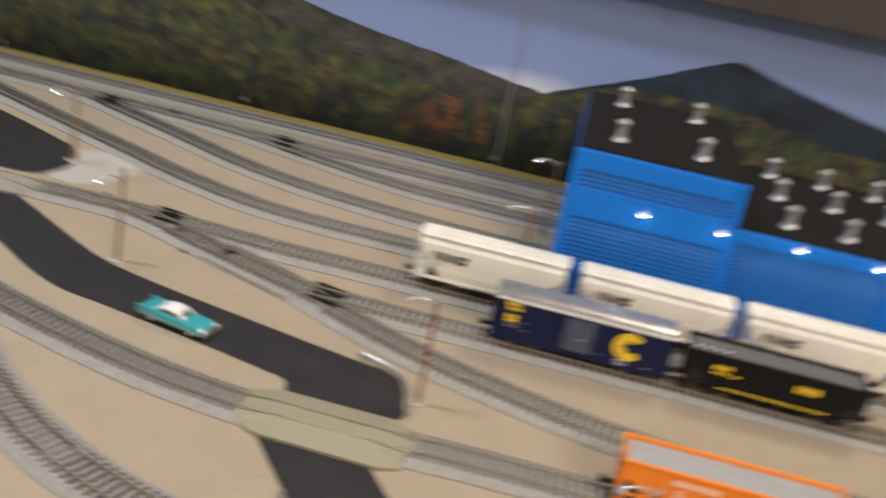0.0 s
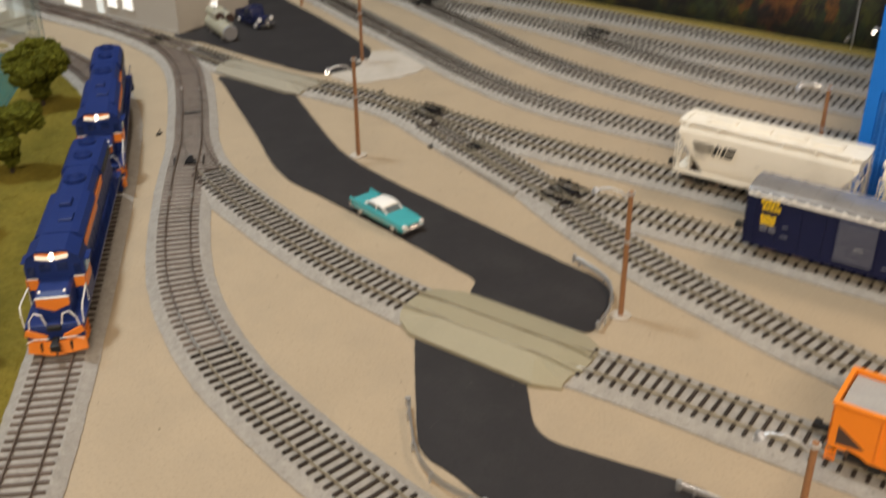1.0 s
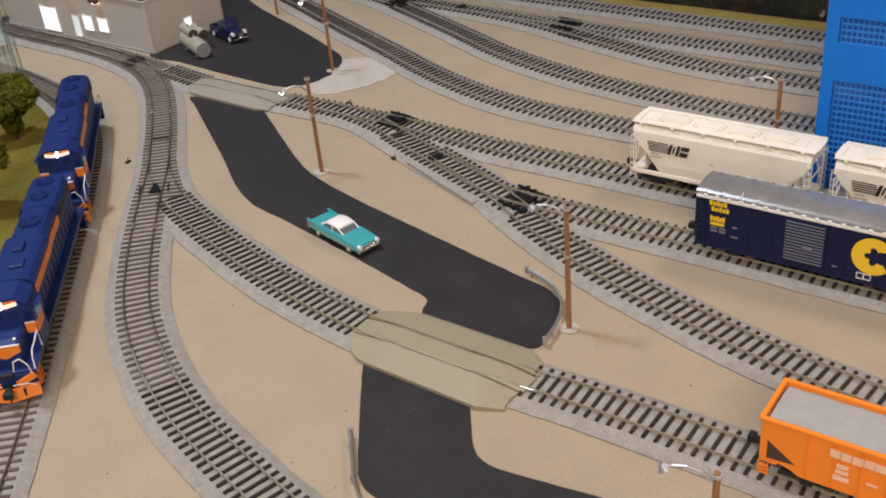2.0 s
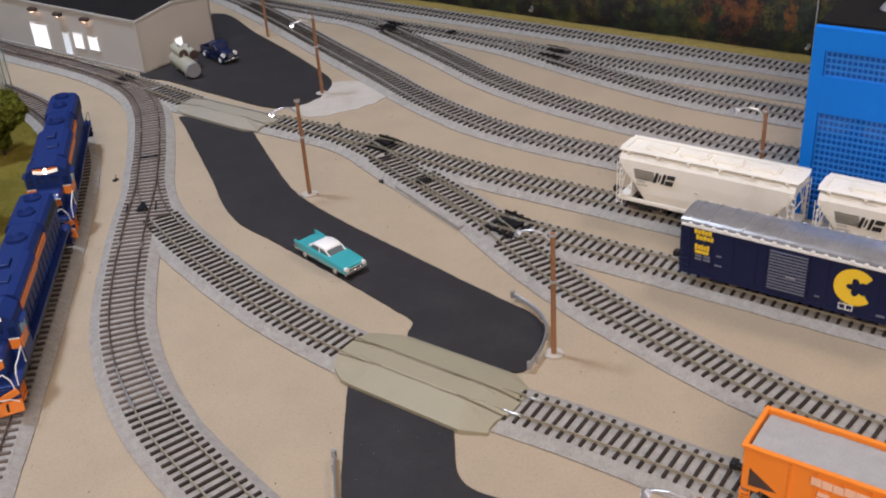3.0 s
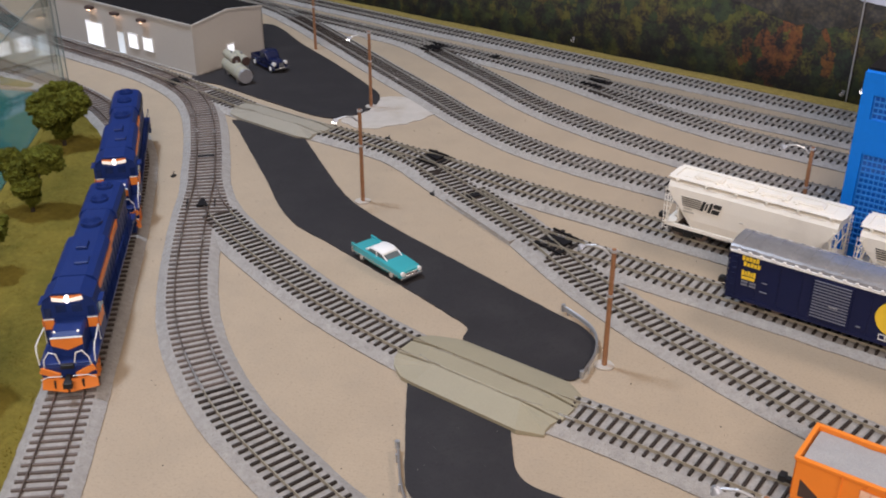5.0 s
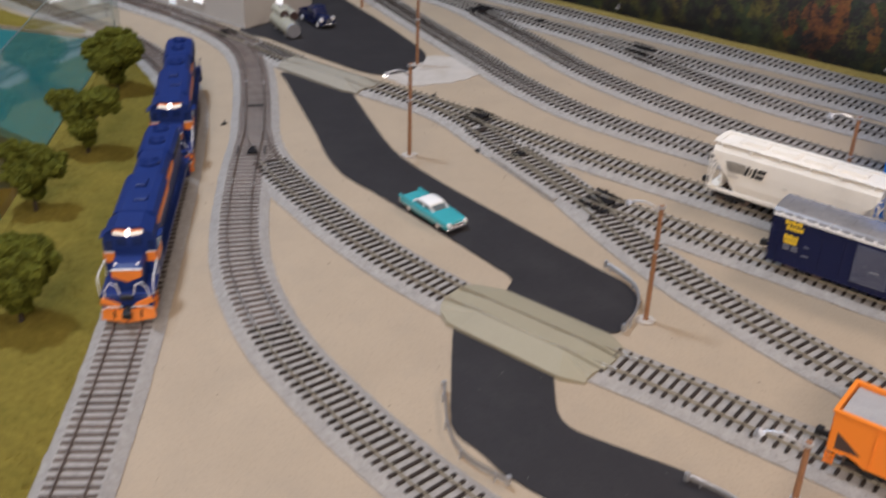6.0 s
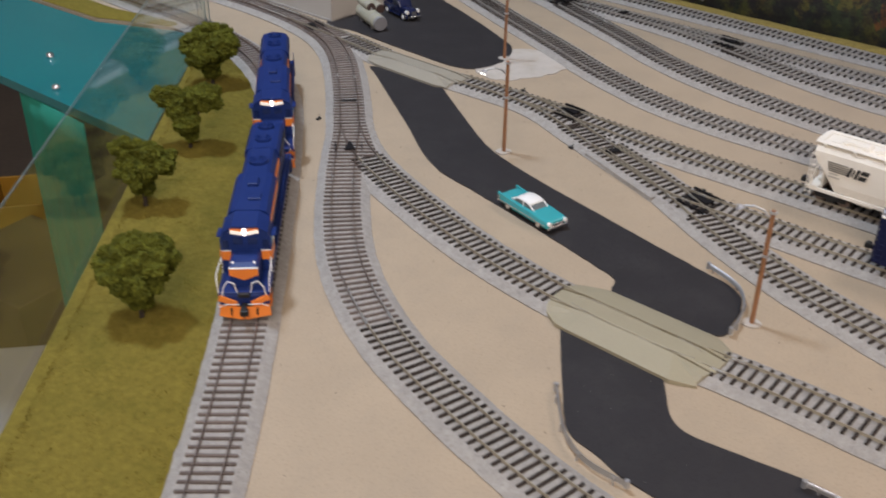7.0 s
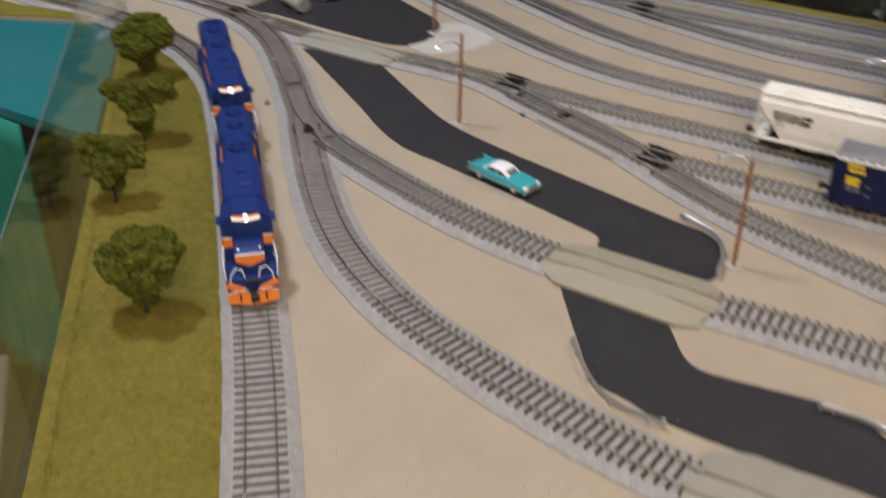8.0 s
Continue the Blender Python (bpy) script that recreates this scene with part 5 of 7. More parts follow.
        part("front_window", boxes((0.0603 + F, s * 0.0135, 0.0390, 0.0006, 0.0042, 0.0065)), BLUE_GLASS, c, "dark front window")
        part("number_board", box(bmesh.new(), 0.0612 + F, s * 0.0056, 0.0488, 0.0016, 0.0078, 0.0028, 0.0003, turn=Matrix.Rotation(s * 0.16, 4, "Z") @ Matrix.Rotation(s * 0.10, 4, "X")), NUMBER_BOARD, c, "lit white number board")
        part("board_stripe", box(bmesh.new(), 0.0608 + F, s * 0.0056, 0.0508, 0.0020, 0.0082, 0.0013, 0.0002, turn=Matrix.Rotation(s * 0.16, 4, "Z") @ Matrix.Rotation(s * 0.10, 4, "X")), LOCO_ORANGE, c, "orange trim")
        part("sunshade", boxes((0.0495 + F, s * 0.0185, 0.0425, 0.0115, 0.0030, 0.0006)), LOCO_BLUE, c)
    bm = rod(bmesh.new(), (0.0600 + F, 0, 0.0478), (0.0622 + F, 0, 0.0478), 0.0012, seg=14)
    rod(bm, (0.0600 + F, 0, 0.0500), (0.0622 + F, 0, 0.0500), 0.0012, seg=14)
    pieces("headlight", bm, HEADLIGHT, c, "glowing white headlight")
    # low nose
    nose = [(-0.0100, 0.0175), (-0.0100, 0.0325), (-0.0085, 0.0345), (0.0085, 0.0345), (0.0100, 0.0325), (0.0100, 0.0175)]
    bm = bmesh.new()
    loft(bm, [[(0.0600 + F, y, z) for y, z in nose], [(0.0765 + F, y, z) for y, z in nose], [(0.0800 + F, y * 0.96, z - (0.0018 if z > 0.03 else 0)) for y, z in nose]])
    n = part("short_hood", bm, LOCO_BLUE, th)
    bm = bmesh.new()
    f = [bm.verts.new((0.0806 + F, y, z)) for y, z in ((-0.0096, 0.0318), (0.0096, 0.0318), (0.0096, 0.0268), (0, 0.0228), (-0.0096, 0.0268))]
    g = [bm.verts.new((0.0790 + F, v.co.y, v.co.z)) for v in f]
    bm.faces.new(f)
    for k in range(5):
        bm.faces.new((f[k], f[(k + 1) % 5], g[(k + 1) % 5], g[k]))
    part("nose_stripe", bm, LOCO_ORANGE, n, "orange chevron on the nose")
    part("nose_trim", boxes((0.0806 + F, 0, 0.0322, 0.0012, 0.0196, 0.0007)), WHITE_PAINT, n, "white line above the chevron")
    bm = boxes((0.0770 + F, -0.0072, 0.0346, 0.0012, 0.0012, 0.0010), (0.0770 + F, 0.0072, 0.0346, 0.0012, 0.0012, 0.0010))
    pieces("class_light", bm, NUMBER_BOARD, n, "small lit marker lamp")
    for s in (-1, 1):
        # pilot, plow and steps at each end
        e = part("pilot", boxes((s * (L - 0.0005), 0, 0.0120, 0.0022, 0.0330, 0.0085), bevel=0.0004), LOCO_BLUE, th, "blue pilot plate")
        if s > 0:
            bm = bmesh.new()
            for t in (-1, 1):
                q = [(L + 0.0055, t * 0.0006, 0.0088), (L + 0.0008, t * 0.0165, 0.0088), (L + 0.0030, t * 0.0172, 0.0014), (L + 0.0080, t * 0.0006, 0.0014)]
                w = [bm.verts.new(p) for p in q]
                w2 = [bm.verts.new((p[0] - 0.0016, p[1], p[2])) for p in q]
                bm.faces.new(w)
                bm.faces.new(w2)
                for k in range(4):
                    bm.faces.new((w[k], w[(k + 1) % 4], w2[(k + 1) % 4], w2[k]))
            part("snow_plow", bm, LOCO_ORANGE, th, "orange snow plow")
            for t in (-1, 1):
                brace = box(bmesh.new(), L + 0.0022, t * 0.0108, 0.0128, 0.0016, 0.0125, 0.0042, 0.0004, turn=Matrix.Rotation(t * 0.45, 4, "X"))
                part("pilot_brace", brace, LOCO_ORANGE, th, "orange slanted pilot brace")
                part("uncoupling_rod", tube(bmesh.new(), [(L + 0.0045, t * 0.0165, 0.0095), (L + 0.0050, t * 0.0120, 0.0118), (L + 0.0052, t * 0.0030, 0.0118)], 0.0003, 6), WHITE_PAINT, th, "white uncoupling rod")
            pieces("plow_slot", boxes((L + 0.0036, -0.0085, 0.0055, 0.0030, 0.0012, 0.0050), (L + 0.0036, 0.0085, 0.0055, 0.0030, 0.0012, 0.0050)), BLACK_PLASTIC, th)
        for t in (-1, 1):
            bm = bmesh.new()
            for k in range(3):
                box(bm, s * (L - 0.0055), t * 0.0150, 0.0060 + k * 0.0042, 0.0085, 0.0050, 0.0007)
            box(bm, s * (L - 0.0095), t * 0.0150, 0.0100, 0.0006, 0.0050, 0.0105)
            part("step", bm, LOCO_ORANGE if s > 0 else LOCO_BLUE, th, "orange end steps" if s > 0 else "")
        coupler(th, s * (L + 0.002), s)
        part("hose_box", boxes((s * (L + 0.0018), 0, 0.0170, 0.0030, 0.0080, 0.0030), bevel=0.0004), BLACK_PLASTIC, th)
        # truck with side frames and three-quarter visible wheels
        wheel_truck(th, s * 0.064, 0.0315)
    part("fuel_tank", prism(bmesh.new(), [(-0.0135, 0.011), (-0.0135, 0.0055), (-0.010, 0.0030), (0.010, 0.0030), (0.0135, 0.0055), (0.0135, 0.011)], -0.034, 0.034), BLACK_PLASTIC, th)
    # handrails
    for t in (-1, 1):
        y = t * 0.0168
        bm = tube(bmesh.new(), [(L - 0.0005, y, 0.0160), (L - 0.0005, y * 1.03, 0.0260), (L - 0.0035, y * 1.05, 0.0300), (L - 0.0105, y * 1.05, 0.0300), (0.063 + F, y * 1.0, 0.0300), (0.0625 + F, y, 0.0180)], 0.00045, 6)
        part("hand_rail", bm, WHITE_PAINT, th, "white painted end handrail")
        bm = tube(bmesh.new(), [(L + 0.0005, t * 0.0045, 0.0185), (L + 0.0005, t * 0.0060, 0.0255), (L + 0.0005, t * 0.0100, 0.0270), (L + 0.0005, t * 0.0135, 0.0220), (L + 0.0005, t * 0.0150, 0.0120)], 0.00045, 6)
        part("hand_rail", bm, WHITE_PAINT, th, "white painted front handrail")
        bm = tube(bmesh.new(), [(0.055, y, 0.0180), (0.055, y, 0.0290), (-0.0985, y, 0.0290), (-L + 0.002, y, 0.0270), (-L + 0.001, y, 0.0160)], 0.00032, 6)
        for k in range(7):
            rod(bm, (0.045 - k * 0.0215, y, 0.0175), (0.045 - k * 0.0215, y, 0.0290), 0.00032, seg=6)
        part("hand_rail", bm, LOCO_BLUE, th)
    return th


# engines on the edge track, coming towards the near end
LOCO_FRONT = (-0.3365, -0.092)
line_a = LINES["a"]


def engine_pose(back):
    """Rail points under both trucks give the pose; back is the distance of the centre behind the front."""
    i = line_a.index(nearest(line_a, Vector(LOCO_FRONT))[0])
    f = line_a[i + int((back - 0.064) / 0.003)]
    r = line_a[i + int((back + 0.064) / 0.003)]
    c, d = (f + r) / 2, (f - r)
    return pose(c.x, c.y, RAIL_TOP, 0, 0, math.degrees(math.atan2(d.y, d.x)))


engine = diesel_engine(engine_pose(0.113))
copy_thing(engine, engine_pose(0.113 + 0.222))

p, a = on_rails("e", (0.0915, 0.0973), 0.0757)
box_car = boxcar(pose(p.x, p.y, RAIL_TOP - 0.0004, 0, 0, a))
p, a = on_rails("e", (0.0915, 0.0973), 0.0757 + 0.162)
open_hopper(pose(p.x, p.y, RAIL_TOP - 0.0004, 0, 0, a), HOPPER_BLACK, COAL, "black coal hopper car with yellow lettering bars", YELLOW, True)
p, a = on_rails("c", (0.104, -0.1225), 0.0745)
open_hopper(pose(p.x, p.y, RAIL_TOP - 0.0003, 0, 0, a), ORANGE, LOAD, "bright orange hopper car with a grey stone load", material("faded_white_lettering", (0.85, 0.52, 0.36), 0.5))
p, a = on_rails("d", (0.048, 0.198), 0.0685)
hop = covered_hopper(pose(p.x, p.y, RAIL_TOP - 0.0003, 0, 0, a))
for k in (1, 2, 3):
    p, a = on_rails("d", (0.048, 0.198), 0.0685 + k * 0.1500)
    copy_thing(hop, pose(p.x, p.y, RAIL_TOP - 0.0003, 0, 0, a))


# ---------------------------------------------------------------- road vehicles
def wheel(parent, x, y, r, hub):
    w = part("wheel", rod(bmesh.new(), (x, y - 0.0011, r), (x, y + 0.0011, r), r, seg=18), TYRE, parent, smooth=False)
    s = 1 if y > 0 else -1
    part("hub_cap", rod(bmesh.new(), (x, y + s * 0.0008, r), (x, y + s * 0.0014, r), r * 0.62, r * 0.5, seg=14), hub, w, "bright hub cap")
    return w


def body_ring(x, w, z0, z1, crown=0.0004, tuck=0.86):
    zm = z0 + (z1 - z0) * 0.5
    return [(x, -w * tuck, z0), (x, -w * 0.97, z0 + (z1 - z0) * 0.22), (x, -w, zm), (x, -w * 0.97, z1 - 0.0008), (x, -w * 0.90, z1), (x, -w * 0.45, z1 + crown), (x, w * 0.45, z1 + crown),
            (x, w * 0.90, z1), (x, w * 0.97, z1 - 0.0008), (x, w, zm), (x, w * 0.97, z0 + (z1 - z0) * 0.22), (x, w * tuck, z0)]


def sedan(m):
    """A finned two-tone car of the late fifties; +x is its front."""
    th = thing("toy_car", m, "turquoise finned model car with a white roof", "car")
    st = [(-0.0305, 0.0092, 0.0038, 0.0092), (-0.0295, 0.0102, 0.0030, 0.0100), (-0.022, 0.0108, 0.0026, 0.0104), (-0.010, 0.0110, 0.0026, 0.0108), (0.004, 0.0110, 0.0026, 0.0108),
          (0.012, 0.0110, 0.0026, 0.0105), (0.022, 0.0108, 0.0027, 0.0100), (0.0285, 0.0104, 0.0030, 0.0094), (0.0300, 0.0096, 0.0036, 0.0086)]
    bm = bmesh.new()
    loft(bm, [body_ring(*s) for s in st])
    b = part("body", bm, TEAL, th, smooth=False)
    for s in (-1, 1):
        bm = bmesh.new()
        fin = [(-0.0318, 0.0118), (-0.0316, 0.0096), (-0.0290, 0.0088), (-0.0080, 0.0100), (-0.0100, 0.0107), (-0.022, 0.0110)]
        a = [bm.verts.new((x, s * 0.0105, z)) for x, z in fin]
        c = [bm.verts.new((x, s * 0.0090, z)) for x, z in fin]
        for k in range(6):
            bm.faces.new((a[k], a[(k + 1) % 6], c[(k + 1) % 6], c[k]))
        bm.faces.new(a)
        bm.faces.new(c[::-1])
        part("tail_fin", bm, TEAL, b)
        part("side_trim", boxes((-0.001, s * 0.01105, 0.0062, 0.056, 0.0004, 0.0006)), CHROME, b, "chrome side strip")
        pieces("headlight", rod(bmesh.new(), (0.0290, s * 0.0080, 0.0078), (0.0312, s * 0.0080, 0.0078), 0.0017, seg=14), HEADLAMP, b, "bright white headlight")
        part("tail_light", rod(bmesh.new(), (-0.0318, s * 0.0095, 0.0068), (-0.0300, s * 0.0095, 0.0068), 0.0012, seg=10), CHROME, b)
    g = [(-0.0165, 0.0080, 0.0090, 0.0106), (-0.0105, 0.0090, 0.0090, 0.0143), (-0.006, 0.0092, 0.0090, 0.0150), (0.001, 0.0092, 0.0090, 0.0151), (0.0048, 0.0090, 0.0090, 0.0143), (0.0110, 0.0087, 0.0090, 0.0107)]
    bm = bmesh.new()
    loft(bm, [body_ring(x - 0.0006, w * 0.89, z0, z1 - 0.0004, 0.0003, 1.0) for x, w, z0, z1 in g])
    part("window_glass", bm, CAR_GLASS, th, "dark tinted glass")
    bm = bmesh.new()
    roof = [(-0.0140, 0.0078, 0.0121), (-0.0105, 0.0087, 0.0141), (-0.006, 0.0090, 0.0149), (0.000, 0.0090, 0.0150), (0.0048, 0.0087, 0.0143), (0.0062, 0.0082, 0.0134)]
    loft(bm, [[(x, -w, z), (x, -w * 0.85, z + 0.0008), (x, 0, z + 0.0012), (x, w * 0.85, z + 0.0008), (x, w, z), (x, w * 0.9, z - 0.0010), (x, -w * 0.9, z - 0.0010)] for x, w, z in ((x * 0.95 - 0.0007, w * 0.91, z) for x, w, z in roof)])
    part("roof", bm, WHITE_PAINT, th, "white painted roof", smooth=True)
    bm = bmesh.new()
    for s in (-1, 1):
        rod(bm, (0.0100, s * 0.0072, 0.0108), (0.0050, s * 0.0075, 0.0138), 0.0005, seg=6)
        rod(bm, (-0.0016, s * 0.0083, 0.0106), (-0.0020, s * 0.0082, 0.0148), 0.0004, seg=6)
        rod(bm, (-0.0160, s * 0.0071, 0.0108), (-0.0130, s * 0.0073, 0.0128), 0.0011, seg=6)
    pieces("pillar", bm, WHITE_PAINT, th)
    part("front_bumper", boxes((0.0308, 0, 0.0043, 0.0018, 0.0205, 0.0020), (0.0302, 0, 0.0064, 0.0010, 0.0130, 0.0022), bevel=0.0005), CHROME, th, "chrome bumper and grille")
    part("rear_bumper", boxes((-0.0316, 0, 0.0045, 0.0018, 0.0205, 0.0022), bevel=0.0005), CHROME, th, "chrome bumper")
    for x in (-0.0185, 0.0190):
        for y in (-0.0096, 0.0096):
            wheel(th, x, y, 0.0038, CHROME)
    return th


def pickup(m):
    th = thing("pickup_truck", m, "dark blue vintage model pickup truck on the asphalt", "truck")
    bm = bmesh.new()
    loft(bm, [body_ring(x, w, z0, z1, 0.0008) for x, w, z0, z1 in ((0.0085, 0.0062, 0.005, 0.0118), (0.013, 0.0060, 0.005, 0.0122), (0.020, 0.0052, 0.005, 0.0118), (0.0245, 0.0045, 0.005, 0.0108))])
    part("bonnet", bm, PICKUP_BLUE, th)
    bm = bmesh.new()
    loft(bm, [body_ring(x, w, 0.005, z1, 0.0008) for x, w, z1 in ((-0.0055, 0.0078, 0.0175), (-0.004, 0.0082, 0.0190), (0.004, 0.0082, 0.0192), (0.0062, 0.0080, 0.0180), (0.0092, 0.0076, 0.0125))])
    part("cab", bm, PICKUP_BLUE, th)
    part("window_glass", boxes((0.0, 0, 0.0150, 0.0075, 0.0168, 0.0032), (-0.0056, 0, 0.0152, 0.0006, 0.0105, 0.0030), bevel=0.0003), DARK_GLASS, th, "dark cab windows")
    part("cargo_bed", boxes((-0.0155, 0, 0.0062, 0.0190, 0.0150, 0.0012), (-0.0155, 0.0074, 0.0088, 0.0190, 0.0008, 0.0056), (-0.0155, -0.0074, 0.0088, 0.0190, 0.0008, 0.0056),
                            (-0.0247, 0, 0.0088, 0.0008, 0.0150, 0.0056), (-0.0063, 0, 0.0088, 0.0008, 0.0150, 0.0056)), PICKUP_BLUE, th)
    for s in (-1, 1):
        bm = bmesh.new()
        for cx in (0.0165, -0.0160):
            arc = [(cx + 0.0058 * math.cos(t), 0.0038 + 0.0058 * math.sin(t)) for t in np.linspace(0.1, math.pi - 0.1, 9)]
            loft(bm, [[(x, s * 0.0060, z), (x, s * 0.0094, z - 0.0004), (x, s * 0.0094, z - 0.0012), (x, s * 0.0060, z - 0.0010)] for x, z in arc])
        box(bm, 0.001, s * 0.0084, 0.0042, 0.022, 0.0024, 0.0006)
        part("fender", bm, PICKUP_BLUE, th)
        pieces("headlight", rod(bmesh.new(), (0.0200, s * 0.0068, 0.0098), (0.0225, s * 0.0068, 0.0098), 0.0020, seg=12), HEADLAMP, th, "bright headlight")
        for x in (0.0165, -0.0160):
            wheel(th, x, s * 0.0078, 0.0042, WHITE_PAINT)
    part("front_bumper", boxes((0.0258, 0, 0.0050, 0.0008, 0.0175, 0.0014), bevel=0.0003), CHROME, th, "chrome bumper")
    part("grille", boxes((0.0248, 0, 0.0085, 0.0008, 0.0060, 0.0050)), CHROME, th)
    return th


sedan(pose(-0.1712, 0.1115, 0.0012, 0, 0, -40))
pickup(pose(-0.4135, 0.5805, 0.0012, 0, 0, -42) @ Matrix.Scale(1.14, 4))


# ---------------------------------------------------------------- poles, rails and yard fittings
def street_lamp(x, y, toward, height, lit, lean=(0, 0), pad=True, arm=0.94):
    th = thing("street_lamp", pose(x, y, 0), "brown wooden pole with a curved lamp arm" + (", lamp lit" if lit else ""), "street lamp", "pole lamps of the yard")
    lx, ly = lean
    part("pole", rod(bmesh.new(), (0, 0, 0.0), (lx, ly, height), 0.0018, 0.0015, seg=12), POLE_WOOD, th)
    for z in (height * 0.62, height * 0.985):
        part("band", rod(bmesh.new(), (lx * z / height, ly * z / height, z - 0.0008), (lx * z / height, ly * z / height, z + 0.0008), 0.0024, seg=12), ZINC, th, "bright metal band")
    d = Vector((math.cos(radians(toward)), math.sin(radians(toward)), 0))
    top = Vector((lx, ly, height * arm))
    pts = [top + d * 0.002, top + d * 0.006 + Vector((0, 0, 0.0040)), top + d * 0.012 + Vector((0, 0, 0.0054)), top + d * 0.018 + Vector((0, 0, 0.0044)), top + d * 0.022 + Vector((0, 0, 0.0024))]
    part("lamp_arm", tube(bmesh.new(), pts, 0.0008, 8), ZINC, th, "thin curved steel arm")
    e = pts[-1]
    head = part("lamp_head", rod(bmesh.new(), e + Vector((0, 0, -0.0004)) - d * 0.001, e + Vector((0, 0, 0.0018)) + d * 0.0005, 0.0032, 0.0012, seg=16), GALV, th, "small round lamp hood")
    bm = bmesh.new()
    bmesh.ops.create_uvsphere(bm, u_segments=12, v_segments=8, radius=0.0019, matrix=Matrix.Translation(e + Vector((0, 0, -0.0010))) @ Matrix.Diagonal((1, 1, 0.8, 1)))
    part("lamp_lens", bm, LAMP_GLOW if lit else WHITE_PAINT, head, "glowing white lens" if lit else "white lens")
    if pad:
        ring = [(0.0068 * math.cos(t) * (1 + 0.25 * noise.noise((x * 50, t, 2))), 0.0060 * math.sin(t) * (1 + 0.25 * noise.noise((x * 50, t, 7)))) for t in np.linspace(0, math.tau, 20, endpoint=False)]
        part("footing", slab(bmesh.new(), ring, -0.001, 0.0014), PLASTER, th, "rough plaster footing")
    return th


street_lamp(0.0, 0.0, 167, 0.0885, False)
street_lamp(-0.2165, 0.226, 207, 0.0885, True, lean=(0.001, -0.004), arm=0.88)
street_lamp(-0.262, 0.465, 203, 0.0885, True, lean=(0.003, -0.012), arm=0.90)
street_lamp(-0.379, 0.665, 170, 0.0885, True, pad=False)
street_lamp(0.150, 0.194, 168, 0.0885, False, pad=False)
street_lamp(0.067, -0.2215, 166, 0.0885, False)
street_lamp(0.235, 0.335, 150, 0.0885, True, pad=False)


def guard_rail(pts, label, metal=GUARD):
    th = thing("guard_rail", Matrix.Identity(4), label, "guard rail", "silver guard rails of the road")
    line = even(smoothed(spline(pts, 0.002), 6), 0.002)
    prof = [(-0.0004, 0.0030), (-0.0004, 0.0072), (0.0002, 0.0068), (0.0009, 0.0060), (0.0003, 0.0052), (0.0009, 0.0042), (0.0002, 0.0032)]
    part("beam", sweep(bmesh.new(), line, prof), metal, th)
    ns = normals(line)
    for k in range(5, len(line), 13):
        p, (d, n) = line[k], ns[k]
        bm = box(bmesh.new(), p.x - n.x * 0.0009, p.y - n.y * 0.0009, 0.0030, 0.0012, 0.0012, 0.0062, 0.0002)
        part("post", bm, GUARD, th)
    for k in (0, -1):
        part("end_cap", rod(bmesh.new(), (line[k].x, line[k].y, 0.0026), (line[k].x, line[k].y, 0.0076), 0.0016, seg=10), GUARD, th)
    return th


guard_rail([(-0.0144, -0.0194), (-0.0096, -0.0067), (-0.0062, 0.0070), (-0.0054, 0.0225), (-0.0088, 0.0365), (-0.0173, 0.0490), (-0.0316, 0.0640)], "silver guard rail curving round the road end")
guard_rail([(-0.1192, -0.1085), (-0.1149, -0.1262), (-0.1103, -0.1437), (-0.1035, -0.1588), (-0.0919, -0.1717), (-0.0798, -0.1786), (-0.0690, -0.1836)], "silver guard rail along the road bend")
guard_rail([(0.070, -0.208), (0.066, -0.192), (0.0575, -0.1785), (0.0465, -0.1695), (0.0365, -0.1640), (0.0240, -0.1585)], "bright chrome guard rail beside the lower road", CHROME)


def switch_machine(x, y, rz):
    th = thing("switch_stand", pose(x, y, 0.0, 0, 0, rz), "tiny black switch stand beside the track", "switch stand")
    part("base", boxes((0, 0, 0.0010, 0.0052, 0.0030, 0.0020), bevel=0.0004), BLACK_PLASTIC, th)
    part("lever", rod(bmesh.new(), (0, 0, 0.0015), (0.0022, 0.0006, 0.0048), 0.0004, seg=8), BLACK_PLASTIC, th)


switch_machine(-0.404, 0.252, 70)
switch_machine(-0.225, 0.376, -25)
switch_machine(-0.158, 0.250, -45)
switch_machine(-0.055, 0.612, -28)


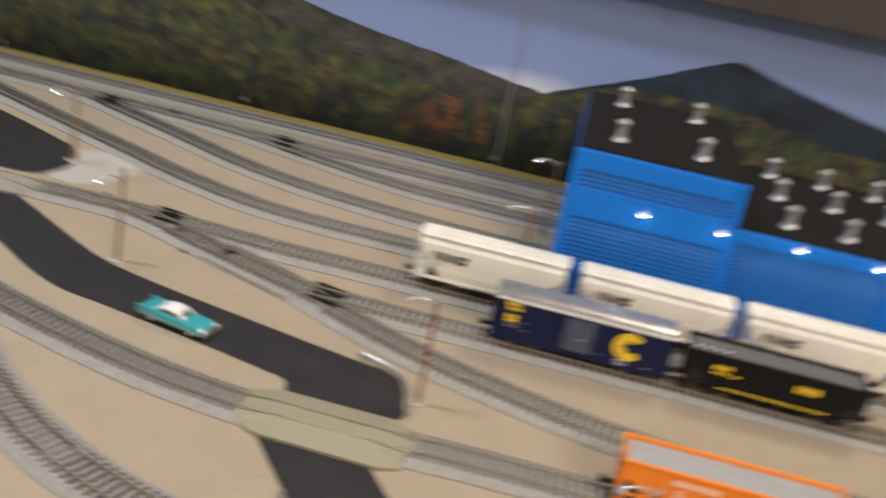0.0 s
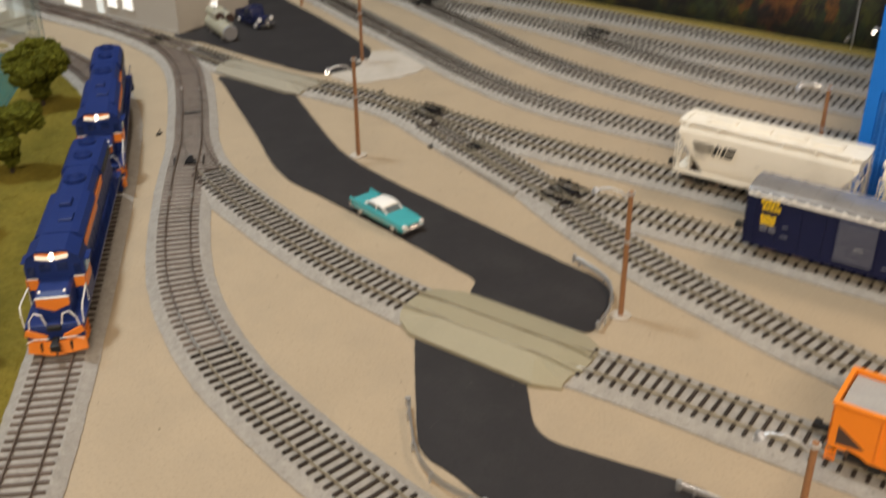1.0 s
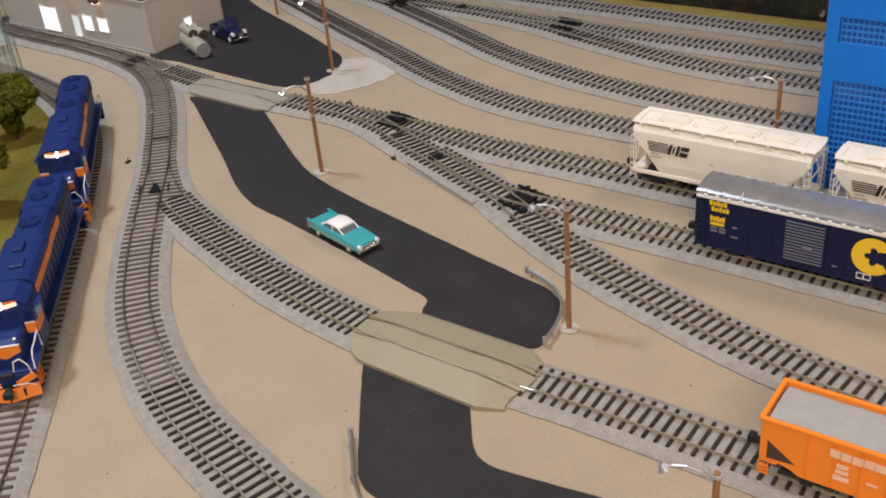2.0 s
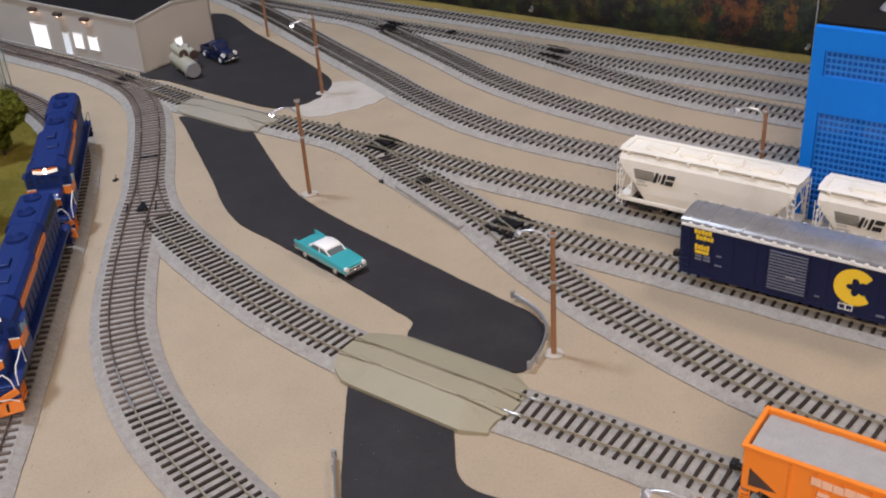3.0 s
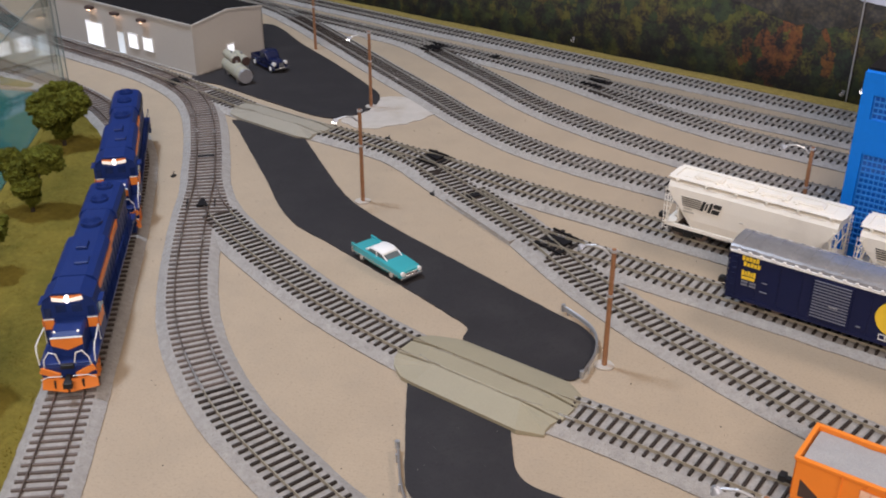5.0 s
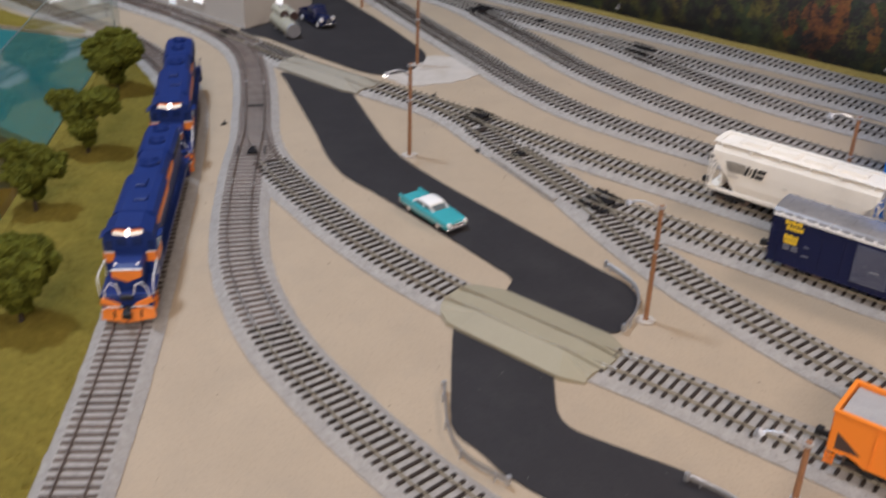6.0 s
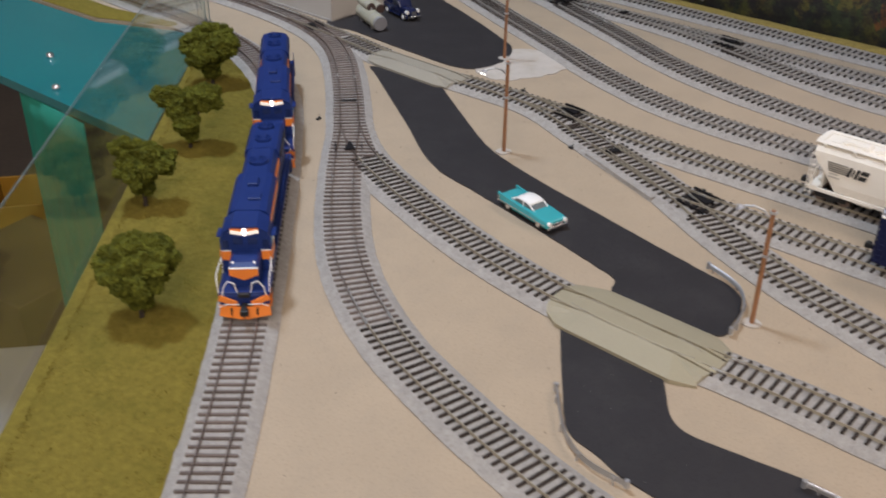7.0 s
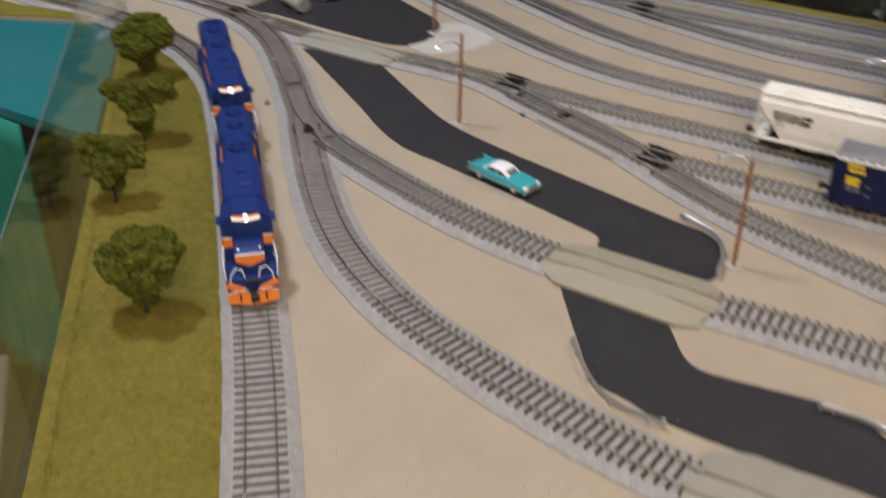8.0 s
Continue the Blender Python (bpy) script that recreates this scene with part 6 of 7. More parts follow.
# ---------------------------------------------------------------- the grey shed
def shed():
    """x runs along the front from its right-hand corner to the left (negative), y goes back."""
    th = thing("shed", pose(-0.4895, 0.5365, 0, 0, 0, YARD), "long grey metal shed with a black roof and lit windows", "shed")
    X, D, H, R = 0.285, 0.112, 0.0605, 0.0680
    t = 0.0018
    prof = [(0, 0), (0, H), (D / 2, R), (D, H), (D, 0)]
    for x0 in (-t, -X):
        part("end_wall", loft(bmesh.new(), [[(x0, y, z) for y, z in prof], [(x0 + t, y, z) for y, z in prof]]), SHED_WALL, th)
    bm = boxes((-X / 2, t / 2, H / 2, X, t, H))
    front = part("front_wall", bm, SHED_WALL, th)
    part("back_wall", boxes((-X / 2, D - t / 2, H / 2, X, t, H)), SHED_WALL, th)
    bm = bmesh.new()
    for y0, y1, z0, z1 in ((-0.0005, D / 2, H, R), (D / 2, D + 0.0005, R, H)):
        loft(bm, [[(x, y0, z0), (x, y1, z1), (x, y1, z1 + 0.0012), (x, y0, z0 + 0.0012)] for x in (-X - 0.001, 0.001)])
    part("roof", bm, ROOF_BLACK, th, "flat black roof")
    bm = boxes((-X / 2, -0.0008, H + 0.0003, X + 0.003, 0.0016, 0.0026))
    part("fascia_trim", bm, SHED_WALL, th)
    bm = bmesh.new()
    for y0, y1, z0, z1 in ((0, D / 2, H, R), (D / 2, D, R, H)):
        loft(bm, [[(x, y0, z0 - 0.001), (x, y1, z1 - 0.001), (x, y1, z1 + 0.0016), (x, y0, z0 + 0.0016)] for x in (-0.0004, 0.0014)])
    part("gable_trim", bm, SHED_WALL, th)
    part("corner_trim", boxes((0.0003, -0.0003, H / 2, 0.0026, 0.0026, H)), SHED_WALL, th)
    part("foundation", boxes((-X / 2, D / 2, 0.0012, X + 0.004, D + 0.004, 0.0024)), BALLAST, th)
    # lit openings
    def opening(name, x, z0, w, h, mat, label, bars=(0, 0)):
        o = part(name, boxes((x, -0.0008, z0 + h / 2, w, 0.0012, h)), mat, th, label)
        bm = boxes((x, -0.0012, z0 + h + 0.0005, w + 0.002, 0.0016, 0.0010), (x, -0.0012, z0 - 0.0005, w + 0.002, 0.0016, 0.0010),
                   (x - w / 2 - 0.0005, -0.0012, z0 + h / 2, 0.0010, 0.0016, h), (x + w / 2 + 0.0005, -0.0012, z0 + h / 2, 0.0010, 0.0016, h))
        for k in range(bars[0]):
            box(bm, x - w / 2 + (k + 1) * w / (bars[0] + 1), -0.0016, z0 + h / 2, 0.0005, 0.0004, h)
        for k in range(bars[1]):
            box(bm, x, -0.0016, z0 + (k + 1) * h / (bars[1] + 1), w, 0.0004, 0.0004)
        part("frame", bm, WHITE_PAINT, o)
    opening("roller_door", -0.1885, 0.0050, 0.0330, 0.0290, LIT, "lit translucent roller door", (0, 5))
    opening("door", -0.1355, 0.0045, 0.0120, 0.0255, LIT_DOOR, "pale lit entrance door")
    opening("window", -0.1118, 0.0150, 0.0170, 0.0170, LIT, "bright lit window", (0, 1))
    opening("window", -0.0832, 0.0165, 0.0175, 0.0155, LIT, "bright lit window", (0, 1))
    for x in (-0.188, -0.138, -0.0865):
        bm = rod(bmesh.new(), (x, 0.0005, 0.0535), (x, -0.0045, 0.0545), 0.0008)
        box(bm, x, -0.0050, 0.0540, 0.0128, 0.0066, 0.0040, 0.0010)
        s = part("wall_lamp", bm, SHADE_BROWN, th, "brown wall lamp hood")
        part("bulb", boxes((x, -0.0048, 0.0516, 0.0050, 0.0030, 0.0010)), WARM_GLOW, s, "warm glowing bulb")
    # side openings on the gable
    o = part("window", boxes((0.0010, 0.055, 0.0185, 0.0012, 0.0105, 0.0155)), LIT, th, "bright lit window")
    part("frame", boxes((0.0014, 0.055, 0.0268, 0.0014, 0.0125, 0.0010), (0.0014, 0.055, 0.0102, 0.0014, 0.0125, 0.0010), (0.0014, 0.0493, 0.0185, 0.0014, 0.0010, 0.0155), (0.0014, 0.0607, 0.0185, 0.0014, 0.0010, 0.0155)), WHITE_PAINT, o)
    bm = bmesh.new()
    for k in range(5):
        box(bm, 0.006 + k * 0.0022, 0.058, 0.0085 - k * 0.0016, 0.0022, 0.008, 0.0012)
    part("stairs", bm, GALV, th)
    bm = rod(bmesh.new(), (-X - 0.004, -0.003, 0.004), (-X - 0.004, -0.003, 0.010), 0.0042, seg=14)
    part("barrel", bm, BLACK_PLASTIC, th)
    return th


shed()


def storage_tank(x, y, rz, r, length, z, label, mat, cap):
    th = thing("storage_tank", pose(x, y, 0.0011, 0, 0, rz), label, "tank", "horizontal tanks by the shed")
    h = length / 2
    prof = [(-h - r * 0.35, r * 0.30), (-h - r * 0.25, r * 0.65), (-h, r), (h, r), (h + r * 0.25, r * 0.65), (h + r * 0.35, r * 0.30)]
    bm = bmesh.new()
    loft(bm, [[(px, pr * math.cos(t), z + r + pr * math.sin(t)) for t in np.linspace(0, math.tau, 20, endpoint=False)] for px, pr in prof])
    part("shell", bm, mat, th, smooth=False)
    part("end_cap", rod(bmesh.new(), (h + r * 0.12, 0, z + r), (h + r * 0.40, 0, z + r), r * 0.99, r * 0.9, seg=24), cap, th, "round dished end")
    for dx in (-h * 0.6, h * 0.6):
        part("saddle", boxes((dx, 0, (z + r * 0.5) / 2, 0.0024, r * 1.5, z + r * 0.5)), GALV, th)
        part("strap", rod(bmesh.new(), (dx - 0.0007, 0, z + r), (dx + 0.0007, 0, z + r), r * 1.015, seg=20), GALV, th)
    part("valve", rod(bmesh.new(), (0.002, 0, z + 2 * r - 0.0005), (0.002, 0, z + 2 * r + 0.0025), 0.0014, seg=10), GALV, th)
    return th


storage_tank(-0.4395, 0.5365, -51, 0.0090, 0.056, 0.0010, "cream horizontal fuel tank with a silver end", CREAM_TANK, GALV)
storage_tank(-0.4490, 0.5485, -51, 0.0054, 0.032, 0.0160, "small cream raised fuel tank with a dark end", CREAM_TANK, SHADE_BROWN)
storage_tank(-0.4410, 0.5590, -51, 0.0054, 0.032, 0.0120, "small cream raised fuel tank with a dark end", CREAM_TANK, SHADE_BROWN)


# ---------------------------------------------------------------- the blue industrial building
def blue_building():
    th = thing("blue_building", pose(0.178, 0.193, 0, 0, 0, -27.1), "bright blue metal industrial building with black roofs", "building")
    W1, D1, H1, W2, H2 = 0.159, 0.236, 0.152, 0.30, 0.109
    part("main_block", boxes((W1 / 2, D1 / 2, H1 / 2, W1, D1, H1), bevel=0.0006), BLUE_WALL, th)
    part("low_block", boxes((W1 + W2 / 2 + 0.0002, D1 / 2 - 0.004 + 0.005, H2 / 2, W2, D1 - 0.008, H2), bevel=0.0006), BLUE_WALL, th)
    part("main_roof", boxes((W1 / 2, D1 / 2 + 0.001, H1 + 0.0010, W1 - 0.002, D1 - 0.003, 0.0022)), ROOF_BLACK, th, "flat black roof")
    part("low_roof", boxes((W1 + W2 / 2, D1 / 2 + 0.002, H2 + 0.0010, W2 - 0.002, D1 - 0.010, 0.0022)), ROOF_BLACK, th, "flat black roof")
    # corner posts and bands standing proud
    part("corner_post", boxes((0.0045, -0.0010, H1 / 2, 0.009, 0.0032, H1 - 0.001)), BLUE_WALL, th)
    part("corner_post", boxes((W1 - 0.0035, -0.0010, H1 / 2, 0.007, 0.0032, H1 - 0.001)), BLUE_WALL, th)
    part("corner_post", boxes((W1 + W2 * 0.5, 0.0030, H2 / 2, 0.007, 0.0032, H2 - 0.001)), BLUE_WALL, th)
    part("band", boxes((W1 / 2, -0.0010, 0.1432, W1 - 0.018, 0.0030, 0.0166)), BLUE_WALL, th)
    part("band", boxes((W1 / 2, -0.0010, 0.1022, W1 - 0.018, 0.0030, 0.0280)), BLUE_WALL, th)
    part("band", boxes((W1 + W2 / 2, 0.0030, H2 - 0.006, W2, 0.0030, 0.0110)), BLUE_WALL, th)

    def grid(x0, x1, z0, z1, y, pw, ph, name):
        """Small window panes set behind blue glazing bars."""
        g = part(name, boxes(((x0 + x1) / 2, y + 0.0002, (z0 + z1) / 2, x1 - x0, 0.0006, z1 - z0)), BLUE_DARK, th, "rows of small dark blue panes")
        nx, nz = int((x1 - x0) / pw), int((z1 - z0) / ph)
        bm = bmesh.new()
        for k in range(nz + 1):
            box(bm, (x0 + x1) / 2, y - 0.0003, z0 + k * (z1 - z0) / nz, x1 - x0, 0.0014, 0.0013)
        for k in range(nx + 1):
            box(bm, x0 + k * (x1 - x0) / nx, y - 0.0002, (z0 + z1) / 2, 0.0007, 0.0010, z1 - z0)
        part("glazing_lattice", bm, BLUE_BAR, g)

    grid(0.010, W1 - 0.009, 0.1165, 0.1347, -0.0004, 0.0036, 0.0045, "louvre_panel")
    grid(0.010, W1 - 0.009, 0.012, 0.0880, -0.0004, 0.0036, 0.0045, "window_wall")
    grid(W1 + 0.006, W1 + W2 * 0.5 - 0.005, 0.012, H2 - 0.014, 0.0046, 0.0036, 0.0045, "window_wall")
    grid(W1 + W2 * 0.5 + 0.006, W1 + W2 - 0.006, 0.012, H2 - 0.014, 0.0046, 0.0036, 0.0045, "window_wall")

    def vent(x, y, z):
        v = part("roof_vent", rod(bmesh.new(), (x, y, z), (x, y, z + 0.017), 0.0046, seg=18), ZINC, th, "galvanised roof vent")
        bm = rod(bmesh.new(), (x, y, z), (x, y, z + 0.0036), 0.0080, 0.0060, seg=18)
        rod(bm, (x, y, z + 0.0150), (x, y, z + 0.0182), 0.0058, 0.0068, seg=18)
        rod(bm, (x, y, z + 0.0182), (x, y, z + 0.0212), 0.0068, 0.0030, seg=18)
        part("vent_cap", bm, ZINC, v)

    for x in (0.038, 0.118):
        for y in (0.050, 0.195):
            vent(x, y, H1 + 0.002)
    for x in (0.053, 0.109, 0.165, 0.221, 0.277):
        for y in (0.042, 0.128, 0.206):
            vent(W1 + x, y, H2 + 0.002)
    for x, y in ((0.074, 0), (0.146, 0), (0.218, 0.004), (0.290, 0.004), (0.362, 0.004)):
        bm = tube(bmesh.new(), [(x, y, 0.1095), (x, y - 0.007, 0.1120), (x, y - 0.012, 0.1095)], 0.0006)
        a = part("lamp_arm", bm, GALV, th)
        h = part("lamp_hood", rod(bmesh.new(), (x, y - 0.012, 0.1075), (x, y - 0.012, 0.1100), 0.0048, 0.0018, seg=16), WHITE_PAINT, a, "white lamp hood")
        bm = bmesh.new()
        bmesh.ops.create_uvsphere(bm, u_segments=12, v_segments=8, radius=0.0042, matrix=Matrix.Translation((x, y - 0.012, 0.1072)) @ Matrix.Diagonal((1, 1, 0.5, 1)))
        part("bulb", bm, LAMP_GLOW, a, "glowing white bulb")
    return th


blue_building()


# ---------------------------------------------------------------- trees of clump foliage
def tree(x, y, lobes, seed, tall, broad):
    """A forked trunk; every limb carries a clump of foam foliage. lobes: (x, y, z, radius)."""
    r = random.Random(seed)
    th = thing("tree", pose(x, y, 0.001), "small model tree with olive green clump foliage", "tree", "trees on the lawn")
    lobes = [(lx * broad, ly * broad, lz * tall, lr * broad) for lx, ly, lz, lr in lobes]
    low = min(q[2] for q in lobes)
    lobes += [(0.0, -0.002, low * 0.88, 0.0105), (0.0008, -0.001, low * 0.58, 0.0092)]
    fork = low * 0.5
    bm = rod(bmesh.new(), (0, 0, 0), (0.0006, 0.0004, fork), 0.0021, 0.0015, seg=9)
    for lx, ly, lz, lr in lobes:
        rod(bm, (0.0006, 0.0004, fork - 0.002), (lx * 0.9, ly * 0.9, lz), 0.0011, 0.0005, seg=6)
    part("trunk", bm, BARK, th)
    crown = bmesh.new()
    vs, fs = [], []
    for lx, ly, lz, lr in lobes:
        for k in range(18):
            d = Vector((r.gauss(0, 1), r.gauss(0, 1), r.gauss(0.25, 0.9))).normalized()
            rad = lr * r.uniform(0.28, 0.44)
            c = Vector((lx, ly, lz)) + Vector((d.x, d.y, d.z * 0.72)) * (lr - rad * 0.8) * (1 if k else 0)
            s = bmesh.ops.create_icosphere(crown, subdivisions=3, radius=rad, matrix=Matrix.Translation(c) @ Matrix.Diagonal((1, 1, 0.82, 1)))
            for v in s["verts"]:
                e = (v.co - c).normalized()
                v.co += e * rad * (0.30 * noise.noise(v.co * 240 + Vector((seed, 0, 0))) + 0.42 * noise.noise(v.co * 620) + 0.34 * noise.noise(v.co * 1500))
            for _ in range(60):
                e = Vector((r.gauss(0, 1), r.gauss(0, 1), r.gauss(0, 1))).normalized()
                p = c + e * rad * r.uniform(0.92, 1.16)
                u, m0 = e.orthogonal().normalized(), len(vs)
                g = e.cross(u)
                z, t = r.uniform(0.0004, 0.0010), r.uniform(0, 6)
                for j in range(3):
                    vs.append(p + (u * math.cos(t + j * 2.1) + g * math.sin(t + j * 2.1)) * z + e * r.uniform(-0.4, 0.6) * z)
                vs.append(p + e * z * 0.9)
                fs += [(m0, m0 + 1, m0 + 3), (m0 + 1, m0 + 2, m0 + 3), (m0 + 2, m0, m0 + 3)]
    bv = [crown.verts.new(v) for v in vs]
    for f in fs:
        crown.faces.new([bv[i] for i in f])
    me = bpy.data.meshes.new("crown")
    crown.to_mesh(me)
    crown.free()
    me.materials.append(FOLIAGE)
    ob = new("crown", me)
    ob.parent = th
    return th


tree(-0.4030, -0.1030, [(-0.014, 0.004, 0.041, 0.0150), (0.015, 0.005, 0.042, 0.0150), (-0.006, 0.013, 0.046, 0.0150), (0.008, 0.013, 0.046, 0.0140), (-0.009, -0.009, 0.035, 0.0135),
                       (0.010, -0.009, 0.035, 0.0130), (0.0, 0.001, 0.047, 0.0150), (0.001, -0.003, 0.026, 0.0110)], 11, 1.05, 1.03)
tree(-0.4775, 0.0435, [(-0.014, 0.008, 0.047, 0.0120), (0.013, 0.004, 0.043, 0.0140), (0.003, -0.006, 0.033, 0.0120), (-0.008, -0.004, 0.036, 0.0110), (0.001, 0.010, 0.044, 0.0110)], 22, 1.0, 1.11)
tree(-0.4906, 0.1527, [(-0.018, 0.004, 0.047, 0.0120), (0.015, 0.008, 0.047, 0.0145), (-0.004, 0.002, 0.038, 0.0130), (0.002, -0.005, 0.029, 0.0110), (0.001, 0.010, 0.044, 0.0110)], 33, 1.05, 1.11)
tree(-0.5366, 0.300, [(-0.012, 0.000, 0.040, 0.0155), (0.012, 0.003, 0.041, 0.0155), (0.0, -0.009, 0.034, 0.0145), (-0.004, 0.010, 0.048, 0.0145), (0.008, 0.008, 0.049, 0.0130),
                      (0.0, 0.0, 0.027, 0.0130), (-0.008, -0.006, 0.030, 0.0120)], 44, 1.1, 1.11)


# ---------------------------------------------------------------- the clear guard, the teal shelf and the aisle
foot, head = Vector((-0.3955, -0.345)), Vector((-0.6235, 0.4665))
far_end = Vector((-1.25, 0.69))
guard = thing("acrylic_guard", Matrix.Identity(4), "clear acrylic guard along the layout edge", "guard")


def clear_part(name, bm, m):
    ob = part(name, bm, ACRYLIC, guard)
    ob.matrix_basis = m
    ob.visible_shadow = False


span = head - foot
ang = math.degrees(math.atan2(span.y, span.x))
clear_part("side_panel", box(bmesh.new(), span.length / 2, 0, 0.046, span.length, 0.0028, 0.132, 0.0003), pose(foot.x, foot.y, 0, 0, 0, ang))
clear_part("corner_post", box(bmesh.new(), 0, 0, 0.050, 0.010, 0.010, 0.140, 0.0008), pose(head.x - 0.003, head.y + 0.006, 0, 0, 0, ang))
span = far_end - head
clear_part("end_panel", box(bmesh.new(), span.length / 2 + 0.006, 0, 0.046, span.length, 0.0028, 0.132, 0.0003), pose(head.x - 0.006, head.y + 0.004, 0, 0, 0, math.degrees(math.atan2(span.y, span.x))))

for a, b in ((foot, head), (head, far_end)):
    d = b - a
    m = pose(a.x, a.y, 0, 0, 0, math.degrees(math.atan2(d.y, d.x)))
    part("panel_edge", box(bmesh.new(), d.length / 2, 0, 0.1122, d.length, 0.0008, 0.0004), SAWN_EDGE, guard, "pale sawn top edge").matrix_basis = m
for k in range(4):
    part("panel_edge", boxes((head.x - 0.003 + (-0.0049, 0.0049, -0.0049, 0.0049)[k], head.y + 0.006 + (-0.0049, -0.0049, 0.0049, 0.0049)[k], 0.056, 0.0008, 0.0008, 0.122)), SAWN_EDGE, guard, "pale edge of the corner post")

SHELF = [(-0.5430, 0.170), (-0.775, 0.281), (-1.05, 0.41), (-1.30, 0.697), (-0.7705, 0.4685), (-0.6225, 0.4600)]
shelf = thing("corner_shelf", Matrix.Identity(4), "glossy teal shelf filling the aisle corner", "shelf")
part("shelf_panel", slab(bmesh.new(), SHELF, -0.012, -0.003), TEAL_SHELF, shelf)
for (x0, y0), (x1, y1) in zip(SHELF[:3], SHELF[1:4]):
    d = Vector((x1 - x0, y1 - y0))
    lip = part("front_lip", box(bmesh.new(), d.length / 2, -0.0012, -0.0085, d.length - 0.001, 0.0020, 0.0105, 0.0006), TEAL_SHELF, shelf, "rounded teal front lip")
    lip.matrix_basis = pose(x0, y0, 0, 0, 0, math.degrees(math.atan2(d.y, d.x)))
for x, y in ((-0.752, 0.342), (-0.694, 0.260)):
    bm = rod(bmesh.new(), (0, 0, 0), (0, 0, 0.004), 0.0042, seg=16)
    bmesh.ops.create_uvsphere(bm, u_segments=14, v_segments=8, radius=0.0038, matrix=Matrix.Translation((0, 0, 0.004)) @ Matrix.Diagonal((1, 1, 0.6, 1)))
    b = part("bolt", bm, CHROME, smooth=True)
    b.location = (x, y, -0.003)
    tagged(b, "bright chrome bolt in the teal shelf", "bolt", "bolts in the shelf")
# cloth skirt below the shelf's front edge, in soft folds
bm = bmesh.new()
a, b = Vector((-0.750, 0.268)), Vector((-0.640, 0.208))
nrm = Vector((-(b - a).y, (b - a).x)).normalized()
cols, rows = 48, 12
g = []
for r in range(rows + 1):
    row = []
    for c in range(cols + 1):
        p = a.lerp(b, c / cols) + nrm * (0.006 + 0.0014 * math.sin(c * 0.55) * (0.3 + r / rows))
        row.append(bm.verts.new((p.x, p.y, -0.0145 - 0.33 * r / rows)))
    g.append(row)
for r in range(rows):
    for c in range(cols):
        bm.faces.new((g[r][c], g[r][c + 1], g[r + 1][c + 1], g[r + 1][c]))
skirt = part("cloth_skirt", bm, GREEN_CLOTH, smooth=True)
sm = skirt.modifiers.new("thickness", "SOLIDIFY")
sm.thickness = 0.002
tagged(skirt, "green cloth skirt hanging below the teal shelf", "curtain")
# things standing on the floor of the aisle
bm = boxes((0, 0, 0.006, 0.42, 0.32, 0.012), (0.204, 0, 0.15, 0.012, 0.32, 0.30), (-0.204, 0, 0.15, 0.012, 0.32, 0.30), (0, 0.154, 0.15, 0.42, 0.012, 0.30), (0, -0.154, 0.15, 0.42, 0.012, 0.30), bevel=0.003)
bin_ = part("storage_bin", bm, YELLOW_BIN)
bin_.matrix_world = pose(-1.58, 1.36, -0.95, 0, 0, 25) @ Matrix.Scale(0.55, 4)
tagged(bin_, "open yellow plastic storage bin on the floor", "bin")
bm = box(bmesh.new(), 0, 0, 0.17, 0.36, 0.34, 0.34, 0.004)
c1 = part("carton", bm, CARTON)
c1.matrix_world = pose(-1.06, 0.38, -0.95, 0, 0, 22)
tagged(c1, "closed white carton standing on the floor", "box")
bm = box(bmesh.new(), 0, 0, 0.11, 0.30, 0.26, 0.22, 0.003)
c2 = part("carton", bm, CARDBOARD)
c2.matrix_world = pose(-1.36, 0.98, -0.95, 0, 0, -20)
tagged(c2, "plain brown cardboard box standing on the floor", "box")


# ---------------------------------------------------------------- turnout fittings and single ties
def frog_block(key, x, y, angle, s=1.0, lattice=True):
    """Black plastic frog: a wedge between check rails, with broad black ties under both where the turnout has them."""
    m = pose(x, y, 0.0065, 0, 0, angle)
    bm = bmesh.new()
    loft(bm, [[(-0.0080 * s, -0.0012, 0), (-0.0080 * s, 0.0012, 0), (-0.0080 * s, 0.0012, 0.0016), (-0.0080 * s, -0.0012, 0.0016)],
              [(0.0080 * s, -0.0050, 0), (0.0080 * s, 0.0050, 0), (0.0080 * s, 0.0050, 0.0016), (0.0080 * s, -0.0050, 0.0016)]])
    part("frog", bm, FROG_BLACK, track_things[key], "black plastic turnout frog").matrix_basis = m
    for t, off in ((-1, 0.0138), (1, 0.0112)):
        reach = 0.025 if lattice else 0.016
        part("check_rail", box(bmesh.new(), (-0.001 - (0.003 if lattice else 0) * t) * s, t * off * s, -0.0002, reach * s, 0.0016 if lattice else 0.0011, 0.0016), FROG_BLACK, track_things[key], "black check rail").matrix_basis = m
        if lattice:
            part("frog_plate", box(bmesh.new(), t * 0.002 * s, t * 0.0030 * s, -0.0008, 0.016 * s, 0.0022 * s, 0.0010), FROG_BLACK, track_things[key]).matrix_basis = m
    if lattice:
        for q in range(4):
            part("frog_tie", box(bmesh.new(), (-1.5 + q) * 0.0071 * s, -0.001 * (q - 1.5), -0.0012, 0.0026 * s, 0.0290 * s, 0.0011), FROG_BLACK, track_things[key]).matrix_basis = m


frog_block("b", -0.351, 0.188, -72, 0.95, False)
frog_block("d", -0.168, 0.3215, -32, 1.0)
frog_block("e", -0.039, 0.1650, -40, 1.15)
frog_block("i", -0.019, 0.575, -33, 1.1)
frog_block("i", -0.225, 0.678, -36, 1.1)
frog_block("b", -0.500, 0.4985, 143, 0.8)

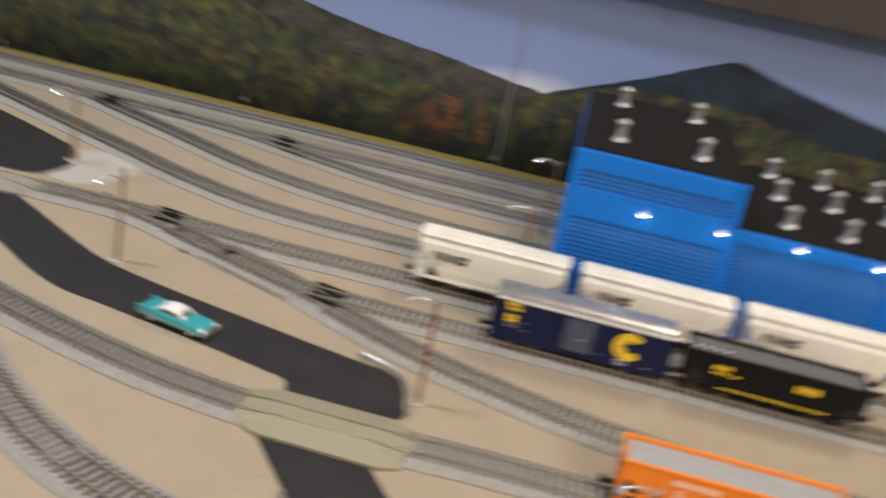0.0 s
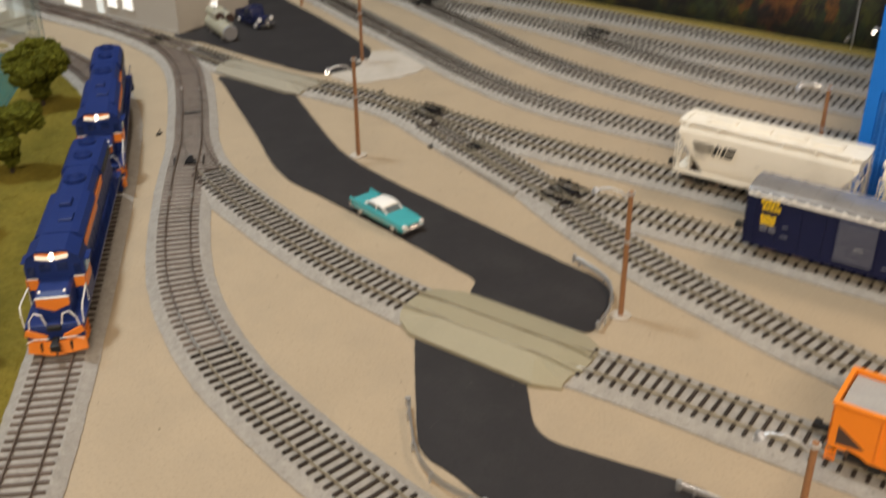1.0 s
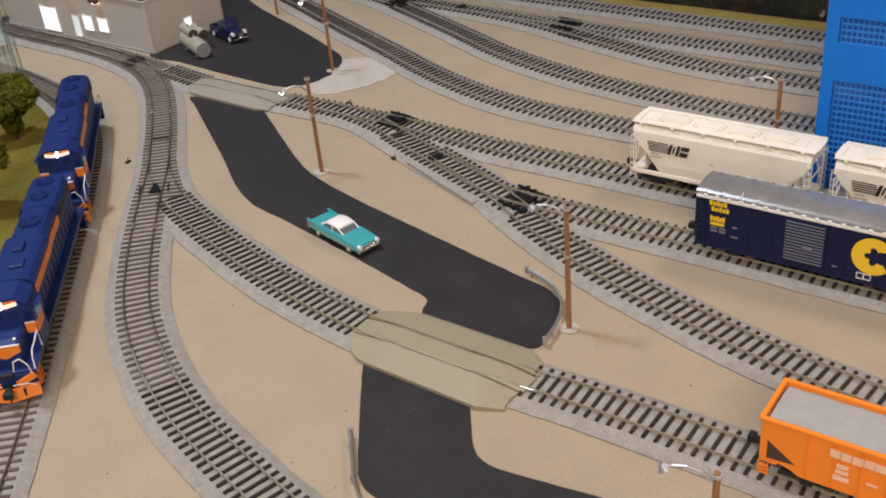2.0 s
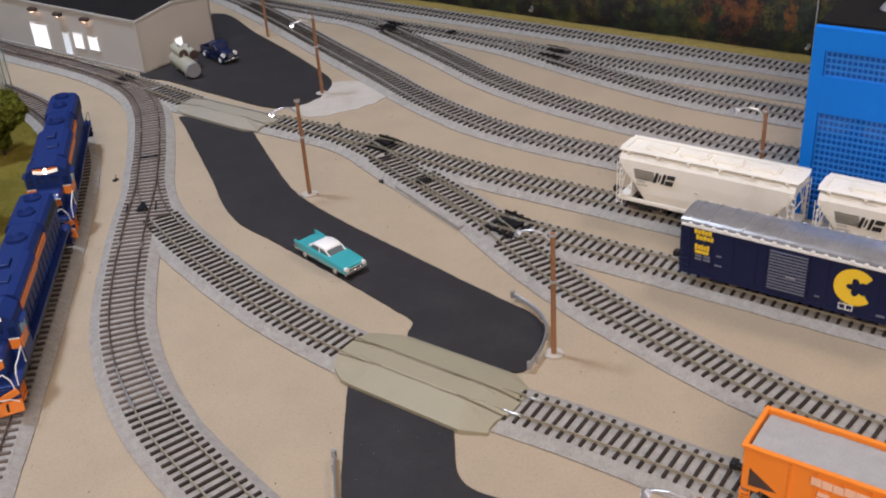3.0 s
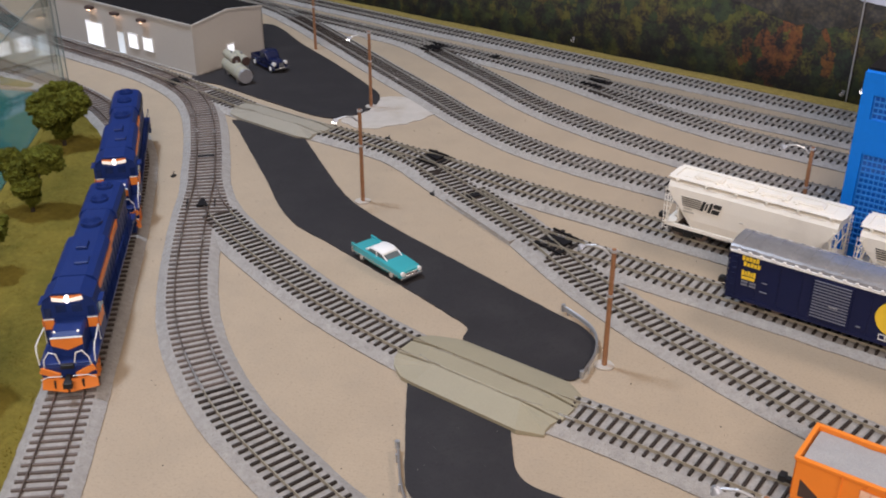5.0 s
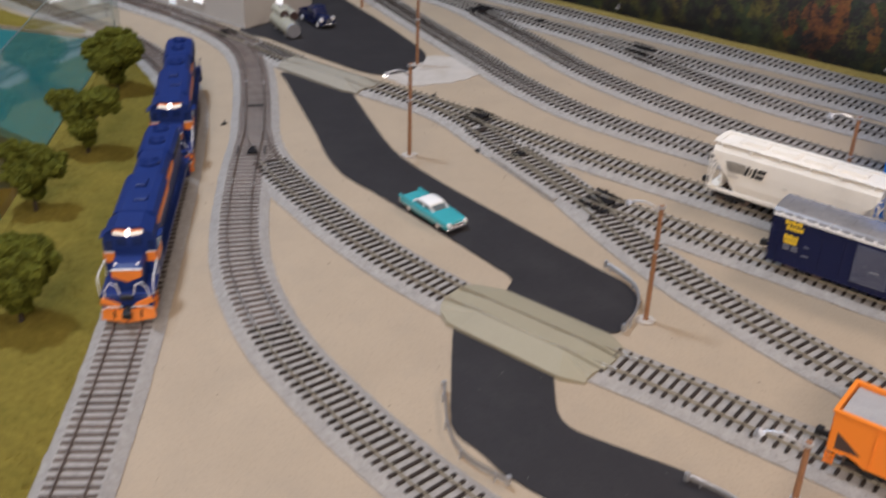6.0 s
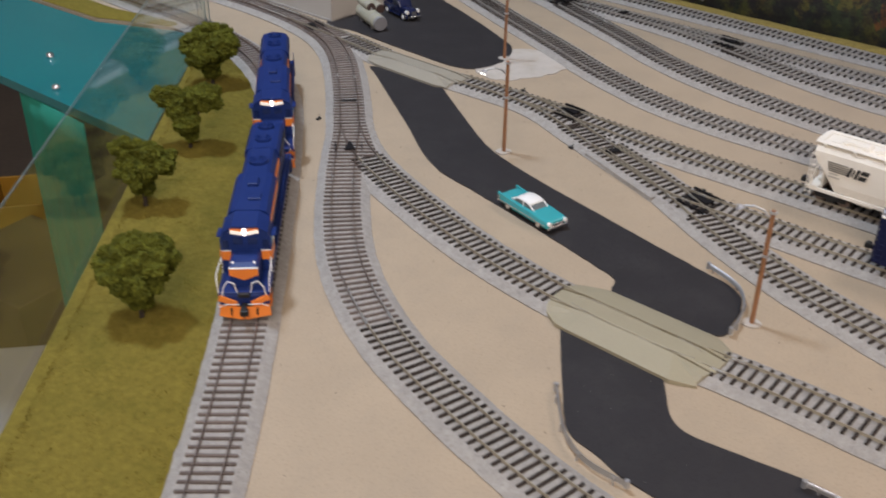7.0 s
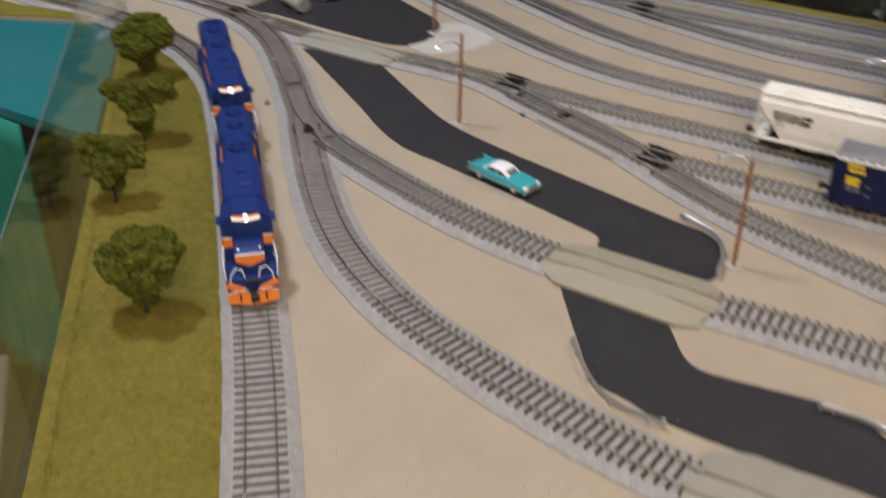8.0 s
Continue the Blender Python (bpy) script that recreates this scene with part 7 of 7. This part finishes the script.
def throw_bar(key, p, length, width):
    """The black filler tie that carries the moving points, between the rails."""
    line = LINES[key]
    i = max(2, min(len(line) - 3, line.index(nearest(line, Vector(p))[0])))
    d = line[i + 2] - line[i - 2]
    q = line[i]
    part("throw_bar", box(bmesh.new(), 0, 0, 0, length, width, 0.0012, 0.0002), FROG_BLACK, track_things[key], "black throw bar").matrix_basis = pose(q.x, q.y, 0.0066, 0, 0, math.degrees(math.atan2(d.y, d.x)))


throw_bar("b", (-0.386, 0.291), 0.0030, 0.0150)
throw_bar("e", (-0.119, 0.241), 0.0075, 0.0120)
throw_bar("i", (-0.150, 0.645), 0.0060, 0.0130)


def arc_at(key, p):
    return LINES[key].index(nearest(LINES[key], Vector(p))[0]) * 0.003


joiner_mesh = finish("rail_joiner", box(bmesh.new(), 0, 0, 0, 0.0075, 0.0017, 0.0012, 0.0002), JOINER)
for key, starts in {"a": (0.20, 0.50), "b": (0.16, NEAR_STRETCH * 0.003, NEAR_STRETCH * 0.003 + 0.006, 0.62, 0.86), "c": (0.16, arc_at("c", (-0.0200, -0.0655)), arc_at("c", (-0.0150, -0.068))), "d": (0.17, 0.30, 0.42, 0.60), "e": (0.10, 0.175, 0.30),
                    "f": (0.11, 0.28), "g": (0.12, 0.31, 0.47), "h": (0.09, 0.26), "i": (0.30, 0.52, 0.70, 0.83), "j": (0.12,), "k": (0.35, 0.70)}.items():
    line = LINES[key]
    for at in starts:
        i = min(int(at / 0.003), len(line) - 3)
        d = (line[i + 2] - line[i]).normalized()
        for side in (-1, 1):
            ob = new("rail_joiner", joiner_mesh)
            ob.parent = track_things[key]
            q = line[i + 1 if side > 0 else max(i - 1, 0)] + Vector((-d.y, d.x)) * side * HALF_GAUGE
            ob.location = (q.x, q.y, 0.0070 - list(LINES).index(key) * 0.00012)
            ob.rotation_euler = (0, 0, math.atan2(d.y, d.x))

for key, line in LINES.items():
    order = list(LINES).index(key)
    top = 0.0048 - order * 0.00012
    tr = track_things[key]
    mesh = TIES["brown" if key in BROWN else "black"]
    ties = even(line, TIE_STEP)
    for k, (p, (d, n)) in enumerate(zip(ties, normals(ties))):
        lo, hi = -TIE_HALF, TIE_HALF
        if key in PARENT:
            q, far_off = nearest(LINES[PARENT[key]], p)
            if far_off < 0.0190:
                continue
        for b in BRANCH.get(key, ()):
            q, far_off = nearest(LINES[b], p)
            if far_off < 0.0250 and abs((q - p).dot(d)) < 0.006:
                off = (q - p).dot(n)
                lo, hi = min(lo, off - TIE_HALF), max(hi, off + TIE_HALF)
        if p.y > 1.1 or p.x > 0.62:
            continue
        if any(abs((p - Vector(c)).dot(Vector((math.cos(radians(g)), math.sin(radians(g)))))) < half and (p - Vector(c)).length < half + 0.002 for c, g, half in BOARDED):
            continue
        ob = new("tie", TIES["black"] if key == "b" and k * TIE_STEP < NEAR_STRETCH * 0.003 else mesh)
        ob.parent = tr
        mid = p + n * (lo + hi) / 2
        ob.location = (mid.x, mid.y, top + 0.0006)
        ob.rotation_euler = (0, 0, math.atan2(d.y, d.x) + 0.03 * (random.Random(k * 7 + order).random() - 0.5))
        ob.scale = (1, (hi - lo) / (2 * TIE_HALF), 1)
